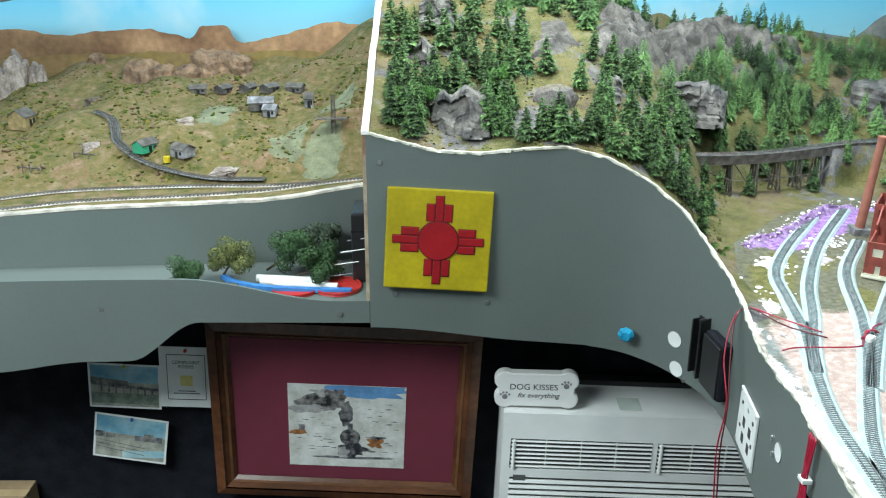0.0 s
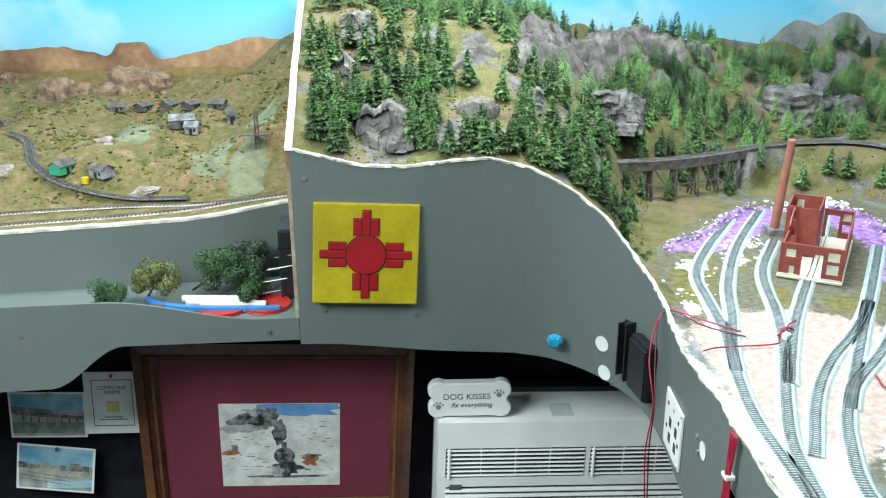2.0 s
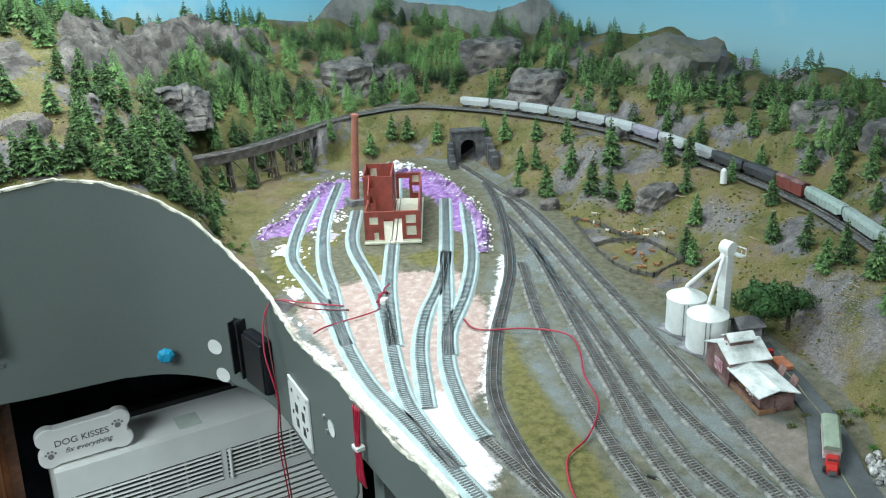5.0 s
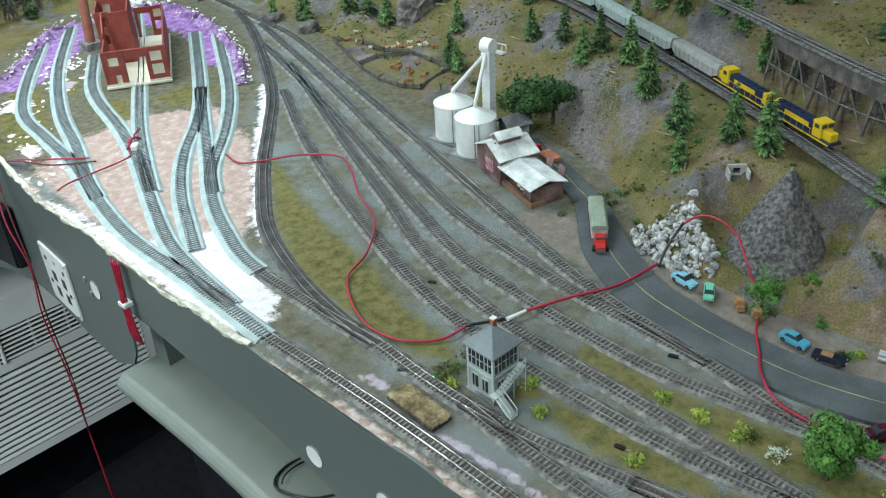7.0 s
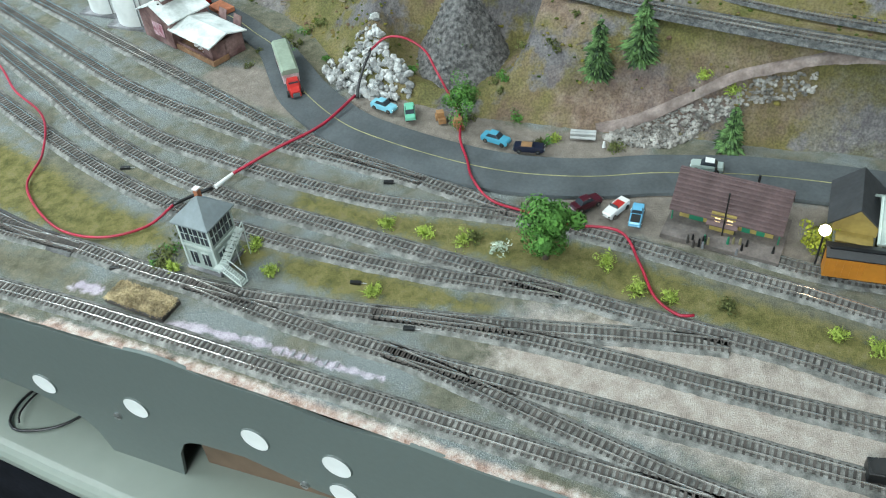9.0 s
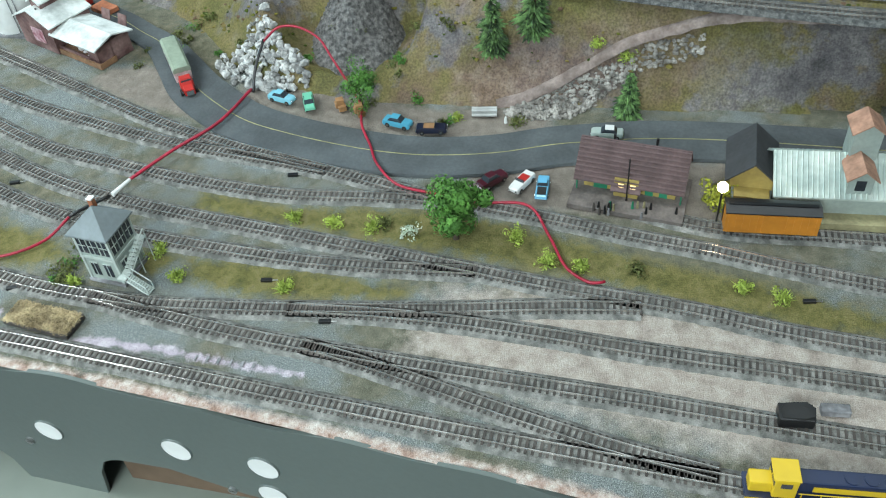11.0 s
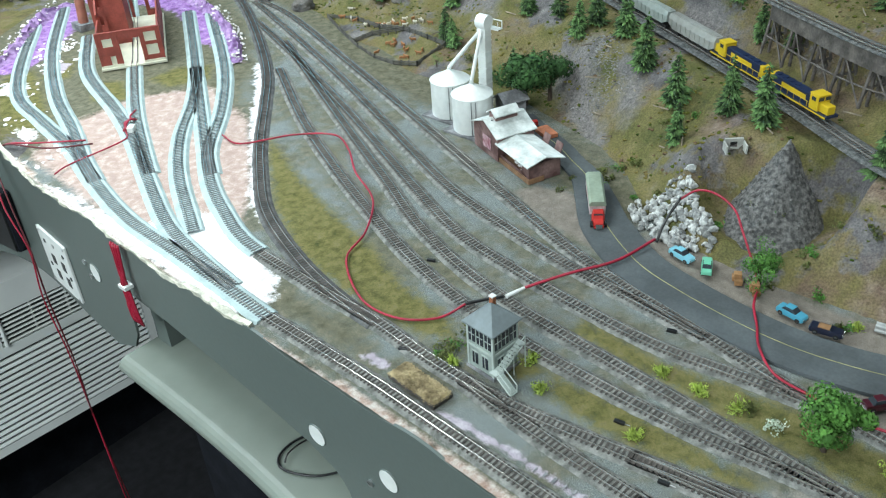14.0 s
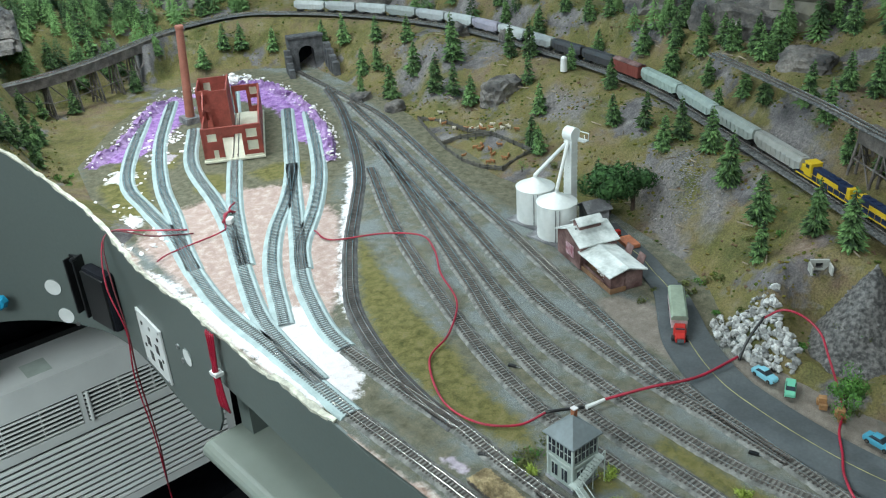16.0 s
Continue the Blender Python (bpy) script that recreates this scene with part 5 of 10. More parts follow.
def conifer_mesh(seed, slim, sprays=3):
    """A crown of ragged drooping whorls with gaps between them, one metre tall."""
    rng = random.Random(seed)
    V, F = [], []
    tiers = 15
    for i in range(tiers):
        u = i / (tiers - 1)
        z = 0.10 + 0.86 * u ** 0.95 + rng.uniform(-0.010, 0.010)
        r = slim * (1 - u) ** 0.68 * rng.choice((0.80, 0.95, 1.0, 1.08)) + 0.016
        n = max(5, int(11 - 5 * u))
        a0, lean = rng.uniform(0, 6.28), rng.uniform(0, 6.28)
        for j in range(n):
            if rng.random() < 0.08:
                continue
            a = a0 + 6.283 * j / n + rng.uniform(-0.25, 0.25)
            L = r * rng.uniform(0.72, 1.15) * (1 + 0.12 * math.cos(a - lean))
            z_ = z + rng.uniform(-0.014, 0.014)
            for q in range(sprays):
                b = a + (q - (sprays - 1) / 2) * 0.30 + rng.uniform(-0.08, 0.08)
                l = L * (1.0 if q == sprays // 2 else rng.uniform(0.72, 0.95))
                c, s_ = math.cos(b), math.sin(b)
                w, drop = 0.11 * L + 0.007, (0.10 + 0.30 * rng.random()) * l
                k = len(V)
                V += [(0.15 * l * c, 0.15 * l * s_, z_ + 0.018), (0.62 * l * c - w * s_, 0.62 * l * s_ + w * c, z_ - drop * 0.35 - rng.uniform(0.0, 0.018)), (l * c, l * s_, z_ - drop + rng.uniform(-0.006, 0.012)), (0.62 * l * c + w * s_, 0.62 * l * s_ - w * c, z_ - drop * 0.35 - rng.uniform(0.0, 0.018)), (0.60 * l * c, 0.60 * l * s_, z_ - drop * 0.25 + 0.016)]
                F += [(k, k + 1, k + 4), (k + 1, k + 2, k + 4), (k + 2, k + 3, k + 4), (k + 3, k, k + 4)]
    me = bpy.data.meshes.new("crown")
    me.from_pydata(V, [], F)
    me.materials.append(NEEDLE)
    return me


def trunk_mesh():
    bm = tube(bmesh.new(), (0, 0, -0.08), (0, 0, 0.9), 0.028, 0.006, 6)
    me = bpy.data.meshes.new("trunk")
    bm.to_mesh(me)
    bm.free()
    me.materials.append(BARK)
    return me


CROWNS = [conifer_mesh(11 + i, s) for i, s in enumerate((0.22, 0.25, 0.27, 0.24, 0.29))]
FAR_CROWNS = [conifer_mesh(31 + i, s, 1) for i, s in enumerate((0.24, 0.27, 0.30))]
TRUNK = trunk_mesh()


def conifer(x, y, h, z=None):
    T = thing("conifer", (x, y, (ground_z(x, y) if z is None else z) - 0.001), "small dark green model conifer on the hillside", "tree", "model conifers")
    T.rotation_euler = (random.uniform(-0.05, 0.05), random.uniform(-0.05, 0.05), random.uniform(0, 6.28))
    h = h * 1.38
    T.scale = (h * 1.12, h * 1.12, h * random.uniform(0.92, 1.08))
    for nm, me in (("trunk", TRUNK), ("crown", random.choice(CROWNS))):
        o = new(nm, me)
        o.parent = T


EAST_TREES = [(1.228, 0.77, 52), (1.188, 0.707, 46), (1.214, 0.689, 50), (1.193, 0.626, 56), (1.137, 0.563, 60), (1.072, 0.477, 55), (1.016, 0.444, 45), (1.05, 0.391, 56), (1.033, 0.338, 62), (1.403, 0.763, 40), (1.357, 0.668, 44), (1.335, 0.62, 46), (1.31, 0.54, 56), (1.275, 0.491, 50), (1.215, 0.43, 44), (1.19, 0.375, 40), (1.248, 0.847, 44), (1.48, 0.88, 48), (1.455, 0.81, 46), (1.45, 0.75, 44), (1.33, 0.70, 42), (1.35, 0.50, 46), (1.112, 0.771, 50), (1.53, 0.578, 52), (1.559, 0.619, 48), (1.50, 0.51, 54), (0.898, 0.112, 50), (0.907, 0.072, 54), (0.868, -0.03, 42), (0.99, 0.19, 50), (1.13, 0.75, 44)]
MIDDLE_TREES = [(1.291, 1.601, 52), (1.303, 1.557, 48), (1.255, 1.458, 58), (1.40, 1.56, 50), (1.321, 1.452, 60), (1.247, 1.302, 66), (1.352, 1.352, 76), (1.264, 1.264, 56), (1.266, 1.218, 52), (1.40, 1.23, 54), (1.42, 1.19, 60), (1.344, 1.128, 50), (1.395, 1.06, 40), (1.277, 1.04, 46), (1.175, 0.97, 44), (1.163, 0.942, 40), (1.35, 0.93, 44), (1.091, 1.99, 52), (1.16, 2.0, 50), (1.205, 1.99, 56), (1.26, 1.93, 46), (1.335, 1.81, 50), (1.349, 1.741, 54), (1.56, 1.21, 44), (1.54, 1.13, 46), (1.55, 1.38, 48), (1.22, 1.52, 44), (1.38, 1.65, 50)]
WEST_TREES = [(0.553, 1.702, 60), (0.588, 1.766, 52), (0.735, 1.94, 46), (0.805, 2.05, 50), (0.905, 1.99, 48), (1.0, 2.04, 46), (0.51, 1.64, 56), (0.607, 1.883, 50), (0.66, 1.93, 46), (-0.085, 1.61, 62), (-0.06, 1.617, 60), (-0.035, 1.602, 56), (-0.003, 1.775, 66), (0.04, 1.779, 70), (0.102, 1.641, 74), (0.138, 1.692, 64), (0.17, 1.597, 56), (0.217, 1.618, 50), (0.24, 1.587, 66), (0.265, 1.605, 50), (0.289, 1.598, 56), (0.318, 1.66, 72), (0.333, 1.586, 50), (0.375, 1.598, 60), (0.426, 1.611, 56), (0.50, 1.69, 58), (0.234, 1.854, 62), (0.135, 1.852, 60), (0.078, 1.824, 66), (-0.07, 1.772, 60)]
MORE_WEST = [(-0.047, 1.862, 64), (0.47, 1.60, 50), (-0.029, 1.65, 52), (0.018, 1.887, 70), (0.054, 1.885, 60), (0.121, 1.755, 56), (0.354, 1.746, 58), (-0.09, 1.70, 56), (0.40, 1.70, 54), (0.45, 1.73, 52), (0.30, 1.80, 60), (0.36, 1.84, 56), (0.06, 1.70, 50), (-0.10, 1.83, 66), (0.535, 1.63, 46)]
rg = np.random.default_rng(77)
hx, hy = rg.uniform(-0.10, 0.56, 220), rg.uniform(1.58, 2.0, 220)
ok = (hy > 1.585) & (seg_dist(hx, hy, UPC, False) > 0.03) & (np.hypot(hx - 0.215, hy - 1.755) > 0.07) & (np.hypot(hx - 0.24, hy - 1.91) > 0.065) & (np.hypot(hx + 0.03, hy - 1.77) > 0.035) & (np.hypot(hx - 0.045, hy - 1.64) > 0.05) & (hx < 0.47 + 0.3 * (hy - 1.55))
HILL_TREES = [(float(x), float(y), 44 + 26 * ((7 * k) % 11) / 11) for k, (x, y) in enumerate(zip(hx[ok][:95], hy[ok][:95]))]
for plan in (HILL_TREES, EAST_TREES, MIDDLE_TREES, WEST_TREES, MORE_WEST):
    for x, y, h in plan:
        conifer(x, y, h / 1000)


RIDGE = [(0.355, 1.95), (0.434, 1.995), (0.56, 2.14), (0.711, 2.315), (0.87, 2.39), (1.04, 2.47), (1.04, 2.54), (0.93, 2.56), (0.81, 2.55), (0.66, 2.56), (0.484, 2.46), (0.385, 2.18)]


def scatter(n, region, seed, clear):
    """Random plan points in a box that keep clear of the tracks."""
    rng = np.random.default_rng(seed)
    X, Y = rng.uniform(region[0], region[1], n * 6), rng.uniform(region[2], region[3], n * 6)
    ok = (seg_dist(X, Y, UPC, False) > clear) & (seg_dist(X, Y, THIRD, False) > clear * 0.8) & ~inside(X, Y, SCENE_SIDE) & ~inside(X, Y, RIDGE)
    dens = np.sin(X * 9 + 1) * np.sin(Y * 8 + 2) + rng.uniform(-1, 1, len(X))
    ok &= dens > -0.35
    pts = list(zip(X[ok][:n], Y[ok][:n]))
    return [(x, y, z) for (x, y), z in zip(pts, height([p[0] for p in pts], [p[1] for p in pts]))]


for x, y, z in scatter(70, (-0.05, 1.3, 1.99, 2.25), 5, 0.045) + scatter(50, (1.25, 1.75, 1.0, 2.1), 6, 0.045) + scatter(30, (1.25, 1.62, 0.2, 1.0), 7, 0.05):
    conifer(x, y, random.uniform(0.040, 0.062), z)


for k in range(19):
    x = 0.39 + 0.036 * k + 0.012 * math.sin(5 * k)
    conifer(x, float(np.interp(x, [0.39, 0.48, 0.66, 0.85, 1.06], [2.21, 2.47, 2.57, 2.56, 2.56])) + 0.012, 0.044 + 0.012 * math.sin(3.3 * k))


def far_forest(spots):
    """The crowns and trunks of the far slopes as one mesh."""
    shapes, V, F, n = [], [], [], 0
    for me in FAR_CROWNS:
        shapes.append((np.array([v.co[:] for v in me.vertices]), [tuple(p.vertices) for p in me.polygons]))
    for x, y, z in spots:
        P, Q = random.choice(shapes)
        h, a = random.uniform(0.050, 0.082), random.uniform(0, 6.28)
        c, s_ = math.cos(a), math.sin(a)
        R = np.stack([P[:, 0] * c - P[:, 1] * s_, P[:, 0] * s_ + P[:, 1] * c, P[:, 2]], -1) * (h * 1.12, h * 1.12, h) + (x, y, z - 0.002)
        V.append(R)
        F += [tuple(i + n for i in q) for q in Q]
        n += len(P)
    me = bpy.data.meshes.new("far_forest")
    me.from_pydata(np.concatenate(V).tolist(), [], F)
    me.materials.append(NEEDLE)
    tagged(new("far_forest", me), "dense dark green model conifer forest on far slopes", "forest", kind="stuff")


far_forest(scatter(520, (-0.1, 1.6, 2.12, 2.62), 15, 0.04) + scatter(260, (1.5, 2.1, 0.5, 2.5), 16, 0.04) + scatter(110, (-0.1, 1.2, 2.0, 2.3), 17, 0.035))


def clump(bm, at, r, leaves, size, flat=0.85, seed=0):
    """Small leaf faces over the lobes of a loose crown."""
    rng = random.Random(seed)
    lobes = [(Vector((rng.gauss(0, 0.38), rng.gauss(0, 0.38), rng.gauss(0, 0.32))) * r, r * rng.uniform(0.30, 0.55)) for _ in range(16)]
    for _ in range(leaves):
        c, q = rng.choice(lobes)
        d = Vector((rng.gauss(0, 1), rng.gauss(0, 1), rng.gauss(0, 1))).normalized()
        p = Vector(at) + Vector((c.x, c.y, c.z * flat)) + d * q * rng.uniform(0.75, 1.05)
        t = d.orthogonal().normalized()
        t.rotate(Matrix.Rotation(rng.uniform(0, 6.28), 3, d))
        n = d.cross(t)
        t, n = t * size * rng.uniform(0.7, 1.4) + d * size * rng.uniform(-0.4, 0.4), n * size * rng.uniform(0.5, 0.9)
        bm.faces.new([bm.verts.new(p + v) for v in (-t, n, t, -n)])
    return bm


def leafy_tree(x, y, h, material, label, z=None, leaves=900, name="leafy_tree", wide=0.55):
    T = thing(name, (x, y, (ground_z(x, y) if z is None else z)), label, "tree")
    bm = tube(bmesh.new(), (0, 0, -0.002), (0, 0, h * 0.5), h * 0.045, h * 0.025, 8)
    for k in range(4):
        a = k * 1.6
        tube(bm, (0, 0, h * 0.3), (math.cos(a) * h * 0.22, math.sin(a) * h * 0.22, h * 0.6), h * 0.02, h * 0.008, 5)
    part("trunk", bm, BARK, T)
    part("crown", clump(bmesh.new(), (0, 0, h * 0.6), h * wide, leaves, h * 0.023, 0.9, int(x * 1000) + int(y * 100)), material, T)


leafy_tree(0.661, 0.104, 0.068, LEAF, "bushy bright green leafy tree beside the track", DECK, 5200, wide=0.41)
leafy_tree(0.846, 0.246, 0.050, LEAF, "bright green leafy tree beside the parked cars", DECK, 2600, wide=0.45)
leafy_tree(1.075, 0.725, 0.105, paint("deep_leaves", (0.035, 0.10, 0.025), 0.9, vary=0.4, scale=140, second=(0.06, 0.15, 0.04)), "dark green tall leafy tree behind the silos", None, 5200, wide=0.36)
leafy_tree(1.105, 0.70, 0.082, paint("deeper_leaves", (0.03, 0.085, 0.022), 0.9, vary=0.4, scale=140, second=(0.05, 0.13, 0.035)), "dark green tall leafy tree on the slope", None, 4000, wide=0.42)
leafy_tree(-0.075, 1.66, 0.050, LEAF, "light green leafy tree at the forest's edge", None, 800)
leafy_tree(0.118, 1.66, 0.060, LEAF, "light green leafy tree among conifers", None, 800)
leafy_tree(0.19, 1.80, 0.030, paint("teal_leaves", (0.05, 0.22, 0.10), 0.9, vary=0.3, scale=140), "small teal-green bush on the slope", None, 500)
leafy_tree(-0.016, 1.668, 0.052, LEAF, "yellow-green feathery bush on the forest slope", None, 2200, wide=0.5)
leafy_tree(0.122, 1.765, 0.060, LEAF, "bright green leafy bush above the small tunnel", None, 2400, wide=0.45)
leafy_tree(1.098, 0.925, 0.022, LEAF, "small bright green bush beside the pen", None, 400)
TUFTS = [(0.664, 0.258), (0.662, 0.218), (0.662, 0.181), (0.668, 0.172), (0.577, 0.237), (0.642, 0.019), (0.640, -0.008), (0.644, -0.054), (0.668, 0.051), (0.635, -0.14), (0.628, -0.17), (0.838, 0.078), (0.837, 0.140), (0.903, 0.006), (0.899, -0.024), (0.826, 0.153), (0.575, 0.335), (0.605, 0.365), (0.555, 0.425)]
for i, (x, y) in enumerate(TUFTS):
    bm = clump(bmesh.new(), (0, 0, 0.003), 0.0075 + 0.003 * (i % 3) / 2, 330, 0.0010, 0.8, i)
    rng = random.Random(i)
    for _ in range(60):
        a, u = rng.uniform(0, 6.28), rng.random()
        d = Vector((math.cos(a) * u, math.sin(a) * u, 1.1 - u * 0.8)) * rng.uniform(0.008, 0.014)
        n = Vector((-math.sin(a), math.cos(a), 0)) * 0.0009
        bm.faces.new([bm.verts.new(q) for q in (-n, n, d)])
    o = part("grass_tuft", bm, LIME if i % 4 != 3 else OLIVE)
    o.location = (x, y, (ground_z(x, y) if x > 0.8 else DECK) + 0.0005)
    tagged(o, "bright lime-green bushy grass tuft", "grass tuft", "bright grass tufts")
W = part("white_flower_bush", clump(bmesh.new(), (0, 0, 0.004), 0.009, 260, 0.0011, 0.7, 3), paint("white_blossom", (0.55, 0.68, 0.50), 0.9, vary=0.35, scale=160, second=(0.8, 0.85, 0.75)))
W.location = (0.661, 0.146, DECK)
tagged(W, "low bush speckled with white blossom", "bush")
rng = random.Random(9)
for k in range(64):
    x, y = rng.choice(((0.565, 0.437), (0.607, 0.43), (1.0, 0.50), (0.95, 0.49), (0.985, 0.46), (0.905, 0.235), (0.89, 0.15), (0.875, 0.20), (0.60, 1.66), (0.53, 1.58), (1.10, 0.88), (0.94, 0.30)))
    sp = 0.008 if x < 0.7 and y < 0.5 else 0.025
    x, y = x + rng.gauss(0, sp), y + rng.gauss(0, sp)
    o = part("low_shrub", clump(bmesh.new(), (0, 0, 0.002), rng.uniform(0.005, 0.010), 90, 0.0013, 0.6, k), OLIVE if k % 3 else LEAF)
    o.location = (x, y, max(DECK, ground_z(x, y)) + 0.001)
    tagged(o, "low olive-green scrub clump on the slope", "shrub", "hillside scrub")
bm = bmesh.new()
rg = np.random.default_rng(21)
px, py = rg.uniform(0.9, 1.5, 300), rg.uniform(0.05, 1.7, 300)
ok = (seg_dist(px, py, UPC, False) > 0.04) & (px > np.interp(py, [0, 0.4, 0.7, 1.2, 1.7], [0.9, 0.95, 1.08, 1.16, 1.26]))
for x, y, z in zip(px[ok], py[ok], height(px[ok], py[ok])):
    a, l = rng.uniform(0, 6.28), rng.uniform(0.006, 0.024)
    p, q, r = Vector((x, y, z + 0.001)), Vector((x + l * math.cos(a), y + l * math.sin(a), z + rng.uniform(0.002, 0.005))), Vector((-math.sin(a), math.cos(a), 0)) * 0.0009
    up = Vector((0, 0, 0.0016))
    v = [bm.verts.new(w) for w in (p - r, p + r, p + up, q - r, q + r, q + up)]
    for f in ((0, 1, 2), (3, 5, 4), (0, 3, 4, 1), (1, 4, 5, 2), (2, 5, 3, 0)):
        bm.faces.new([v[i] for i in f])
tagged(part("fallen_branch", bm, paint("dead_wood", (0.27, 0.22, 0.16), 0.9, vary=0.3, scale=80)), "scattered dead branches and logs on the slope", "dead wood", kind="stuff")

# ---- rocks ----
ROCK = paint("layered_grey_rock", (0.105, 0.100, 0.100), 0.9, vary=0.5, scale=26, bump=1.0, fine=9, second=(0.215, 0.195, 0.175))


def outcrop(x, y, w, h, label="rugged layered grey rock outcrop on the hillside", z=None, flat=0.75, sub=4, mat=None):
    """A cracked crag: a blunt block broken into facets, sunk into the slope."""
    bm = bmesh.new()
    v = bmesh.ops.create_icosphere(bm, subdivisions=sub, radius=1.0)["verts"]
    off = Vector((x * 13, y * 17, 3))
    for p in v:
        n = p.co.normalized()
        n = Vector((n.x, n.y, n.z)) * (1 / max(abs(n.x), abs(n.y), abs(n.z), 0.72)) ** 0.7
        f = noise.voronoi(Vector((n.x * 1.5, n.y * 1.5, n.z * 2.6)) + off)[0]
        g = noise.voronoi(Vector((n.x * 3.6, n.y * 3.6, n.z * 8.0)) + off)[0]
        bed = 0.035 * math.sin(n.z * 19 + 3 * noise.noise(n * 2 + off))
        k = 0.88 + 0.20 * noise.noise(n * 1.1 + off) + 0.16 * (f[1] - f[0]) + 0.09 * (g[1] - g[0]) + bed + 0.04 * noise.noise(n * 12 + off)
        p.co = Vector((n.x * w * k, n.y * w * flat * k, n.z * h * 1.25 * k))
    o = part("rock_outcrop", bm, mat or ROCK, smooth=False)
    o.matrix_basis = pose(x, y, (ground_z(x, y) if z is None else z) - 0.25 * h, 0, 0, (x * 700 + y * 300) % 180)
    return tagged(o, label, "rock", "hillside rock outcrops")


for x, y, w, h in ((1.20, 2.32, 0.10, 0.06), (1.30, 1.16, 0.045, 0.035), (1.49, 1.31, 0.03, 0.035), (1.58, 0.80, 0.10, 0.06), (1.66, 1.05, 0.10, 0.05), (1.55, 1.85, 0.10, 0.06), (1.42, 0.60, 0.05, 0.03), (1.20, 1.50, 0.03, 0.020), (1.20, 1.38, 0.025, 0.025), (1.45, 1.44, 0.03, 0.03), (1.62, 0.45, 0.12, 0.10), (1.33, 2.28, 0.07, 0.05), (1.60, 2.15, 0.10, 0.06)):
    outcrop(x, y, w, h)


def cliff(x, y, z, w, h, label, mat, seed):
    """A cracked rock face let into the hill, facing the open side of the layout."""
    bm, rows, off = bmesh.new(), [], Vector((seed * 3.7, seed * 1.9, 0))
    nx, nz = 44, 26
    for j in range(nz + 1):
        v, row = j / nz, []
        for i in range(nx + 1):
            u = 2 * i / nx - 1
            q = Vector((u * w * 9, v * h * 14, 0)) + off
            wob = 0.35 * noise.noise(q * 1.3)
            block = noise.cell(Vector((q.x * 1.1 + wob, q.y * 1.6 + 0.5 * wob, seed)))
            chip = noise.cell(Vector((q.x * 3.1 + 2 * wob, q.y * 4.6 + wob, seed + 9)))
            top = 1 - 0.30 * abs(u) ** 3 + 0.20 * noise.noise(Vector((u * 2.2, seed, 0))) + 0.07 * noise.noise(Vector((u * 9, seed, 4)))
            bulge = 0.10 * w * (1 - abs(u) ** 4) + 0.013 * block + 0.005 * chip + 0.008 * noise.noise(q * 1.6) + 0.003 * noise.noise(q * 6)
            if j == nz or abs(u) == 1:
                bulge -= 0.03
            row.append(bm.verts.new((u * w / 2, 0.55 * h * v - bulge, h * (v * top - 0.42))))
        rows.append(row)
    for A, B in zip(rows, rows[1:]):
        for i in range(nx):
            bm.faces.new((A[i], A[i + 1], B[i + 1], B[i]))
    back = [bm.verts.new((a * w / 2, 0.08, b * h)) for a, b in ((-1, -0.42), (1, -0.42), (1, 0.35), (-1, 0.35))]
    for edge, (a, b) in ((rows[0], (0, 1)), ([r[-1] for r in rows], (1, 2)), (rows[-1][::-1], (2, 3)), ([r[0] for r in rows][::-1], (3, 0))):
        bm.faces.new([back[a]] + edge[:0] + [*edge, back[b]][::1])
    bm.faces.new(back[::-1])
    bmesh.ops.recalc_face_normals(bm, faces=bm.faces)
    o = part("cliff", bm, mat)
    o.matrix_basis = pose(x, y, z, 0, 0, math.degrees(math.atan2(-x, y)))
    return tagged(o, label, "rock", "forest cliffs")


BROWNROCK = paint("brown_grey_cliff", (0.090, 0.080, 0.072), 0.9, vary=0.45, scale=22, bump=1.0, fine=10, second=(0.20, 0.178, 0.160))


def rock_skin(outline, label, mat, relief=0.030, step=0.006):
    """Bare broken rock over a stretch of the slope, in ledges, dying out into the turf at its rim."""
    ox, oy = outline[0]
    xs = np.arange(min(p[0] for p in outline), max(p[0] for p in outline) + step, step)
    ys = np.arange(min(p[1] for p in outline), max(p[1] for p in outline) + step, step)
    X, Y = np.meshgrid(xs, ys)
    d = np.where(inside(X, Y, outline), seg_dist(X, Y, outline, True), -0.01)
    bm, V = bmesh.new(), {}
    for j in range(len(ys)):
        for i in range(len(xs)):
            if d[j, i] < -0.005:
                continue
            x, y = float(X[j, i]), float(Y[j, i])
            q = Vector((x, y * 0.8, 0))
            wob = 0.5 * noise.noise(q * 16)
            ledge = noise.cell(Vector((x * 26 + wob, y * 38 + wob, 3)))
            chip = noise.cell(Vector((x * 75 + 2 * wob, y * 95 + wob, 8)))
            f = noise.voronoi(Vector((x * 20, y * 20, 1)))[0]
            up = relief * (0.50 + 0.32 * ledge + 0.10 * chip + 0.5 * noise.noise(q * 9) + 0.35 * (f[1] - f[0]) + 0.10 * noise.noise(q * 90))
            k = min(1.0, max(0.0, d[j, i]) / 0.030 + 0.12 * noise.noise(q * 30))
            V[i, j] = bm.verts.new((x - ox, y - oy, ground_z(x, y) - 0.004 + max(0.0, up) * k - ground_z(ox, oy)))
    for i, j in list(V):
        c = [V.get(q) for q in ((i, j), (i + 1, j), (i + 1, j + 1), (i, j + 1))]
        if None not in c:
            bm.faces.new(c)
    bmesh.ops.delete(bm, geom=[v for v in bm.verts if not v.link_faces], context="VERTS")
    o = part("cliff", bm, mat)
    o.location = (ox, oy, ground_z(ox, oy))
    return tagged(o, label, "rock", "forest cliffs")


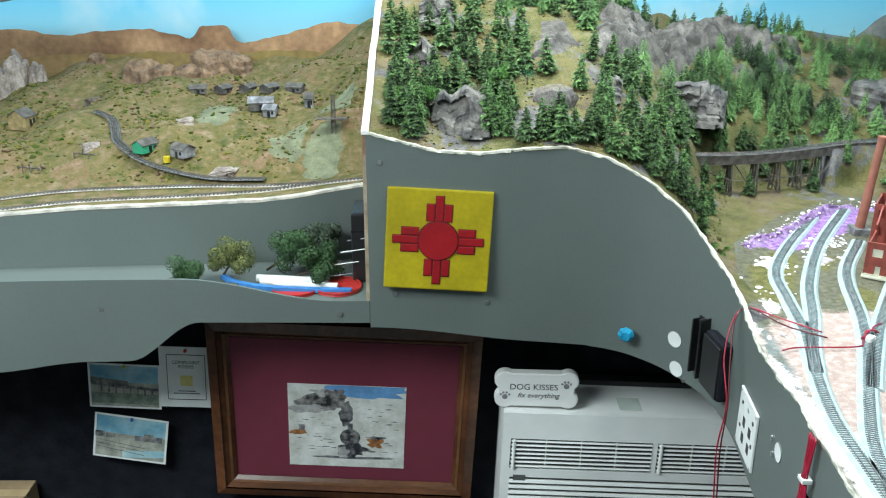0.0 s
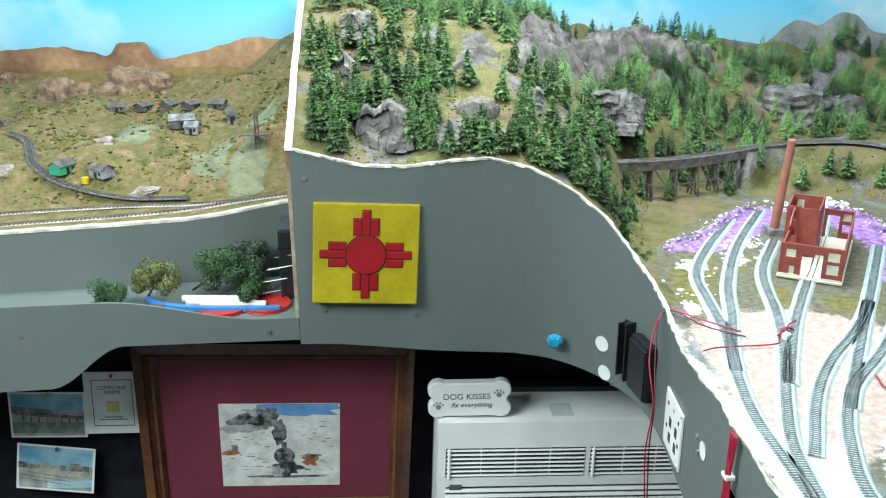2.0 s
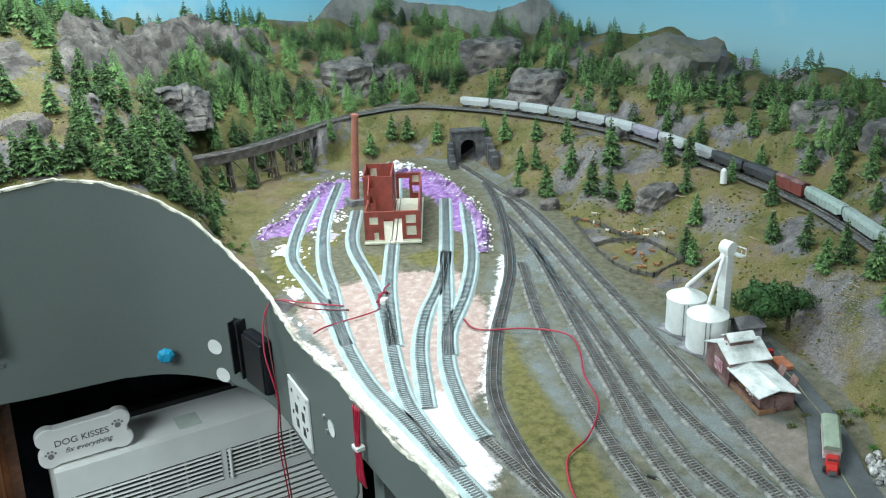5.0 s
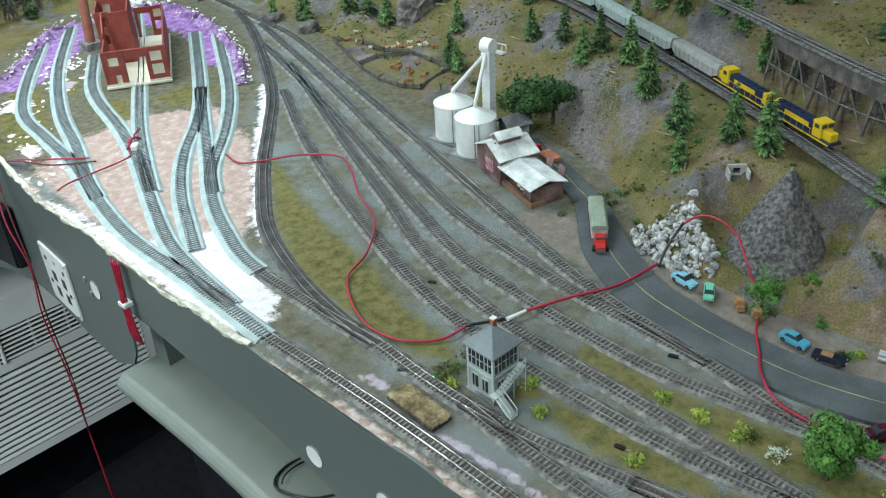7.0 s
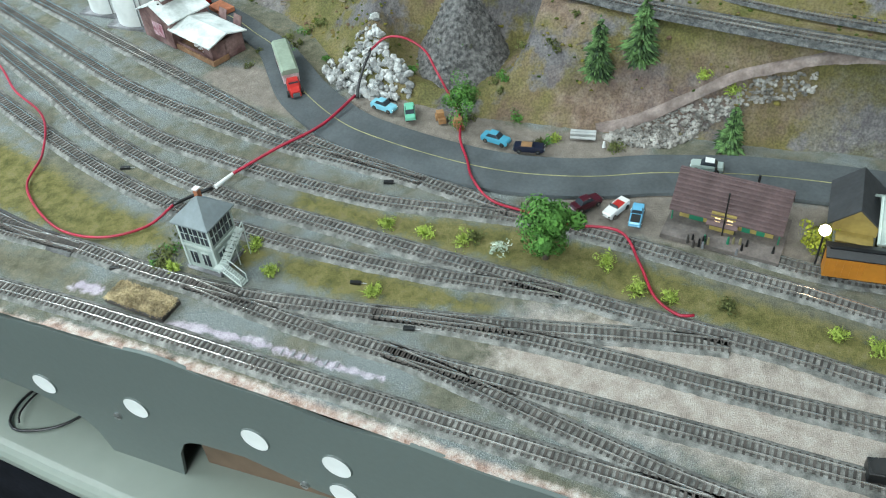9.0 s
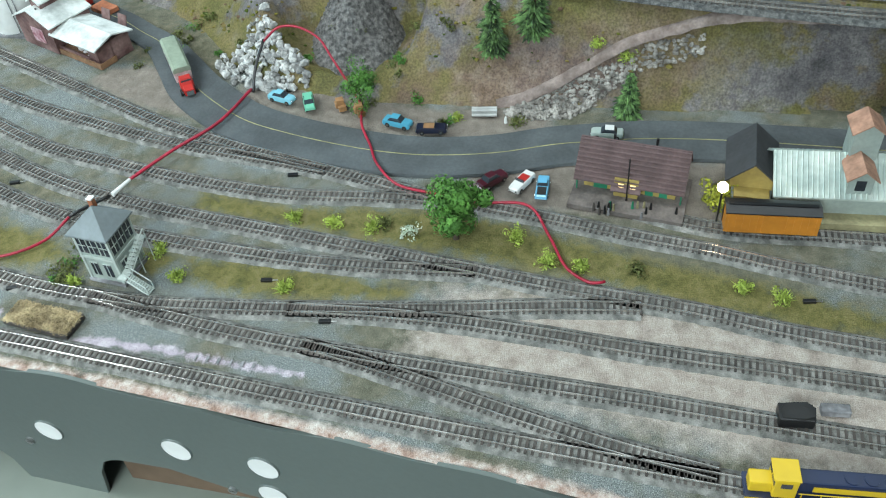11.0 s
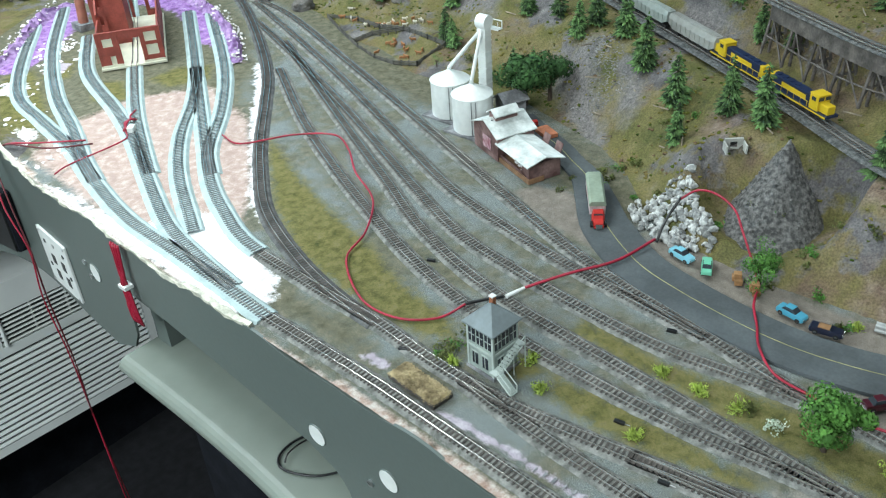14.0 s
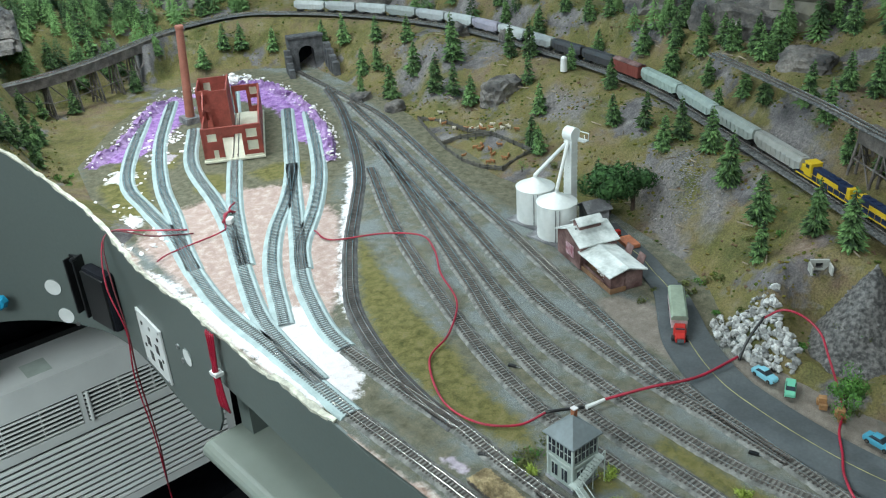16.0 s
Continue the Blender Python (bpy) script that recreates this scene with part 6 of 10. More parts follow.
rock_skin(RIDGE, "broad brown-grey layered cliff under the forest ridge", BROWNROCK, 0.046)
rock_skin([(0.20, 1.90), (0.27, 1.90), (0.33, 1.98), (0.31, 2.10), (0.24, 2.08)], "brown-grey broken cliff below the ridge", BROWNROCK)
for k, (x, y, z, w, h) in enumerate(((0.606, 2.03, 1.290, 0.16, 0.095), (0.045, 1.622, 1.350, 0.125, 0.080), (-0.035, 1.80, 1.425, 0.075, 0.075), (0.0, 1.95, 1.510, 0.08, 0.065), (0.36, 1.80, 1.37, 0.06, 0.05))):
    cliff(x, y, z, w, h, "dark blue-grey cracked rock face among conifers", ROCK, k + 11)
SANDROCK = paint("tan_streaked_cliff", (0.22, 0.20, 0.13), 0.9, vary=0.35, scale=9, bump=0.8, fine=9, second=(0.16, 0.15, 0.15))
outcrop(1.86, 1.66, 0.19, 0.105, "tall smooth tan streaked cliff", None, 0.8, 4, SANDROCK)
outcrop(1.72, 0.72, 0.17, 0.10, "tall tan and grey streaked cliff", None, 0.8, 4, SANDROCK)
outcrop(0.24, 1.735, 0.045, 0.035, "pale ochre grassy knob of rock", None, 0.8, 3, TURF)


SCREE = paint("scree_grey", (0.17, 0.165, 0.165), 0.9, vary=0.4, scale=90, bump=0.5, second=(0.30, 0.29, 0.285))


def scree(x, y, dx, dy, length, width, label):
    """A narrow tongue of pale broken stone down the slope."""
    rg = np.random.default_rng(int(x * 999))
    n, v = rg.random(900), rg.normal(0, 0.3, 900)
    px, py = x + dx * length * n - dy * width * v * (0.5 + n), y + dy * length * n + dx * width * v * (0.5 + n)
    items = [(a, b, c, rg.uniform(0.0006, 0.0019), 0.5) for a, b, c in zip(px, py, height(px, py) + 0.0003)]
    tagged(pebbles("scree", items, SCREE), label, "scree", kind="stuff")


scree(1.18, 0.66, -0.8, -0.6, 0.11, 0.05, "pale grey scree running down the slope")
TAL = thing("rock_pile", (0.893, 0.383, DECK), "heap of pale grey broken boulders beside the road", "rock pile")
rng = random.Random(12)
shapes = []
for k in range(6):
    bm = blob(bmesh.new(), (0, 0, 0), 1.0, 1, 0.42, 0.8)
    me = bpy.data.meshes.new("boulder")
    bm.to_mesh(me)
    bm.free()
    me.materials.append(TALUS)
    shapes.append(me)
PILE = [(0.862, 0.335), (0.858, 0.375), (0.868, 0.402), (0.900, 0.438), (0.918, 0.440), (0.930, 0.420), (0.955, 0.398), (0.950, 0.384), (0.925, 0.365), (0.908, 0.338), (0.890, 0.316), (0.872, 0.316)]
rg = np.random.default_rng(14)
bx, by = rg.uniform(0.855, 0.992, 1600), rg.uniform(0.316, 0.452, 1600)
ok = inside(bx, by, PILE)
for k, (x, y) in enumerate(zip(bx[ok][:298], by[ok][:298])):
    o = new("boulder", rng.choice(shapes))
    o.parent = TAL
    s = rng.uniform(0.0030, 0.0066) * (0.62 if x + y > 1.335 else 1.0)
    o.location = (x - 0.893, y - 0.383, min(0.05, max(0.0, ground_z(x, y) - DECK)) + 0.001 + 0.006 * rng.random())
    o.rotation_euler, o.scale = (rng.uniform(0, 6), rng.uniform(0, 6), rng.uniform(0, 6)), (s, s * rng.uniform(0.7, 1.1), s * rng.uniform(0.6, 0.9))
SLAG = paint("dark_slag", (0.125, 0.122, 0.120), 0.85, vary=0.45, scale=200, bump=1.0, second=(0.26, 0.25, 0.24))
AX, AY, AZ = 0.992, 0.290, 1.201


def slag_z(x, y):
    u, v = (x - AX) * 0.985 + (y - AY) * 0.17, (y - AY) * 0.985 - (x - AX) * 0.17
    d = math.hypot(u, v * 1.60)
    return AZ - 1.28 * d + 2.6 * d * d + 0.0022 * noise.noise(Vector((x * 170, y * 170, 2))) + 0.006 * noise.noise(Vector((x * 40, y * 40, 5)))


bm = bmesh.new()
n, rings = 64, []
for k in range(24):
    ring = []
    for j in range(n):
        a = 2 * math.pi * j / n
        r = 0.001 + 0.106 * k / 23 * (1 + 0.06 * math.sin(5 * a + 2))
        x, y = AX + r * math.cos(a), AY + r * math.sin(a)
        ring.append(bm.verts.new((x - AX, y - AY, max(slag_z(x, y), min(ground_z(x, y), AZ) - 0.008, DECK - 0.004) - AZ)))
    rings.append(ring)
for A, B in zip(rings, rings[1:]):
    for j in range(n):
        bm.faces.new((A[j], A[(j + 1) % n], B[(j + 1) % n], B[j]))
bm.faces.new(rings[0])
bmesh.ops.recalc_face_normals(bm, faces=bm.faces)
SP = part("slag_cone", bm, SLAG)
SP.location = (AX, AY, AZ)
items = []
for _ in range(3600):
    u, a = rng.random() ** 0.5, rng.uniform(0, 6.28)
    x, y = AX + 0.102 * u * math.cos(a), AY + 0.075 * u * math.sin(a)
    if slag_z(x, y) > ground_z(x, y) and slag_z(x, y) > DECK:
        items.append((x - AX, y - AY, slag_z(x, y) - AZ, rng.uniform(0.0005, 0.0013) * (2.2 if rng.random() < 0.12 else 1.0), 0.6))
pebbles("slag_lump", items, SLAG, SP)["kind"] = "stuff"
tagged(SP, "steep cone of dark grey slag spilling to the road", "slag heap")
rg = np.random.default_rng(8)
BANK = [(0.856, 0.095), (0.870, 0.076), (0.879, 0.054), (0.888, 0.028), (0.894, 0.004), (0.898, -0.019), (0.904, -0.050), (0.905, -0.10), (0.899, -0.10), (0.896, -0.043), (0.889, -0.018), (0.882, -0.002), (0.868, 0.012), (0.852, 0.027), (0.845, 0.058), (0.847, 0.085)]
px, py = rg.uniform(0.84, 0.91, 5000), rg.uniform(-0.10, 0.10, 5000)
ok = inside(px, py, BANK)
px, py = px[ok][:1100], py[ok][:1100]
items = [(a, b, max(c, DECK) + rg.uniform(-0.001, 0.003), rg.uniform(0.0012, 0.0032), 0.8) for a, b, c in zip(px, py, height(px, py))]
tagged(pebbles("stone_bank", items, paint("grey_bank_stone", (0.20, 0.185, 0.165), 0.9, vary=0.4, scale=90, bump=0.6, second=(0.38, 0.36, 0.33), rnd=0.4)), "rough bank of grey stones below the path", "stone bank", kind="stuff")
P = spline([(0.868, 0.105), (0.876, 0.078), (0.884, 0.056), (0.893, 0.030), (0.899, 0.007), (0.904, -0.015), (0.907, -0.043), (0.910, -0.104), (0.912, -0.161), (0.913, -0.24)], 0.005)
bm, rows = bmesh.new(), []
for p, s_ in zip(P, sides(P)):
    row, lie = [], ground_z(p.x, p.y)
    for o, dz in ((-0.0085, -0.006), (-0.006, 0.001), (-0.002, 0.002), (0.002, 0.002), (0.006, 0.001), (0.0085, -0.006)):
        q = p + s_ * (o * (1 + 0.4 * noise.noise(p * 90 + Vector((o * 50, 0, 0)))))
        row.append(bm.verts.new((q.x, q.y, lie + dz)))
    rows.append(row)
for A, B in zip(rows, rows[1:]):
    for i in range(5):
        bm.faces.new((A[i], A[i + 1], B[i + 1], B[i]))
bmesh.ops.recalc_face_normals(bm, faces=bm.faces)
structure("foot_path", bm, paint("path_dust", (0.23, 0.175, 0.155), 0.95, vary=0.3, scale=60, bump=0.6, second=(0.31, 0.25, 0.225)), "dusty pinkish path up the slope", "path", smooth=True)

# tufts of ground foam over the slopes
def foam_material():
    mt, nt, b = nodes_of("ground_foam")
    N, L = nt.nodes, nt.links
    g, r = N.new("ShaderNodeNewGeometry"), N.new("ShaderNodeValToRGB")
    e = r.color_ramp.elements
    for c in ((0.0, (0.035, 0.06, 0.012)), (0.3, (0.075, 0.095, 0.02)), (0.55, (0.145, 0.13, 0.03)), (0.75, (0.19, 0.155, 0.055)), (0.9, (0.13, 0.085, 0.055))):
        q = e.new(c[0])
        q.color = (*c[1], 1)
    e.remove(e[-1])
    L.new(g.outputs["Random Per Island"], r.inputs["Fac"])
    L.new(r.outputs["Color"], b.inputs["Base Color"])
    b.inputs["Roughness"].default_value = 0.95
    b.inputs["Specular IOR Level"].default_value = 0.1
    return mt


rg = np.random.default_rng(31)
px, py = rg.uniform(-0.10, 1.75, 36000), rg.uniform(-0.25, 2.4, 36000)
lim = np.interp(py, [-0.2, 0.1, 0.4, 0.7, 1.2, 1.7], [0.90, 0.885, 0.93, 1.08, 1.16, 1.26])
ok = (seg_dist(px, py, UPC, False) > 0.022) & (seg_dist(px, py, THIRD, False) > 0.02) & (((px > lim) & (py < 1.95)) | ((py > 1.57) & (height(px, py) > DECK + 0.004))) & (np.sin(px * 23 + py * 9) + np.sin(py * 31 - px * 12) + rg.uniform(-1.5, 1.5, len(px)) > -0.4)
px, py = px[ok][:16000], py[ok][:16000]
items = [(a, b, c + 0.0004, rg.uniform(0.0012, 0.0034), 0.6) for a, b, c in zip(px, py, height(px, py))]
tagged(pebbles("ground_foam", items, foam_material(), jag=0.8), "clumps of olive and ochre ground foam on the slopes", "ground cover", kind="stuff")

# culvert, tunnel and trestles
CV = thing("culvert", (0.996, 0.356, ground_z(0.998, 0.357) + 0.002), "pale concrete culvert mouth on the slope", "culvert", turn=-50)
CONC = paint("pale_concrete", (0.40, 0.40, 0.37), 0.9, vary=0.2, scale=50, bump=0.3)
part("headwall", frame_wall(bmesh.new(), 0.022, 0.014, 0.003, [(0.0065, 0.0155, 0.002, 0.010)], pose(-0.011, 0, -0.003)), CONC, CV)
part("wing", box(bmesh.new(), -0.0125, -0.0105, -0.014, 0.002, -0.003, 0.008), CONC, CV)
part("wing", box(bmesh.new(), 0.0105, 0.0125, -0.014, 0.002, -0.003, 0.008), CONC, CV)
# solid black disc behind the opening, painting the dark of the culvert's mouth
part("pipe", tube(bmesh.new(), (0, 0.006, 0.005), (0, 0.004, 0.005), 0.0048, None, 14), BLACKPLASTIC, CV)

TP = thing("tunnel_portal", (1.272, 1.796, DECK), "dark cut-stone tunnel portal with stepped wing walls", "tunnel portal", turn=-26)
bm = bmesh.new()
pts = [(-0.020, 0.0), (-0.020, 0.040)] + [(0.020 * math.cos(a), 0.040 + 0.020 * math.sin(a)) for a in [math.pi * (1 - k / 12) for k in range(1, 12)]] + [(0.020, 0.040), (0.020, 0.0)]
outer = [(-0.042, 0.0), (-0.042, 0.045)] + [(float(np.interp(k, [1, 11], [-0.042, 0.042])), 0.080) for k in range(1, 12)] + [(0.042, 0.045), (0.042, 0.0)]
for yy in (0.0, 0.05):
    A = [bm.verts.new((x, yy, z)) for x, z in pts]
    B = [bm.verts.new((x, yy, z)) for x, z in outer]
    for i in range(len(A) - 1):
        bm.faces.new((A[i], A[i + 1], B[i + 1], B[i]))
    if yy == 0.0:
        front = (A, B)
    else:
        for q, w in zip(front, (A, B)):
            for i in range(len(q) - 1):
                bm.faces.new((q[i], q[i + 1], w[i + 1], w[i]))
bmesh.ops.recalc_face_normals(bm, faces=bm.faces)
part("portal_face", bm, DARKSTONE, TP)
part("coping", box(bmesh.new(), -0.045, 0.045, -0.003, 0.012, 0.080, 0.085), DARKSTONE, TP)
# flat black plate across the bore paints the darkness inside the tunnel
part("bore_dark_plate", box(bmesh.new(), -0.03, 0.03, 0.052, 0.055, 0.0, 0.078), BLACK, TP)
for k in range(4):
    part("wing_block", box(bmesh.new(), 0.042 + 0.002 * k, 0.058 + 0.002 * k, -0.022 * (k + 1), -0.022 * k, 0, 0.064 - 0.011 * k), DARKSTONE, TP)
    part("wing_block", box(bmesh.new(), -0.056, -0.042, -0.016 * (k + 1), -0.016 * k, 0, 0.056 - 0.012 * k), DARKSTONE, TP)

TIMBER = paint("weathered_trestle_timber", (0.115, 0.100, 0.090), 0.9, vary=0.4, scale=60, bump=0.4)


def trestle(line, z, label, pitch=0.075, deck=0.020):
    P = spline(line, 0.012)
    for p in P:
        p.z = z
    T = thing("timber_trestle", (P[0].x, P[0].y, 0), label, "trestle", "timber trestles")
    o = Vector((P[0].x, P[0].y, 0))
    Q = [p - o for p in P]
    for g in (-1, 1):
        bm = sweep(bmesh.new(), Q, [(g * deck * 0.5 - 0.002, -0.021), (g * deck * 0.5 + 0.002, -0.021), (g * deck * 0.5 + 0.002, -0.001), (g * deck * 0.5 - 0.002, -0.001)])
        bmesh.ops.recalc_face_normals(bm, faces=bm.faces)
        part("stringer", bm, TIMBER, T)
    bm = sweep(bmesh.new(), Q, [(-deck * 0.62, -0.001), (deck * 0.62, -0.001), (deck * 0.62, 0.0012), (-deck * 0.62, 0.0012)])
    bmesh.ops.recalc_face_normals(bm, faces=bm.faces)
    part("deck", bm, TIMBER, T)
    B = spline([tuple(q) for q in Q], pitch)
    last = None
    for p, s in zip(B, sides(B)):
        gz = min(ground_z(o.x + p.x, o.y + p.y), z - 0.03)
        d = Vector((s.y, -s.x, 0))
        tops, feet = [], []
        for g in (-1.0, -0.35, 0.35, 1.0):
            a, b = p + s * g * deck * 0.45 + Vector((0, 0, -0.013)), p + s * g * deck * 0.95
            b.z = gz - 0.004
            part("post", tube(bmesh.new(), b, a, 0.0021, None, 6), TIMBER, T)
            tops.append(a)
            feet.append(b)
        for f in (0.0, 0.55):
            l, r = tops[0].lerp(feet[0], f), tops[3].lerp(feet[3], f)
            part("cap_beam", tube(bmesh.new(), l + (l - r) * 0.06, r + (r - l) * 0.06, 0.0018, None, 4), TIMBER, T)
        part("cross_brace", tube(bmesh.new(), tops[0].lerp(feet[0], 0.05) + d * 0.002, feet[3].lerp(tops[3], 0.05) + d * 0.002, 0.0012, None, 4), TIMBER, T)
        part("cross_brace", tube(bmesh.new(), tops[3].lerp(feet[3], 0.05) - d * 0.002, feet[0].lerp(tops[0], 0.05) - d * 0.002, 0.0012, None, 4), TIMBER, T)
        if last:
            part("girt", tube(bmesh.new(), last[1][0].lerp(last[0][0], 0.45), feet[0].lerp(tops[0], 0.45), 0.0013, None, 4), TIMBER, T)
            part("sway_brace", tube(bmesh.new(), last[0][0], feet[0], 0.0013, None, 4), TIMBER, T)
        last = (tops, feet)


trestle([(0.505, 1.979), (0.60, 1.947), (0.74, 1.96), (0.88, 2.01), (1.02, 2.075), (1.10, 2.092)], UP_Z - 0.001, "tall weathered timber trestle behind the mill", 0.062, 0.022)
trestle([(1.20, 0.405), (1.155, 0.335), (1.112, 0.265), (1.08, 0.20)], 1.279, "dark weathered timber trestle on the high branch", 0.045)

# stock pen
FENCE = paint("grey_fence_boards", (0.085, 0.08, 0.07), 0.9, vary=0.3, scale=60)


def fence(line, label):
    P = [Vector((x, y, ground_z(x, y))) for x, y in line]
    F = thing("board_fence", (P[0].x, P[0].y, P[0].z), label, "fence", "stock pen fences")
    for a, b in zip(P, P[1:]):
        a, b = a - P[0], b - P[0]
        n = max(1, int((b - a).length / 0.016))
        for k in range(n + 1):
            c = a.lerp(b, k / n)
            part("post", box(bmesh.new(), c.x - 0.0009, c.x + 0.0009, c.y - 0.0009, c.y + 0.0009, c.z - 0.003, c.z + 0.0105), FENCE, F)
        for h in (0.0025, 0.0052, 0.0080):
            part("board", tube(bmesh.new(), a + Vector((0, 0, h)), b + Vector((0, 0, h)), 0.0012, None, 4), FENCE, F)


fence([(1.183, 1.288), (1.140, 1.20), (1.106, 1.124), (1.085, 1.06), (1.083, 1.012), (1.089, 0.962), (1.158, 0.957)], "grey board fence of a model stock pen")
fence([(1.183, 1.288), (1.192, 1.21), (1.180, 1.14), (1.169, 1.066), (1.160, 1.0), (1.158, 0.957)], "grey board fence along the slope side of the pen")
fence([(1.120, 1.15), (1.150, 1.13), (1.169, 1.066)], "grey board fence dividing the stock pen")
COW = [paint("tan_figure_paint", (0.34, 0.15, 0.06), 0.7, vary=0.2, scale=60), paint("cream_figure_paint", (0.62, 0.55, 0.45), 0.7, vary=0.2, scale=60)]
bm = bmesh.new()
box(bm, -0.0045, 0.0045, -0.0016, 0.0016, 0.0030, 0.0068, bevel=0.0008)
box(bm, 0.0040, 0.0066, -0.0010, 0.0010, 0.0050, 0.0080, bevel=0.0004)
for q in ((-0.0036, -0.0011), (-0.0036, 0.0011), (0.0036, -0.0011), (0.0036, 0.0011)):
    tube(bm, (*q, 0), (*q, 0.0034), 0.0006, None, 5)
first = part("stock_figure", bm, COW[0])
tagged(first, "tiny tan plastic stock figure in the pen", "model figure", "stock pen figures")
first.location = (1.125, 1.02, ground_z(1.125, 1.02))
for k in range(34):
    u = rng.random()
    x, y = (rng.uniform(1.10, 1.15), rng.uniform(0.97, 1.08)) if k % 3 == 0 else (1.185 + rng.uniform(0, 0.03) - 0.01 * u, 1.26 - 0.24 * u + rng.uniform(-0.01, 0.01))
    o = copy_thing(first, pose(x, y, ground_z(x, y), 0, 0, rng.uniform(0, 360)))
    if k % 3 == 1:
        o.data = o.data.copy()
        o.data.materials[0] = COW[1]
        o["label"] = "tiny cream plastic stock figure in the pen"


# ---- on the fascia ----
STEEL = paint("bright_screw", (0.55, 0.55, 0.55), 0.3, metal=0.9, vary=0.1, scale=50)
WHITE = paint("white_plastic", (0.72, 0.73, 0.71), 0.45, vary=0.05, scale=30, bump=0.03)
ZP = thing("zia_plaque", (0.004, 1.5455, 1.133), "square yellow glazed plaque with a red sun symbol", "plaque")
ZP.rotation_euler = (radians(-4), radians(3.2), 0)
YEL = paint("yellow_glaze", (0.36, 0.285, 0.008), 0.35, vary=0.18, scale=9, bump=0.06, fine=12)
REDG = paint("red_glaze", (0.27, 0.006, 0.010), 0.35, vary=0.15, scale=12, bump=0.06)
DARKRED = paint("dark_red_line", (0.10, 0.004, 0.006), 0.6, vary=0.2, scale=30, bump=0)
part("tile", box(bmesh.new(), -0.1005, 0.1005, -0.010, 0.004, -0.099, 0.099, bevel=0.003), YEL, ZP)
m = Matrix.Rotation(radians(90), 4, "X")


def disc(bm, r, y0, y1, n=40, cx=0.0, cz=0.0):
    bmesh.ops.create_cone(bm, cap_ends=True, segments=n, radius1=r, radius2=r, depth=abs(y1 - y0), matrix=Matrix.Translation((cx, (y0 + y1) / 2, cz)) @ m)
    return bm


part("sun_outline", disc(bmesh.new(), 0.0395, -0.0128, -0.009), DARKRED, ZP)
part("sun_disc", disc(bmesh.new(), 0.0372, -0.0145, -0.009), REDG, ZP)
for side in range(4):
    tm = Matrix.Rotation(math.pi / 2 * side, 4, "Y")
    for k, ln in ((-1, 0.070), (0, 0.086), (1, 0.070)):
        x = 0.0165 * k
        bm = box(bmesh.new(), x - 0.0072, x + 0.0072, -0.0124, -0.009, 0.0372, ln, tm, 0.0015)
        ray = part("sun_ray", bm, REDG, ZP)
        part("ray_outline", box(bmesh.new(), x - 0.0084, x + 0.0084, -0.0112, -0.009, 0.0372, ln + 0.0014, tm), DARKRED, ray)


def fascia_place(y):
    """Point and outward angle of the fascia where it passes y on the yard side."""
    best = min((p for p in FASCIA_LINE if p.x > 0.3), key=lambda p: abs(p.y - y))
    i = FASCIA_LINE.index(best)
    d = FASCIA_LINE[min(i + 1, len(FASCIA_LINE) - 1)] - FASCIA_LINE[i - 1]
    return best, math.degrees(math.atan2(d.y, d.x))


def on_fascia(name, y, z, label, category, group=""):
    p, a = fascia_place(y)
    return thing(name, (p.x, p.y, z), label, category, group, turn=a + 180)


def outward(T):
    return -1.0 if (T.matrix_basis.to_3x3() @ Vector((0, -1, 0))).x < 0 else 1.0


for y, z, r in ((0.540, 1.005, 0.013), (0.425, 1.015, 0.013), (0.303, 1.030, 0.0135), (0.220, 1.034, 0.0135), (0.223, 0.993, 0.0135), (1.015, 1.0, 0.014), (1.445, 0.968, 0.0155), (1.440, 0.910, 0.0155)):
    H = on_fascia("finger_hole", y, z, "round white-lined finger hole in the fascia", "finger hole", "fascia finger holes")
    s = outward(H)
    bm = disc(bmesh.new(), r, 0.0, 0.0012 * s, 28)
    part("liner", bm, WHITE, H)
    bm = bmesh.new()
    n = 28
    for k in range(n):
        a, b = 2 * math.pi * k / n, 2 * math.pi * (k + 1) / n
        q = [(r * math.cos(a), 0.0016 * s, r * math.sin(a)), (r * math.cos(b), 0.0016 * s, r * math.sin(b)), (1.06 * r * math.cos(b), 0.0, 1.06 * r * math.sin(b)), (1.06 * r * math.cos(a), 0.0, 1.06 * r * math.sin(a))]
        bm.faces.new([bm.verts.new(v) for v in q])
    bmesh.ops.recalc_face_normals(bm, faces=bm.faces)
    part("rim", bm, FASCIA, H)
for y, z in ((0.455, 0.990), (0.262, 0.984), (1.425, 0.895), (1.04, 0.985), (1.045, 1.005)):
    H = on_fascia("screw", y, z, "bright round-headed screw in the fascia", "screw", "fascia screws")
    s = outward(H)
    part("head", disc(bmesh.new(), 0.0042, 0.0, 0.0022 * s, 14), STEEL, H)
    part("slot", box(bmesh.new(), -0.003, 0.003, 0.0021 * s, 0.0024 * s, -0.0004, 0.0004), BLACKPLASTIC, H)
for x, z in ((-0.105, 1.283), (-0.19, 0.975), (-0.66, 0.985), (-0.08, 1.018), (0.10, 1.0)):
    H = thing("screw", (x, 1.5495, z), "bright round-headed screw in the fascia", "screw", "fascia screws")
    part("head", disc(bmesh.new(), 0.0045, 0.0, -0.0022, 14), STEEL, H)
PL = on_fascia("socket_plate", 1.162, 0.953, "white two-gang socket plate with black sockets", "socket plate")
s = outward(PL)
part("plate", box(bmesh.new(), -0.050, 0.050, 0.0, 0.004 * s, -0.050, 0.050, bevel=0.0012), WHITE, PL)
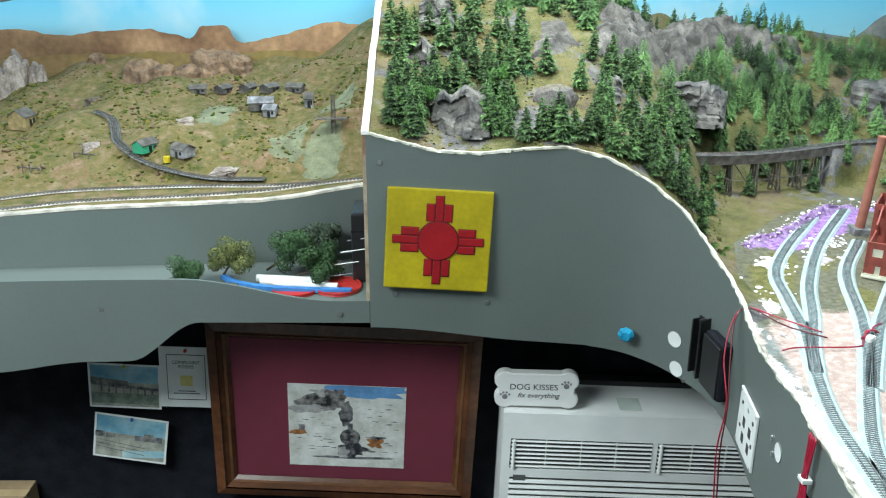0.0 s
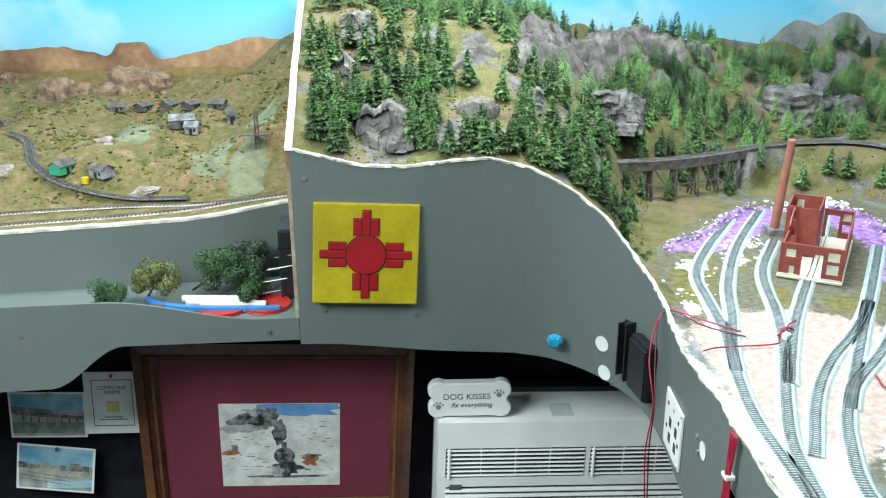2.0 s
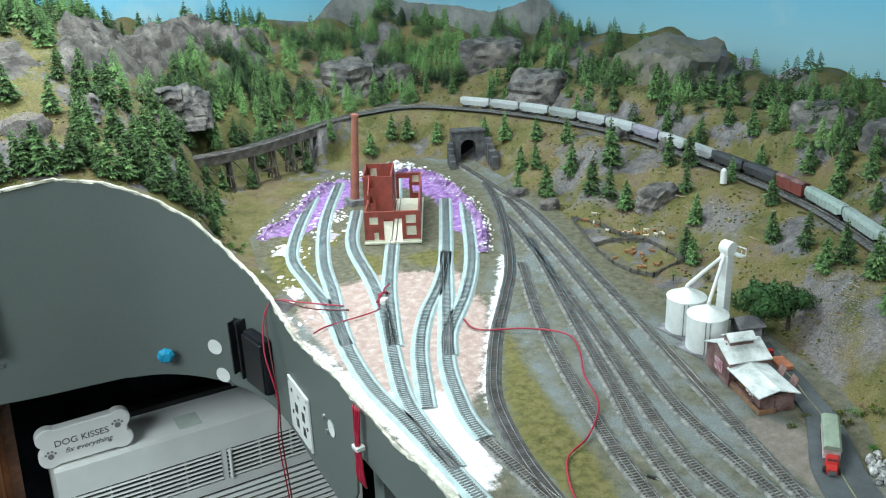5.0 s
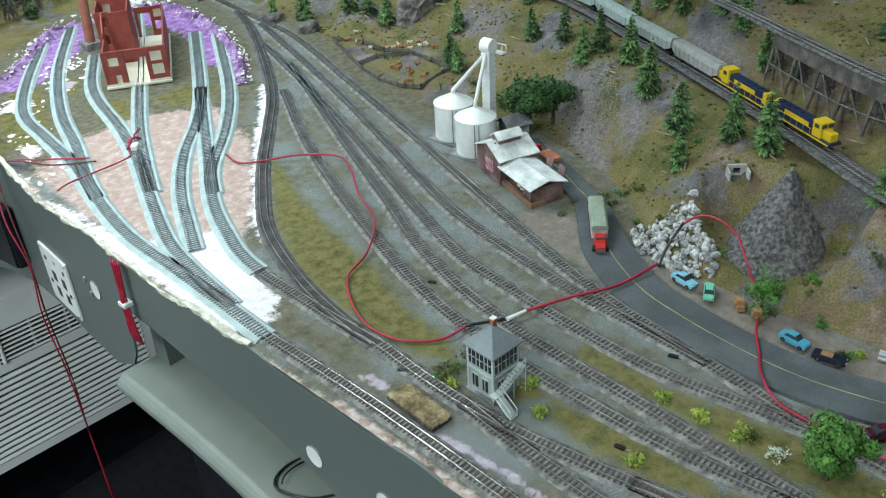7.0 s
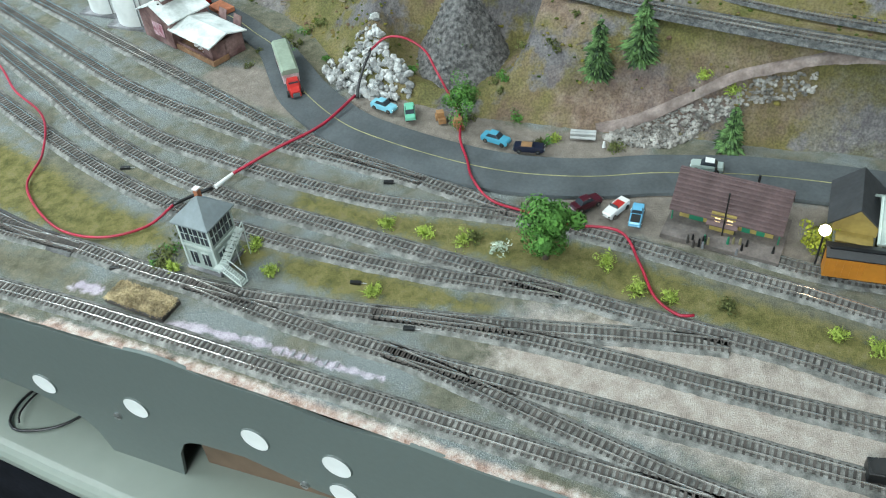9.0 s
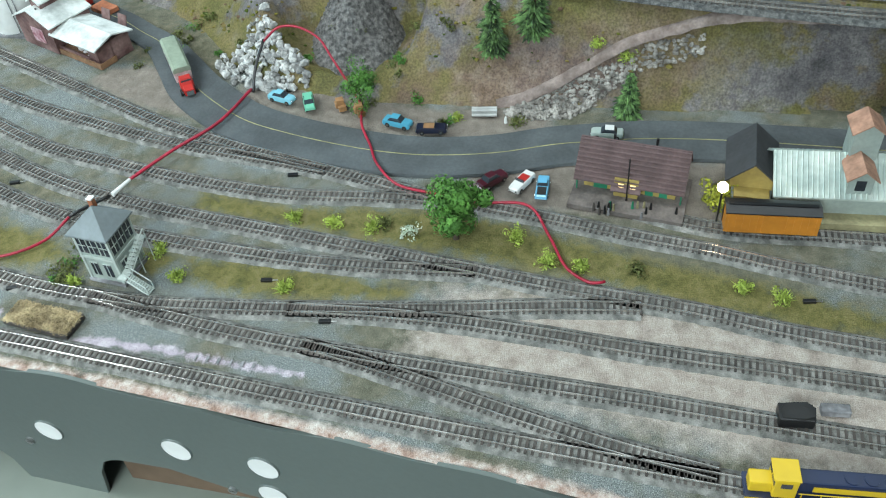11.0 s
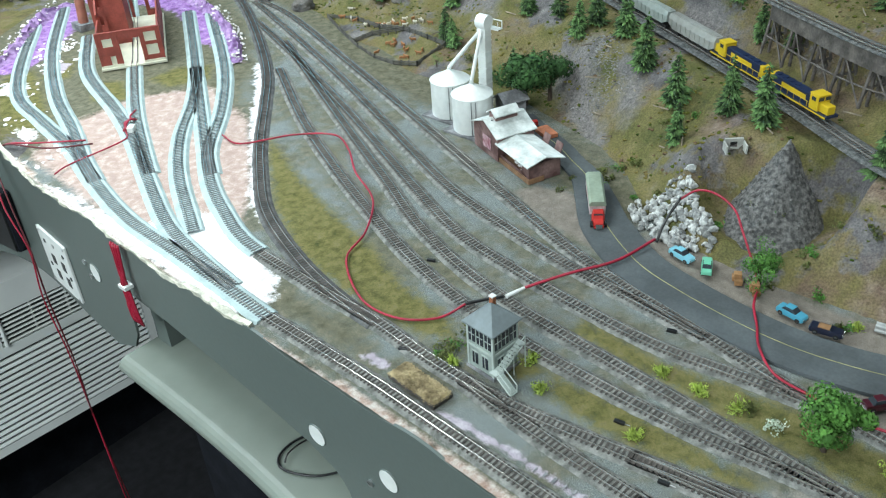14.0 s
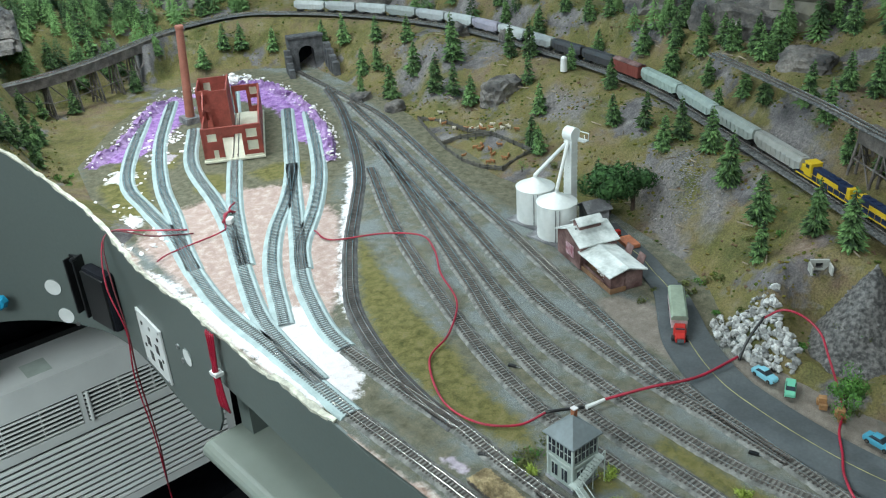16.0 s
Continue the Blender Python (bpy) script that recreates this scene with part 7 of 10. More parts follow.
for x in (-0.022, 0.012):
    for z in (-0.022, 0.006):
        part("socket", box(bmesh.new(), x - 0.006, x + 0.006, 0.0035 * s, 0.0048 * s, z - 0.010, z + 0.006), BLACKPLASTIC, PL)
for x, z in ((-0.004, 0.034), (0.030, 0.030), (-0.034, 0.028), (0.032, -0.012), (-0.038, -0.010)):
    part("jack", disc(bmesh.new(), 0.0035, 0.0035 * s, 0.0050 * s, 12, x, z), STEEL if z > 0.03 else BLACKPLASTIC, PL)
for x in (-0.045, 0.045):
    for z in (-0.045, 0.045):
        part("plate_screw", disc(bmesh.new(), 0.0028, 0.0035 * s, 0.0050 * s, 10, x, z), STEEL, PL)
K = thing("cabinet_knob", (0.373, 1.5105, 0.955), "faceted clear blue cabinet knob on the fascia", "knob", turn=-20)
KB = paint("clear_blue", (0.02, 0.30, 0.50), 0.12, vary=0.3, scale=40, bump=0)
bm = bmesh.new()
tube(bm, (0, 0, 0), (0, -0.012, 0), 0.004, 0.005, 10)
part("stem", bm, STEEL, K)
bm = bmesh.new()
tube(bm, (0, -0.010, 0), (0, -0.017, 0), 0.010, 0.0165, 8)
tube(bm, (0, -0.017, 0), (0, -0.027, 0), 0.0165, 0.009, 8)
part("glass_knob", bm, KB, K)
HOLD = on_fascia("throttle_holder", 1.392, 0.985, "black plastic throttle holder on the fascia", "holder")
s = outward(HOLD)
part("back_plate", box(bmesh.new(), -0.014, 0.014, 0.0, 0.004 * s, -0.058, 0.055, bevel=0.001), BLACKPLASTIC, HOLD)
part("side_lip", box(bmesh.new(), -0.016, -0.012, 0.0, 0.022 * s, -0.056, 0.060, bevel=0.001), BLACKPLASTIC, HOLD)
part("side_lip", box(bmesh.new(), 0.012, 0.016, 0.0, 0.017 * s, -0.056, 0.050, bevel=0.001), BLACKPLASTIC, HOLD)
part("hook", disc(bmesh.new(), 0.004, 0.014 * s, 0.024 * s, 10, -0.014, 0.058), BLACKPLASTIC, HOLD)
PAD = on_fascia("black_pouch", 1.318, 0.985, "black soft pouch hung on the fascia", "pouch")
s = outward(PAD)
part("pouch_body", box(bmesh.new(), -0.036, 0.036, 0.001 * s, 0.022 * s, -0.058, 0.050, bevel=0.007), BLACK, PAD)
part("pouch_flap", box(bmesh.new(), -0.032, 0.036, 0.0205 * s, 0.0245 * s, -0.054, 0.042, bevel=0.0015), BLACKPLASTIC, PAD)

# red cables
CABLE = paint("red_cable", (0.33, 0.012, 0.035), 0.4, vary=0.2, scale=40, bump=0.1)
DKCABLE = paint("dark_red_cable", (0.10, 0.01, 0.015), 0.4, vary=0.2, scale=40, bump=0.1)
Z = DECK + 0.004
FW = thing("feeder_cable", (0.67, 0.44, DECK), "thick red feeder cable snaking across the yard", "cable")
wire("cable_run", [(x - 0.67, y - 0.44, z - DECK) for x, y, z in ((0.733, 1.031, Z), (0.731, 0.985, Z), (0.790, 0.935, Z + 0.004), (0.825, 0.884, Z + 0.004), (0.807, 0.835, Z + 0.003), (0.765, 0.777, Z + 0.003), (0.726, 0.705, Z + 0.004), (0.668, 0.660, Z + 0.002), (0.616, 0.639, Z), (0.573, 0.571, Z), (0.571, 0.517, Z), (0.597, 0.481, Z), (0.632, 0.470, Z + 0.003))], 0.0014, CABLE, FW)
wire("cable_joint", [(x - 0.67, y - 0.44, z - DECK) for x, y, z in ((0.630, 0.471, Z + 0.003), (0.647, 0.458, Z + 0.004), (0.664, 0.446, Z + 0.003))], 0.0018, BLACKPLASTIC, FW)
wire("cable_run", [(x - 0.67, y - 0.44, z - DECK) for x, y, z in ((0.690, 0.438, Z + 0.003), (0.739, 0.414, Z + 0.004), (0.790, 0.386, Z + 0.004), (0.850, 0.372, Z + 0.006))], 0.0017, CABLE, FW)
part("clear_splice", tube(bmesh.new(), (-0.004, 0.004, 0.007), (0.020, -0.002, 0.007), 0.0026, 0.0017, 8), WHITE, FW)
wire("cable_joint", [(x - 0.67, y - 0.44, z - DECK) for x, y, z in ((0.848, 0.369, 1.108), (0.862, 0.372, 1.117), (0.880, 0.373, 1.127), (0.902, 0.371, 1.140))], 0.0018, BLACKPLASTIC, FW)
wire("cable_run", [(x - 0.67, y - 0.44, z - DECK) for x, y, z in ((0.900, 0.371, 1.139), (0.914, 0.357, 1.149), (0.913, 0.333, 1.152), (0.898, 0.304, 1.149), (0.873, 0.282, 1.142), (0.853, 0.258, 1.120), (0.835, 0.243, Z + 0.006), (0.805, 0.233, Z + 0.003), (0.776, 0.216, Z + 0.002), (0.746, 0.200, Z + 0.003), (0.718, 0.171, Z + 0.003), (0.710, 0.127, Z + 0.003), (0.704, 0.098, Z + 0.002), (0.707, 0.048, Z + 0.003), (0.672, 0.023, Z + 0.001), (0.636, 0.004, Z + 0.001), (0.622, -0.017, Z), (0.624, -0.030, Z + 0.001))], 0.0014, CABLE, FW)
BC = thing("cable_bundle", (0.4725, 0.894, DECK - 0.06), "zip-tied coil of red cable hanging on the fascia", "cable")
for k in range(7):
    o = 0.0027 * (k - 3)
    wire("loop", [(-0.006 - 0.002 * (k % 2), o, 0.066), (-0.008, o * 0.7, 0.02), (-0.007 - 0.002 * (k % 3), o * 0.4, 0.004), (-0.008, o * 1.2, -0.03), (-0.006, o * 1.4, -0.056), (-0.004, o * 1.0, -0.060)], 0.0016, CABLE, BC)
part("white_tie", box(bmesh.new(), -0.014, -0.001, -0.008, 0.008, 0.000, 0.006, bevel=0.001), WHITE, BC)
HW = thing("hanging_wire", (0.499, 1.27, DECK), "pair of thin red wires hanging over the fascia edge", "cable")
for k, dx in enumerate((0.0, 0.006)):
    wire("strand", [(0.10, -0.10 + 0.02 * k, 0.006), (0.05, -0.06 + 0.03 * k, 0.008), (0.012, 0.0, 0.012), (-0.012, -0.012 + dx, -0.004), (-0.024 - dx, -0.045 + 2 * dx, -0.06), (-0.030, -0.075 + dx, -0.13), (-0.028 - dx, -0.062, -0.22), (-0.030, -0.082 + 2 * dx, -0.34), (-0.028, -0.066, -0.47), (-0.030 - dx, -0.080 - 2 * dx, -0.58), (-0.028, -0.095 + 4 * dx, -0.70)], 0.0013, CABLE if k else DKCABLE, HW)
RC = thing("red_coil", (0.668, 1.178, DECK + 0.002), "small coiled red wire with a white terminal on the filler", "cable", turn=40)
for k in range(5):
    wire("coil_turn", [(-0.020, 0.002 * k - 0.004, 0.004 + 0.002 * (k % 2)), (-0.004, 0.006 - 0.001 * k, 0.010), (0.014, 0.001 * k, 0.008), (0.020, -0.004, 0.004)], 0.0016, CABLE, RC)
part("terminal", box(bmesh.new(), -0.022, -0.006, -0.012, -0.002, 0.001, 0.010, bevel=0.002), WHITE, RC)
wire("lead", [(0.02, 0, 0.004), (0.035, 0.012, 0.003), (0.06, 0.01, 0.003)], 0.0013, CABLE, RC)
wire("lead", [(-0.02, 0, 0.003), (-0.05, -0.005, 0.003), (-0.12, 0.05, 0.003), (-0.15, 0.06, 0.004)], 0.0012, CABLE, RC)
BK = thing("black_lead", (0.455, 0.52, 0.93), "thin black lead drooping from the fascia over the ledge", "cable")
wire("lead_loop", [(0.060, 0.095, -0.008), (0.030, 0.105, -0.009), (0.004, 0.100, -0.009), (-0.004, 0.080, -0.009), (0.012, 0.045, -0.009), (0.040, 0.022, -0.008)], 0.0016, BLACKPLASTIC, BK)
wire("lead_loop", [(0.060, 0.088, -0.008), (0.034, 0.094, -0.006), (0.012, 0.092, -0.005), (0.003, 0.086, -0.007)], 0.0012, BLACKPLASTIC, BK)

# ---- below: picture, photographs, air conditioner ----
PF = thing("framed_print", (-0.222, 1.775, 0.400), "framed steam train print with a maroon mat", "framed picture")
PF.rotation_euler = (radians(6.0), radians(2.7), 0)
WOOD = paint("walnut_moulding", (0.10, 0.038, 0.016), 0.25, vary=0.35, scale=9, bump=0.1, fine=9)
GILT = paint("pale_walnut_bead", (0.15, 0.065, 0.03), 0.35, vary=0.2, scale=30)
hw, h = 0.304, 0.483
def mitred(bm, w0, w1, d0, d1, z0, z1):
    """A mitred frame between two rectangles, as four rails."""
    a = [(-w0, z0), (w0, z0), (w0, z1), (-w0, z1)]
    k = w0 - w1
    b = [(-w1, z0 + k), (w1, z0 + k), (w1, z1 - k), (-w1, z1 - k)]
    for i in range(4):
        j = (i + 1) % 4
        q = [bm.verts.new((a[i][0], d0, a[i][1])), bm.verts.new((a[j][0], d0, a[j][1])), bm.verts.new((b[j][0], d1, b[j][1])), bm.verts.new((b[i][0], d1, b[i][1]))]
        bm.faces.new(q)
        r = [bm.verts.new((a[i][0], 0.0, a[i][1])), bm.verts.new((a[j][0], 0.0, a[j][1]))]
        bm.faces.new((r[0], r[1], q[1], q[0]))
    bmesh.ops.recalc_face_normals(bm, faces=bm.faces)
    return bm


part("outer_moulding", mitred(bmesh.new(), hw, hw - 0.022, -0.026, -0.032, 0.0, h), WOOD, PF)
part("middle_moulding", mitred(bmesh.new(), hw - 0.022, hw - 0.034, -0.027, -0.020, 0.022, h - 0.022), WOOD, PF)
part("gilt_bead", mitred(bmesh.new(), hw - 0.034, hw - 0.040, -0.022, -0.020, 0.034, h - 0.034), GILT, PF)
part("inner_moulding", mitred(bmesh.new(), hw - 0.040, hw - 0.048, -0.020, -0.012, 0.040, h - 0.040), WOOD, PF)
part("mat_board", box(bmesh.new(), -hw + 0.047, hw - 0.047, -0.010, -0.006, 0.047, h - 0.047), paint("maroon_mat", (0.17, 0.035, 0.055), 0.25, vary=0.08, scale=4, bump=0.02), PF, "dusky maroon mat board")
SNOW = paint("print_snow", (0.62, 0.62, 0.56), 0.3, vary=0.2, scale=22, bump=0, second=(0.72, 0.73, 0.70))
px0, px1, pz0, pz1 = -0.131, 0.140, 0.085, 0.318
part("print_sheet", box(bmesh.new(), px0, px1, -0.0112, -0.0102, pz0, pz1), SNOW, PF, "print of a snowy mountain railway")


def blotch(x, z, rx, rz, material, name, d, lumps=26, jag=0.35):
    bm = bmesh.new()
    off = Vector((x * 40, z * 40, 0))
    ring = []
    for k in range(lumps):
        a = 2 * math.pi * k / lumps
        q = 1 + jag * noise.noise(Vector((math.cos(a) * 2, math.sin(a) * 2, 0)) + off) * 1.8
        ring.append(bm.verts.new((max(px0, min(px1, x + rx * q * math.cos(a))), -0.0112 - d, max(pz0, min(pz1, z + rz * q * math.sin(a))))))
    f = bm.faces.new(ring)
    if f.normal.y > 0:
        f.normal_flip()
    return part(name, bm, material, PF)


PSKY = paint("print_sky", (0.13, 0.30, 0.55), 0.3, vary=0.2, scale=20, bump=0)
PSMOKE = paint("print_smoke", (0.05, 0.047, 0.05), 0.3, vary=0.5, scale=60, bump=0, second=(0.30, 0.285, 0.275))
PDARK = paint("print_locomotive", (0.05, 0.055, 0.065), 0.3, vary=0.5, scale=60, bump=0, second=(0.25, 0.25, 0.25))
PPALE = paint("print_pale_smoke", (0.38, 0.37, 0.36), 0.3, vary=0.25, scale=60, bump=0)
PORANGE = paint("print_coach", (0.30, 0.13, 0.05), 0.3, vary=0.4, scale=60, bump=0)
blotch(0.055, 0.303, 0.085, 0.020, PSKY, "sky_area", 0.0002)
blotch(-0.06, 0.265, 0.060, 0.020, PSMOKE, "smoke_area", 0.0004)
blotch(-0.02, 0.285, 0.022, 0.022, PSMOKE, "smoke_area", 0.0005)
blotch(0.002, 0.240, 0.016, 0.030, PDARK, "smoke_area", 0.0006)
blotch(-0.045, 0.296, 0.030, 0.012, PPALE, "smoke_area", 0.00045)
blotch(-0.085, 0.250, 0.040, 0.012, PPALE, "smoke_area", 0.00045)
part("boiler_front", disc(bmesh.new(), 0.024, -0.0119, -0.0112, 28, 0.012, 0.172), PDARK, PF)
part("boiler_rim", disc(bmesh.new(), 0.018, -0.0121, -0.0119, 28, 0.012, 0.172), PSMOKE, PF)
part("boiler_door", disc(bmesh.new(), 0.009, -0.0123, -0.0121, 20, 0.012, 0.172), PDARK, PF)
part("stack_area", box(bmesh.new(), 0.006, 0.018, -0.0119, -0.0112, 0.194, 0.212), PDARK, PF)
blotch(0.018, 0.135, 0.032, 0.020, PDARK, "engine_area", 0.0006)
blotch(-0.004, 0.128, 0.014, 0.016, PPALE, "steam_area", 0.0008)
blotch(0.070, 0.158, 0.018, 0.016, PORANGE, "coach_area", 0.0005)
blotch(0.074, 0.172, 0.022, 0.004, PDARK, "coach_roof", 0.0006)
blotch(-0.108, 0.182, 0.020, 0.008, PORANGE, "hut_area", 0.0005)
blotch(-0.100, 0.196, 0.008, 0.008, PDARK, "hut_area", 0.0006)
blotch(0.020, 0.113, 0.095, 0.004, PDARK, "track_area", 0.0005)
for k in range(90):
    x, z = random.uniform(-0.11, 0.128), random.uniform(0.12, 0.27)
    if abs(x - 0.01) > 0.03:
        blotch(x, z, random.uniform(0.002, 0.010), random.uniform(0.0005, 0.0014), random.choice((PSMOKE, PDARK)), "ridge_area", 0.0003, 12)

PHOTO1 = paint("photo_sky", (0.16, 0.42, 0.58), 0.25, vary=0.25, scale=9, bump=0, second=(0.50, 0.68, 0.68))
PHOTO2 = paint("photo_hill", (0.17, 0.18, 0.17), 0.25, vary=0.3, scale=60, bump=0, second=(0.27, 0.27, 0.24))
PHOTO3 = paint("photo_land", (0.33, 0.35, 0.30), 0.25, vary=0.25, scale=30, bump=0, second=(0.45, 0.45, 0.38))
PHOTO4 = paint("photo_meadow", (0.20, 0.25, 0.20), 0.25, vary=0.3, scale=40, bump=0)


INK = paint("black_ink", (0.03, 0.03, 0.03), 0.6, vary=0.1)


def lettering(text, size, x, z, parent, shear=0.0, lift=-0.0124):
    cu = bpy.data.curves.new("lettering", "FONT")
    cu.body, cu.size, cu.align_x, cu.shear, cu.extrude = text, size, "CENTER", shear, 0.0002
    ob = bpy.data.objects.new("tmp", cu)
    scene.collection.objects.link(ob)
    me = bpy.data.meshes.new_from_object(ob.evaluated_get(bpy.context.evaluated_depsgraph_get()))
    bpy.data.objects.remove(ob)
    me.transform(Matrix.Translation((x, lift, z)) @ Matrix.Rotation(radians(90), 4, "X"))
    me.materials.clear()
    me.materials.append(INK)
    o = new("lettering", me)
    o.parent = parent
    return o


def pinned(name, x, z, w, hh, turn, label, pin, sky=0.4, note=False):
    T = thing(name, (x, 1.768, z), label, "notice" if note else "photograph")
    T.rotation_euler = (radians(-3), radians(turn), 0)
    part("sheet", box(bmesh.new(), -w / 2, w / 2, -0.0008, 0.0, -hh / 2, hh / 2), WHITE, T)
    if note:
        for d in (1, -1):
            part("border_rule", box(bmesh.new(), -w * 0.36, w * 0.36, -0.0013, -0.0007, d * hh * 0.37 - 0.0008, d * hh * 0.37 + 0.0008), BLACKPLASTIC, T)
            part("border_rule", box(bmesh.new(), d * w * 0.36 - 0.0007, d * w * 0.36 + 0.0007, -0.0013, -0.0007, -hh * 0.37, hh * 0.37), BLACKPLASTIC, T)
        part("yellow_seal", box(bmesh.new(), -0.014, 0.014, -0.0014, -0.0006, -0.022, 0.004), paint("pale_yellow", (0.62, 0.55, 0.20), 0.6, vary=0.1, scale=40), T)
        for word, zz in (("COMPLAINT", 0.0335), ("FORMS", 0.0225)):
            lettering(word, 0.0115, 0.0, zz, T, lift=-0.0012)
        for zz, q in ((-0.035, 0.020), (-0.041, 0.030)):
            part("text_bar", box(bmesh.new(), -q, q, -0.0013, -0.0006, zz - 0.0014, zz + 0.0014), STONE, T)
    else:
        def field(kind, x0, x1, z0, z1, material, depth, lean=0.0):
            bm = bmesh.new()
            v = [bm.verts.new((w * a, -0.0008 - depth, hh * b)) for a, b in ((x0, z0), (x1, z0 + lean), (x1, z1 + lean), (x0, z1))]
            bm.faces.new(v)
            part(kind, bm, material, T)
        field("picture_sky", -0.47, 0.47, 0.08, 0.46, PHOTO1, 0.0002)
        field("picture_land", -0.47, 0.47, -0.46, 0.08, PHOTO3, 0.0002)
        if sky < 0.41:
            field("picture_hill", -0.47, 0.05, 0.02, 0.20, PHOTO2, 0.0004, -0.08)
            field("picture_meadow", -0.47, 0.47, -0.40, -0.16, PHOTO4, 0.0004)
            field("picture_bridge", -0.45, 0.47, 0.03, 0.09, PDARK, 0.0006, -0.12)
            for k in range(8):
                field("bridge_pier", -0.33 + 0.10 * k, -0.31 + 0.10 * k, -0.14 - 0.012 * k, 0.05 - 0.013 * k, PDARK, 0.0006)
        else:
            for k, (x, q) in enumerate(((-0.42, 0.10), (-0.28, 0.06), (0.12, 0.08), (0.24, 0.14), (0.36, 0.10))):
                field("picture_house", x - 0.06, x + 0.07, -0.03, q, PHOTO2 if k % 2 else PDARK, 0.0004)
            field("picture_road", -0.10, 0.47, -0.46, -0.30, PHOTO1, 0.0004, 0.10)
            for k in range(3):
                field("picture_rail", -0.46, 0.20, -0.10 - 0.08 * k, -0.085 - 0.08 * k, PHOTO2, 0.0006, -0.10)
    part("push_pin", tube(bmesh.new(), (0.0, 0.0, hh * 0.44), (0.002, -0.009, hh * 0.45), 0.0045, 0.0035, 10), pin, T)


pinned("pinned_photo", -0.722, 0.693, 0.166, 0.112, 3.0, "pinned postcard of a railway bridge", paint("lime_pin", (0.5, 0.6, 0.05), 0.3, vary=0.05))
pinned("pinned_photo", -0.725, 0.553, 0.172, 0.116, 9.0, "pinned postcard of a town and railway yard", paint("blue_pin", (0.03, 0.10, 0.30), 0.3, vary=0.05), 0.42)
pinned("pinned_notice", -0.577, 0.716, 0.122, 0.152, 2.0, "pinned white notice with a small yellow seal", paint("red_pin", (0.5, 0.02, 0.02), 0.3, vary=0.05), note=True)

ACW = paint("off_white_abs", (0.82, 0.835, 0.81), 0.4, vary=0.06, scale=8, bump=0.04)
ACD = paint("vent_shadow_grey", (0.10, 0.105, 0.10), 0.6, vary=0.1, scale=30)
AC = thing("air_conditioner", (0.137, 1.62, 0.32), "off-white window air conditioner with louvred front", "air conditioner", turn=-1.5)
AC.rotation_euler = (0, radians(1.5), radians(-1.5))
part("body", box(bmesh.new(), 0.0, 0.66, 0.012, 0.34, 0.0, 0.388, bevel=0.008), ACW, AC)
bm = frame_wall(bmesh.new(), 0.66, 0.39, 0.014, [(0.018, 0.330, 0.250, 0.326), (0.340, 0.642, 0.250, 0.326), (0.020, 0.640, 0.022, 0.228)], pose(0, 0, 0))
part("front_bezel", bm, ACW, AC)
# dark grey sheet that paints the shade behind louvres and grille
part("vent_shade_sheet", box(bmesh.new(), 0.016, 0.645, 0.0095, 0.0125, 0.020, 0.330), ACD, AC)
for x0, x1 in ((0.020, 0.328), (0.342, 0.640)):
    for k in range(7):
        z = 0.256 + 0.0105 * k
        part("louvre", box(bmesh.new(), x0, x1, -0.006, 0.006, -0.0018, 0.0018, pose(0, 0.003, z, -25)), ACW, AC)
    for k in range(1, 4):
        xx = x0 + (x1 - x0) * k / 4
        part("louvre_rib", box(bmesh.new(), xx - 0.001, xx + 0.001, 0.002, 0.010, 0.252, 0.324), ACW, AC)
    part("louvre_wheel", tube(bmesh.new(), (x0 + 0.006, -0.002, 0.252), (x0 + 0.006, -0.002, 0.324), 0.004, None, 10), ACW, AC)
for k in range(14):
    z = 0.028 + 0.0145 * k
    part("grille_slat", box(bmesh.new(), 0.020, 0.640, -0.005, 0.004, -0.004, 0.004, pose(0, 0.003, z, -18), 0.0012), ACW, AC)
part("top_sticker", box(bmesh.new(), 0.255, 0.305, 0.030, 0.085, 0.3875, 0.3886), paint("pale_label", (0.55, 0.62, 0.56), 0.5, vary=0.08), AC)
part("badge", box(bmesh.new(), 0.028, 0.055, -0.0012, 0.001, 0.214, 0.234), ACD, AC, "grey maker's badge")
part("rear_filler", box(bmesh.new(), 0.0, 0.66, 0.14, 0.17, 0.388, 0.40), BLACKPLASTIC, AC)

BN = thing("bone_sign", (0.218, 1.650, 0.709), "white wooden dog bone sign with black lettering", "sign", turn=-3)
BONEW = paint("white_wood", (0.74, 0.74, 0.72), 0.5, vary=0.04, scale=12, bump=0.05)
bm = bmesh.new()
prof = []
for cx, cz, a0, a1 in ((0.068, 0.066, -50, 125), (-0.068, 0.066, 55, 230), (-0.068, 0.022, 130, 305), (0.068, 0.022, 235, 410)):
    for k in range(11):
        a = radians(a0 + (a1 - a0) * k / 10)
        prof.append((cx + 0.023 * math.cos(a), cz + 0.022 * math.sin(a)))
A = [bm.verts.new((x, -0.012, z)) for x, z in prof]
B = [bm.verts.new((x, 0.012, z)) for x, z in prof]
bm.faces.new(A)
bm.faces.new(B[::-1])
for i in range(len(A)):
    bm.faces.new((A[i], A[(i + 1) % len(A)], B[(i + 1) % len(A)], B[i]))
bmesh.ops.recalc_face_normals(bm, faces=bm.faces)
es = [e for e in bm.edges if abs(e.verts[0].co.y - e.verts[1].co.y) < 1e-6]
bmesh.ops.bevel(bm, geom=es, offset=0.0025, segments=2, affect="EDGES")
part("bone_board", bm, BONEW, BN)
lettering("DOG KISSES", 0.0195, -0.006, 0.046, BN)
lettering("fix everything", 0.0165, 0.004, 0.027, BN, 0.3)
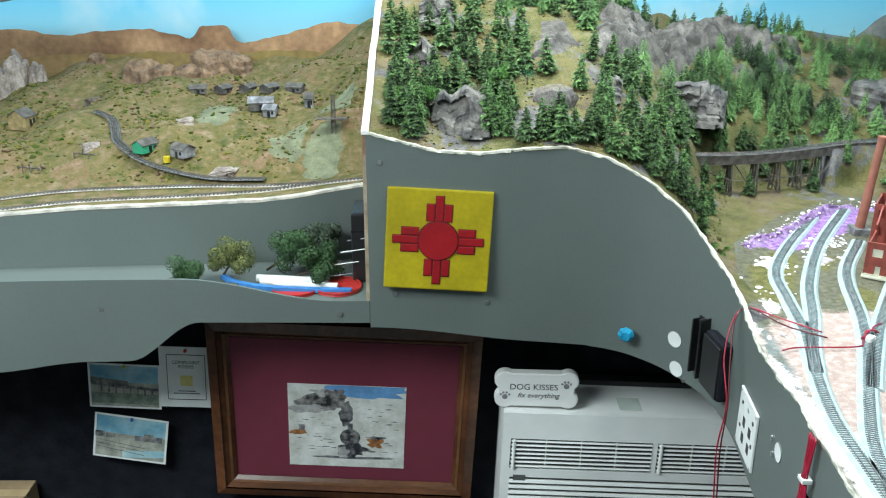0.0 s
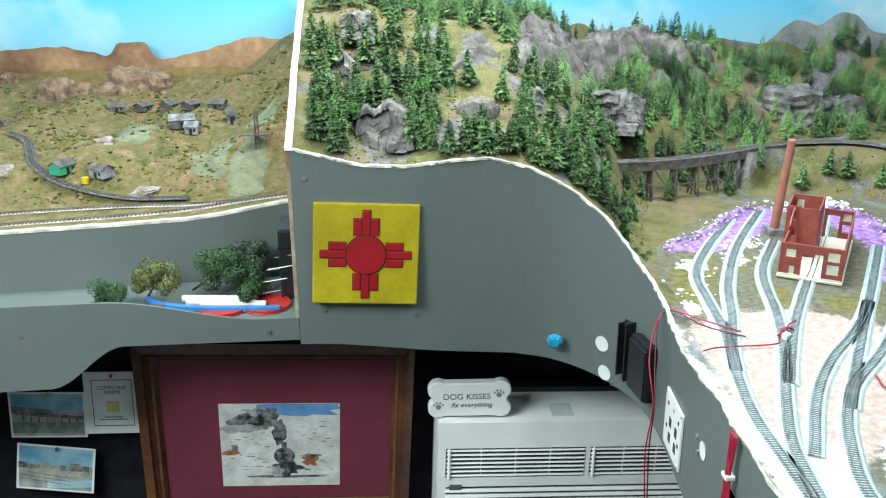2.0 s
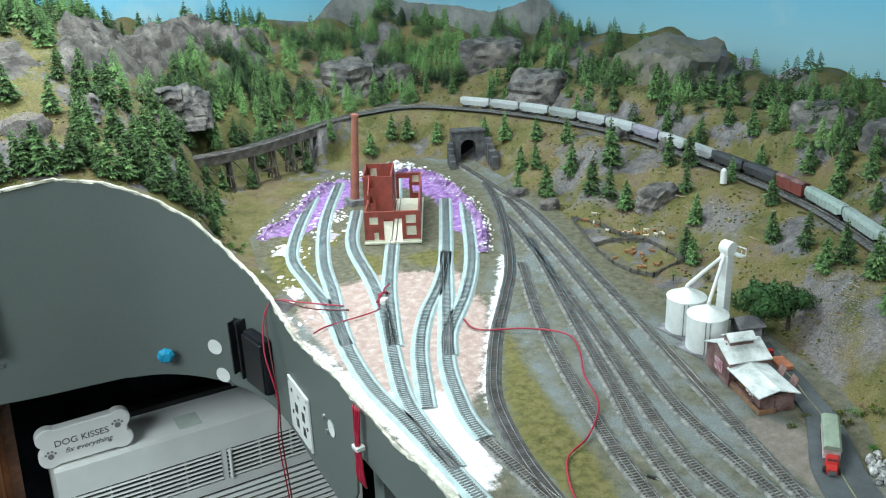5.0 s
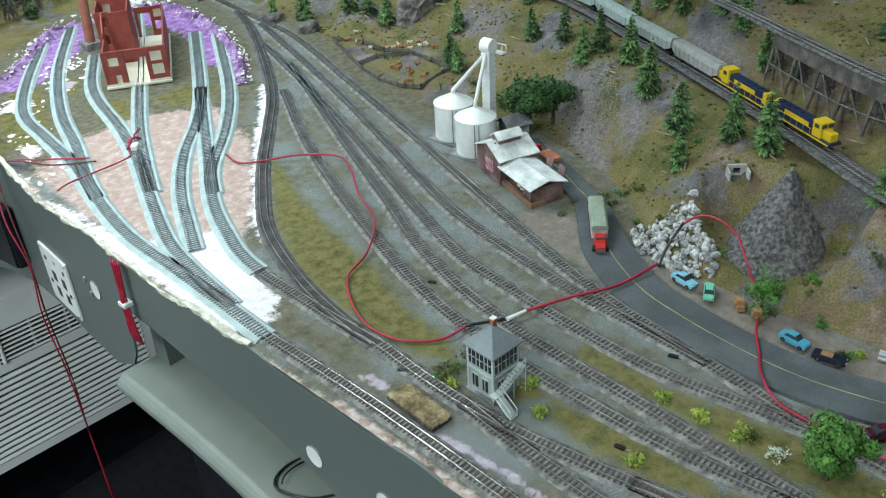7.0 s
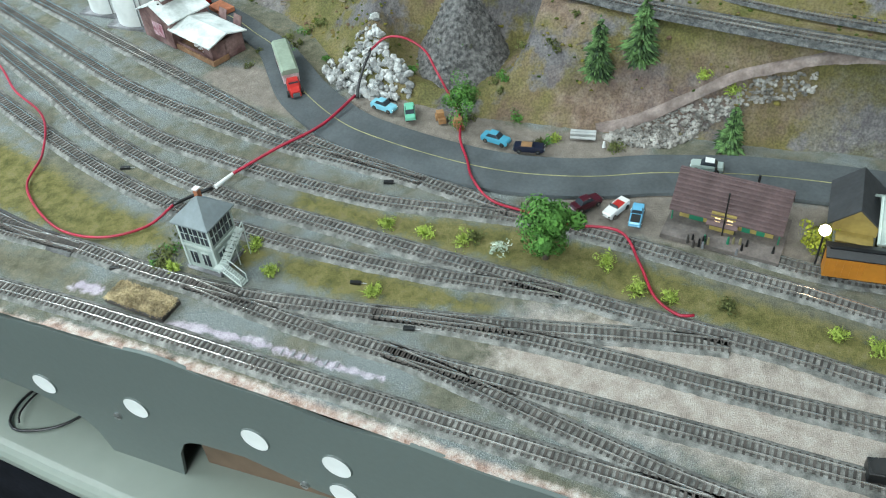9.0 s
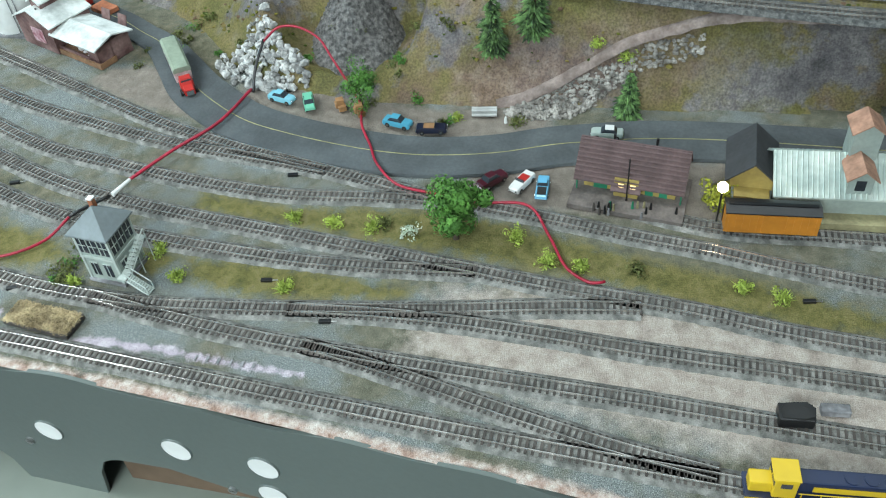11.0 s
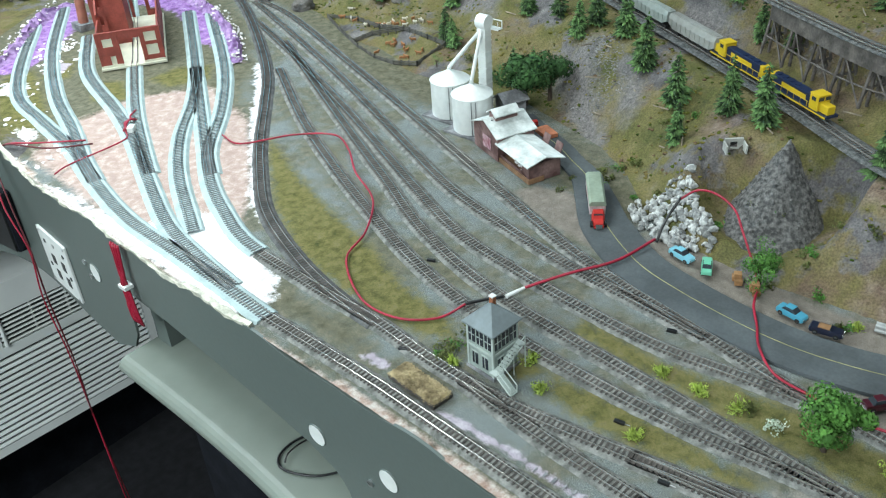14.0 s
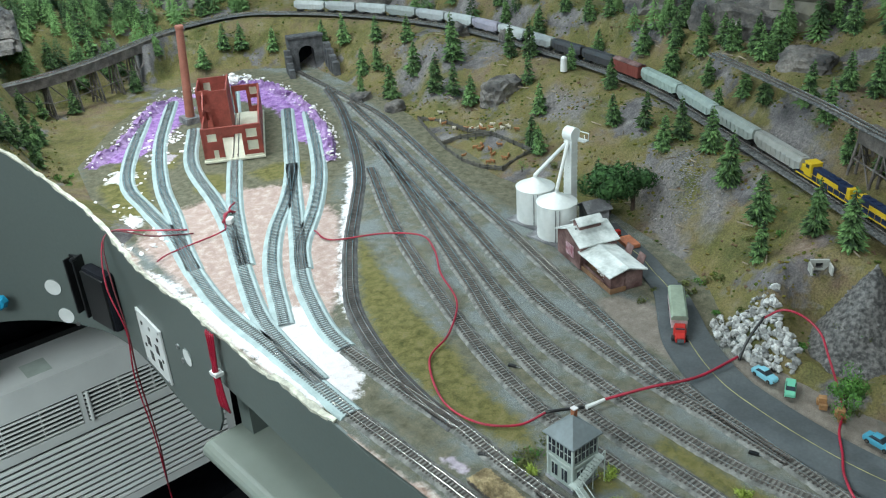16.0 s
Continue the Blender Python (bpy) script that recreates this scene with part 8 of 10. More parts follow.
for cx, cz in ((0.064, 0.056), (-0.068, 0.028)):
    bm = disc(bmesh.new(), 0.006, -0.0128, -0.0115, 16, cx, cz)
    for a in (30, 70, 110, 150):
        disc(bm, 0.0026, -0.0128, -0.0115, 10, cx + 0.0105 * math.cos(radians(a)), cz + 0.0105 * math.sin(radians(a)))
    part("paw_print", bm, paint("grey_ink", (0.18, 0.18, 0.18), 0.6), BN, "grey painted paw mark")

# ---- storage shelf things ----
SHZ = 1.001


def loose_tree(x, y, lx, r, material, label, seed, lift=0.0):
    T = thing("loose_model_tree", (x, y, SHZ), label, "model tree", "spare model trees on the shelf")
    part("stem", tube(bmesh.new(), (-lx, 0, 0.008), (lx * 0.6, 0, r * 0.8 + lift), 0.0028, 0.0015, 6), BARK, T)
    part("foliage", clump(bmesh.new(), (0, 0, r * 0.75 + lift), r, 6000, r * 0.050, 0.8, seed), material, T)


DKG = paint("spruce_foliage", (0.03, 0.075, 0.03), 0.9, vary=0.4, scale=120, second=(0.06, 0.13, 0.04))
loose_tree(-0.510, 1.64, 0.05, 0.038, DKG, "loose green model tree lying on the shelf", 31)
loose_tree(-0.425, 1.65, 0.02, 0.047, OLIVE, "loose yellow-green bushy model tree on the shelf", 32, 0.02)
loose_tree(-0.300, 1.70, 0.06, 0.054, DKG, "loose dark green model tree on the shelf", 33, 0.03)
loose_tree(-0.235, 1.66, 0.06, 0.048, DKG, "loose dark green model tree on the shelf", 34, 0.005)
loose_tree(-0.235, 1.73, 0.06, 0.046, paint("grey_green_foliage", (0.05, 0.075, 0.045), 0.9, vary=0.4, scale=120), "loose grey-green model tree on the shelf", 35, 0.04)
BLUE = paint("blue_plastic", (0.05, 0.20, 0.50), 0.35, vary=0.15, scale=20)
BR = thing("blue_strip", (-0.30, 1.60, SHZ), "long bent blue plastic strip on the shelf", "strip")
P = spline([(-0.14, 0.05, 0.014), (-0.11, 0.02, 0.012), (-0.04, 0.002, 0.008), (0.05, -0.004, 0.006), (0.13, -0.008, 0.006)], 0.01)
bm = sweep(bmesh.new(), P, [(-0.006, -0.004), (0.006, -0.004), (0.006, 0.004), (-0.006, 0.004)])
bmesh.ops.recalc_face_normals(bm, faces=bm.faces)
part("strip_body", bm, BLUE, BR)
for k, (x0, x1, y, z) in enumerate(((-0.37, -0.22, 1.645, 0.012), (-0.36, -0.23, 1.632, 0.010), (-0.33, -0.20, 1.622, 0.009))):
    PT = thing("paper_tube", ((x0 + x1) / 2, y, SHZ + z), "rolled white paper tube on the shelf", "paper tube", "paper tubes")
    part("roll", tube(bmesh.new(), ((x0 - x1) / 2, 0, 0), ((x1 - x0) / 2, -0.012, -0.002), 0.0075, None, 16), WHITE, PT)
    part("inner_shade", tube(bmesh.new(), ((x1 - x0) / 2, -0.012, -0.002), ((x1 - x0) / 2 + 0.0006, -0.012, -0.002), 0.0055, None, 14), STONE, PT)
for x, y in ((-0.20, 1.62), (-0.285, 1.613)):
    RD = thing("plastic_disc", (x, y, SHZ), "flat round red plastic disc lying on the shelf", "plastic disc", "red plastic discs")
    bm = bmesh.new()
    bmesh.ops.create_cone(bm, cap_ends=True, segments=36, radius1=0.048, radius2=0.046, depth=0.004, matrix=Matrix.Translation((0, 0, 0.002)))
    part("disc", bm, RED, RD)
    bm = bmesh.new()
    n = 36
    sweep(bm, [Vector((0.047 * math.cos(2 * math.pi * k / n), 0.047 * math.sin(2 * math.pi * k / n), 0.004)) for k in range(n + 1)], [(-0.0012, 0), (0.0012, 0), (0.0012, 0.003), (-0.0012, 0.003)], False)
    part("lip", bm, RED, RD)
BB = thing("black_case", (-0.155, 1.70, SHZ), "tall black plastic case standing on the shelf", "case")
part("case_body", box(bmesh.new(), -0.018, 0.018, -0.05, 0.05, 0, 0.150, bevel=0.006), BLACKPLASTIC, BB)
part("lid_seam", box(bmesh.new(), -0.0188, 0.0188, -0.0508, 0.0508, 0.110, 0.112), BLACK, BB)
for k in range(5):
    ROD = thing("wire_trunk", (-0.20 + 0.012 * k, 1.64 + 0.02 * (k % 3), SHZ + 0.02 + 0.018 * k), "pale bare wire tree trunk among the loose trees", "wire", "bare wire trunks")
    part("rod", tube(bmesh.new(), (-0.03, 0, -0.004), (0.03, -0.02, 0.012), 0.0013, 0.0008, 6), WHITE if k % 2 else STONE, ROD)
CLP = thing("small_clip", (-0.575, 1.585, SHZ + 0.035), "small dark binder clip on the shelf", "clip")
part("clip_body", box(bmesh.new(), -0.009, 0.009, -0.004, 0.004, 0.001, 0.007, pose(0, 0, 0, 0, 0, 20), 0.001), BLACKPLASTIC, CLP)
CLP.location.z = SHZ
WS = thing("wood_strip", (-0.455, 1.60, SHZ), "dark brown wood offcut on the shelf", "offcut", turn=12)
part("block", box(bmesh.new(), -0.055, 0.055, -0.008, 0.008, 0.0, 0.014, bevel=0.001), TIE, WS)

# ---- desert deck ----
def desert_material():
    """Tan, olive and pinkish scatter in patches of two sizes."""
    mt, nt, b = nodes_of("desert_scatter")
    N, L = nt.nodes, nt.links
    co = N.new("ShaderNodeTexCoord")
    out = []
    for sc, d, stops in ((8, 7, ((0.34, (0.045, 0.060, 0.018)), (0.42, (0.105, 0.098, 0.030)), (0.49, (0.185, 0.130, 0.060)), (0.54, (0.105, 0.112, 0.035)), (0.60, (0.225, 0.125, 0.080)), (0.68, (0.15, 0.125, 0.045)), (0.76, (0.20, 0.145, 0.125)))), (42, 8, ((0.34, (0.035, 0.060, 0.012)), (0.45, (0.125, 0.115, 0.038)), (0.56, (0.20, 0.145, 0.085)), (0.68, (0.36, 0.26, 0.20))))):
        n, r = N.new("ShaderNodeTexNoise"), N.new("ShaderNodeValToRGB")
        n.inputs["Scale"].default_value, n.inputs["Detail"].default_value, n.inputs["Roughness"].default_value = sc, d, 0.65
        L.new(co.outputs["Object"], n.inputs["Vector"])
        e = r.color_ramp.elements
        while len(e) < len(stops):
            e.new(0.5)
        for i, (p, c) in enumerate(stops):
            e[i].position, e[i].color = p, (*c, 1)
        L.new(n.outputs["Fac"], r.inputs["Fac"])
        out.append(r.outputs["Color"])
    mx, nz, bp = N.new("ShaderNodeMix"), N.new("ShaderNodeTexNoise"), N.new("ShaderNodeBump")
    mx.data_type = "RGBA"
    mx.inputs["Factor"].default_value = 0.45
    L.new(out[0], mx.inputs["A"])
    L.new(out[1], mx.inputs["B"])
    L.new(mx.outputs["Result"], b.inputs["Base Color"])
    nz.inputs["Scale"].default_value, nz.inputs["Detail"].default_value = 140, 6
    L.new(co.outputs["Object"], nz.inputs["Vector"])
    bp.inputs["Strength"].default_value, bp.inputs["Distance"].default_value = 0.8, 0.004
    L.new(nz.outputs["Fac"], bp.inputs["Height"])
    L.new(bp.outputs["Normal"], b.inputs["Normal"])
    b.inputs["Roughness"].default_value, b.inputs["Specular IOR Level"].default_value = 0.95, 0.2
    return mt


SAND = desert_material()


def desert_z(x, y):
    """A level strip along the front for two tracks, then broken slopes up to the backdrop."""
    u = (y - 1.79) / 0.75
    base = 1.175 + 0.045 * float(smooth(-1.0, -0.13, x)) + 0.13 * max(0, u - 0.10)
    rise = base + (0.018 * math.sin(x * 9 + y * 4) + 0.014 * math.sin(x * 17 - y * 13 + 1) + 0.008 * math.sin(x * 31 + y * 23)) * min(1, max(0, u - 0.12) * 4) + 0.10 * float(smooth(-0.32, -0.13, x)) * max(0, u - 0.1)
    edge = desert_edge(x)
    return edge + (rise - edge) * float(smooth(0.10, 0.26, y - desert_front(x)))


xs, ys = np.arange(-1.7, -0.125, 0.018), np.arange(1.66, 2.62, 0.018)
V = []
for y in ys:
    for x in xs:
        V.append((x, max(y, desert_front(x)), 0))
V = [(x, y, desert_z(x, y)) for x, y, _ in V]
n = len(xs)
F = [(j * n + i, j * n + i + 1, (j + 1) * n + i + 1, (j + 1) * n + i) for j in range(len(ys) - 1) for i in range(n - 1)]
me = bpy.data.meshes.new("desert_ground")
me.from_pydata(V, [], F)
me.polygons.foreach_set("use_smooth", [True] * len(me.polygons))
me.materials.append(SAND)
tagged(new("desert_ground", me), "modelled desert ground of tan earth and sparse green scatter", "ground", kind="structure")
CH = paint("chalk_edge", (0.46, 0.42, 0.36), 0.9, vary=0.3, scale=30, bump=0.4)
bm, rows = bmesh.new(), []
for k in range(127):
    x = -1.395 + 0.01 * k
    w = 0.012 + 0.005 * noise.noise(Vector((x * 20, 0, 0))) + 0.003 * noise.noise(Vector((x * 70, 3, 0)))
    y = desert_front(x)
    rows.append([bm.verts.new((x, y + o, desert_z(x, y + max(0, o)) + h)) for o, h in ((-0.007, -0.003), (-0.006, 0.0022), (w, 0.0018), (w + 0.004, -0.002))])
for A, B in zip(rows, rows[1:]):
    for i in range(3):
        bm.faces.new((A[i], A[i + 1], B[i + 1], B[i]))
structure("desert_rim", bm, CH, "ragged pale plaster rim of the desert deck", "trim")
FRONT_TRACKS = {}
FRONT_TRACKS["pale front track along the desert deck"] = [(-1.39, 1.706), (-1.20, 1.722), (-1.001, 1.749), (-0.784, 1.790), (-0.545, 1.813), (-0.40, 1.835), (-0.31, 1.849), (-0.227, 1.843), (-0.138, 1.832)]
FRONT_TRACKS["pale second track along the desert deck"] = [(-1.39, 1.775), (-1.20, 1.80), (-1.041, 1.828), (-0.933, 1.855), (-0.811, 1.870), (-0.564, 1.882), (-0.40, 1.880), (-0.315, 1.870), (-0.257, 1.856)]
for label, pts in FRONT_TRACKS.items():
    track([(x, y, desert_z(x, y) + 0.001) for x, y in pts], label, bed=CH, bed_w=0.017, spacing=0.0085, rails=DARKRAIL)
pts = [(-0.391, 1.902), (-0.495, 1.902), (-0.562, 1.910), (-0.632, 1.925), (-0.688, 1.943), (-0.728, 1.970), (-0.765, 2.03), (-0.786, 2.086), (-0.812, 2.141), (-0.860, 2.172)]
track([(x, y, max(desert_z(x + a, y + c) for a in (-0.01, 0, 0.01) for c in (-0.01, 0, 0.01)) + 0.001) for x, y in pts], "branch track curving up the desert", bed=DARKBED, spacing=0.0070, rails=DARKRAIL)
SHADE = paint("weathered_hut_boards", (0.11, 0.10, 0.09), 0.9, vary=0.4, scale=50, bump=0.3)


def hut(x, y, w, d, h, turn, roof, wall, label):
    T = thing("desert_hut", (x, y, desert_z(x, y) - 0.002), label, "hut", "huts of the desert village", turn)
    part("wall", gable_walls(bmesh.new(), -w, w, -d, d, 0, h, h * 1.5, "x"), wall, T)
    part("roof", gable(bmesh.new(), -w, w, -d, d, h, h * 1.5, 0.003, 0.0015, "x"), roof, T)
    part("door", box(bmesh.new(), -0.004, 0.004, -d - 0.0008, -d + 0.001, 0, h * 0.75), BLACKPLASTIC, T)
    part("window", box(bmesh.new(), w * 0.4, w * 0.75, -d - 0.0008, -d + 0.001, h * 0.35, h * 0.75), PANE, T)


GREENP = paint("green_hut_paint", (0.03, 0.30, 0.16), 0.6, vary=0.1, scale=50)
hut(-0.678, 1.968, 0.024, 0.016, 0.020, 62, SHADE, GREENP, "small hut with a green end wall")
hut(-0.590, 1.960, 0.022, 0.018, 0.020, -35, SHADE, STONE, "small grey hut beside the desert track")
hut(-0.451, 2.213, 0.030, 0.020, 0.022, 8, STONE, SHADE, "weathered grey shack in the village")
hut(-0.422, 2.185, 0.016, 0.014, 0.020, -12, STONE, STONE, "small pale shack in the village")
for k, (x, y) in enumerate(((-0.649, 2.36), (-0.592, 2.41), (-0.519, 2.39), (-0.441, 2.29), (-0.375, 2.30))):
    hut(x, y, 0.021, 0.016, 0.015, (12, 62, 70, 58, -10)[k], SHADE, SHADE, "low dark weathered shack in the village")
hut(-0.33, 2.224, 0.011, 0.011, 0.026, 10, SHADE, STONE, "narrow dark shack on the desert slope")
hut(-1.072, 2.215, 0.024, 0.024, 0.034, 80, SHADE, paint("tan_boards", (0.27, 0.20, 0.09), 0.9, vary=0.3, scale=60, bump=0.3), "tan boarded hut with a curved dark roof on the slope")
part("yellow_drum", tube(bmesh.new(), (-0.624, 1.945, desert_z(-0.624, 1.945)), (-0.624, 1.945, desert_z(-0.624, 1.945) + 0.014), 0.008, None, 14), paint("yellow_paint", (0.6, 0.45, 0.02), 0.5, vary=0.1))
tagged(bpy.data.objects["yellow_drum"], "small yellow drum between the huts", "drum")
HF = thing("mine_headframe", (-0.242, 2.006, desert_z(-0.242, 2.006)), "dark timber mine headframe on the slope", "headframe")
for k in range(4):
    part("leg", tube(bmesh.new(), (0.005 * (1 if k % 2 else -1), 0.005 * (1 if k < 2 else -1), -0.004), (0.0025 * (1 if k % 2 else -1), 0.004 * (1 if k < 2 else -1), 0.085), 0.0016, None, 5), TIMBER, HF)
for z in (0.02, 0.045, 0.07, 0.084):
    part("brace", box(bmesh.new(), -0.006 + 0.0001 * z, 0.006, -0.0012, 0.0012, z, z + 0.0025), TIMBER, HF)
part("platform", box(bmesh.new(), -0.038, 0.032, -0.010, 0.010, 0.030, 0.033), TIMBER, HF)
REDROCK = paint("red_brown_desert_rock", (0.20, 0.125, 0.08), 0.9, vary=0.4, scale=24, bump=0.9, second=(0.33, 0.21, 0.13))
PALEROCK = paint("pale_desert_rock", (0.30, 0.235, 0.20), 0.9, vary=0.45, scale=30, bump=0.9, second=(0.42, 0.36, 0.32))
MAUVEROCK = paint("mauve_desert_slope", (0.125, 0.10, 0.075), 0.9, vary=0.5, scale=34, bump=0.9, second=(0.225, 0.165, 0.13))
for x, y, w, hh, mt in ((-1.225, 2.46, 0.040, 0.135, PALEROCK), (-1.19, 2.48, 0.040, 0.150, PALEROCK), (-1.265, 2.46, 0.040, 0.065, PALEROCK), (-1.14, 2.49, 0.035, 0.085, PALEROCK), (-0.985, 2.54, 0.028, 0.035, REDROCK), (-0.845, 2.50, 0.055, 0.080, REDROCK), (-0.80, 2.51, 0.05, 0.045, REDROCK), (-0.655, 2.55, 0.075, 0.085, REDROCK), (-0.60, 2.54, 0.07, 0.060, REDROCK), (-0.71, 2.54, 0.07, 0.055, REDROCK), (-0.815, 1.995, 0.022, 0.016, PALEROCK), (-0.611, 2.075, 0.025, 0.018, PALEROCK), (-0.905, 2.29, 0.030, 0.014, MAUVEROCK), (-0.486, 1.935, 0.035, 0.010, PALEROCK), (-0.145, 2.30, 0.035, 0.06, PALEROCK)):
    outcrop(x, y, w, hh, "pale weathered desert rock", desert_z(x, y) - 0.3 * hh, 0.8, 4, mt)
spots = [(random.uniform(-1.3, -0.15), random.uniform(1.90, 2.5)) for _ in range(6500)]
spots = [q for q in spots if math.sin(q[0] * 21 + q[1] * 8) + math.sin(q[1] * 27 - q[0] * 10) + random.uniform(-1.6, 1.6) > 0.1]
items = [(x, y, desert_z(x, y) + 0.0005, random.choice((0.0018, 0.0025, 0.003, 0.0055)) * random.uniform(0.7, 1.3), 0.6) for x, y in spots]
tagged(pebbles("sage_scrub", items, foam_material(), jag=0.8), "scattered olive sage scrub and stones on the desert", "scrub", kind="stuff")
TAILINGS = paint("grey_green_tailings", (0.165, 0.175, 0.105), 0.95, vary=0.25, scale=30, bump=0.6)
for x, y in ((-0.555, 2.16), (-0.356, 2.03), (-0.268, 1.965), (-0.250, 2.15)):
    bm = patch(bmesh.new(), [(-0.035, -0.07), (0.03, -0.075), (0.045, 0.03), (0.0, 0.065), (-0.04, 0.02)], 0.0, 0.016)
    for v in bm.verts:
        v.co.z = desert_z(x + v.co.x, y + v.co.y) + 0.0016
    o = structure("tailings", bm, TAILINGS, "pale grey-green mine tailings", "ground", smooth=True)
    o.location = (x, y, 0)
for x, y, n in ((-0.94, 1.935, 9), (-1.044, 1.895, 6), (-0.819, 1.965, 4)):
    RN = thing("ruined_corral", (x, y, desert_z(x, y)), "broken dark timber corral on the desert flat", "ruin", "timber ruins")
    for k in range(n):
        px, py = -0.026 + 0.052 * k / (n - 1), 0.008 * math.sin(2.3 * k)
        part("stake", tube(bmesh.new(), (px, py, -0.004 + desert_z(x + px, y + py) - desert_z(x, y)), (px + 0.002 * math.sin(k), py, 0.011 + 0.006 * math.sin(1.7 * k)), 0.0016, 0.0011, 5), TIMBER, RN)
    part("rail", tube(bmesh.new(), (-0.028, 0.002, 0.007), (0.028, -0.002, 0.004), 0.0014, None, 5), TIMBER, RN)

# divider board between desert and forest
bm = bmesh.new()
rows = []
for k in range(40):
    y = 1.552 + 0.026 * k
    t = ground_z(-0.115, y) + 0.006
    rows.append([bm.verts.new((x, y, z)) for x, z in ((-0.137, t), (-0.137, 1.0), (-0.126, 1.0), (-0.126, t))])
for a, b in zip(rows, rows[1:]):
    for i in range(4):
        bm.faces.new((a[i], a[(i + 1) % 4], b[(i + 1) % 4], b[i]))
bm.faces.new(rows[0])
bm.faces.new(rows[-1][::-1])
bmesh.ops.recalc_face_normals(bm, faces=bm.faces)
structure("divider", bm, paint("painted_divider", (0.33, 0.19, 0.12), 0.8, vary=0.3, scale=12, bump=0.2, second=(0.42, 0.36, 0.26)), "painted divider board with a white front edge", "divider")
bm = bmesh.new()
P = [Vector((-0.1315, 1.549 + 0.026 * k, ground_z(-0.115, 1.549 + 0.026 * k) + 0.0065)) for k in range(41)]
sweep(bm, P, [(-0.0065, -0.004), (0.0065, -0.004), (0.0065, 0.003), (-0.0065, 0.003)])
bmesh.ops.recalc_face_normals(bm, faces=bm.faces)
structure("divider_edge", bm, PLASTER, "white plaster edge of the divider board", "trim")
bm = sweep(bmesh.new(), [Vector((p.x + 0.002, p.y + 0.002, fascia_top(p))) for p in FASCIA_LINE if p.y > 0.62], [(-0.003, -0.002), (0.004, -0.002), (0.004, 0.0026), (-0.003, 0.0026)])
for v in bm.verts:
    v.co += Vector((noise.noise(v.co * 130), noise.noise(v.co * 130 + Vector((9, 0, 0))), 0.5 * noise.noise(v.co * 90 + Vector((0, 7, 0))))) * 0.004
bmesh.ops.recalc_face_normals(bm, faces=bm.faces)
structure("fascia_edge", bm, paint("ragged_cream_edge", (0.60, 0.58, 0.48), 0.9, vary=0.3, scale=60, bump=0.8), "ragged cream plaster along the fascia top", "trim")

# ---- painted backdrops ----
def sky_material(name, low, high, z0, z1, cloud):
    mt, nt, b = nodes_of(name)
    N, L = nt.nodes, nt.links
    co, sep, rng_, mx, nz, cr, mc = (N.new(q) for q in ("ShaderNodeTexCoord", "ShaderNodeSeparateXYZ", "ShaderNodeMapRange", "ShaderNodeMix", "ShaderNodeTexNoise", "ShaderNodeValToRGB", "ShaderNodeMix"))
    L.new(co.outputs["Object"], sep.inputs[0])
    rng_.inputs["From Min"].default_value, rng_.inputs["From Max"].default_value = z0, z1
    L.new(sep.outputs["Z"], rng_.inputs["Value"])
    mx.data_type = mc.data_type = "RGBA"
    mx.inputs["A"].default_value, mx.inputs["B"].default_value = (*low, 1), (*high, 1)
    L.new(rng_.outputs["Result"], mx.inputs["Factor"])
    nz.inputs["Scale"].default_value, nz.inputs["Detail"].default_value = 2.4, 5
    L.new(co.outputs["Object"], nz.inputs["Vector"])
    cr.color_ramp.elements[0].position, cr.color_ramp.elements[1].position = cloud, cloud + 0.22
    L.new(nz.outputs["Fac"], cr.inputs["Fac"])
    L.new(cr.outputs["Color"], mc.inputs["Factor"])
    L.new(mx.outputs["Result"], mc.inputs["A"])
    mc.inputs["B"].default_value = (0.80, 0.86, 0.86, 1)
    L.new(mc.outputs["Result"], b.inputs["Base Color"])
    b.inputs["Roughness"].default_value = 0.9
    b.inputs["Specular IOR Level"].default_value = 0.1
    return mt


SKY = sky_material("painted_sky", (0.46, 0.78, 0.88), (0.10, 0.52, 0.78), 1.30, 1.56, 0.55)
bm = bmesh.new()
line = spline([(-1.75, 1.5), (-1.70, 2.3), (-1.45, 2.62), (-0.8, 2.66), (-0.2, 2.68), (0.6, 2.80), (1.3, 2.82), (1.85, 2.70), (2.15, 2.3), (2.25, 1.6), (2.25, 0.6), (2.2, -0.75)], 0.05)
sheet(bm, line, lambda p: 2.30, lambda p: 0.9, 0.01)
bmesh.ops.recalc_face_normals(bm, faces=bm.faces)
structure("backdrop_sky", bm, SKY, "curved backdrop painted with blue sky and soft clouds", "backdrop", smooth=True)


def painted_range(name, profile, depth, material, label, foot):
    """A painted silhouette on the backdrop: profile of (x, y, z) along it."""
    P = spline(profile, 0.012)
    bm, rows = bmesh.new(), []
    for p in P:
        n = 0.010 * noise.noise(Vector((p.x * 14, p.y * 14, 1))) + 0.005 * noise.noise(Vector((p.x * 40, p.y * 40, 2)))
        rows.append((bm.verts.new((p.x, p.y, p.z + n)), bm.verts.new((p.x, p.y, foot))))
    for a, b in zip(rows, rows[1:]):
        bm.faces.new((a[0], b[0], b[1], a[1]))
    return structure(name, bm, material, label, "painted backdrop")


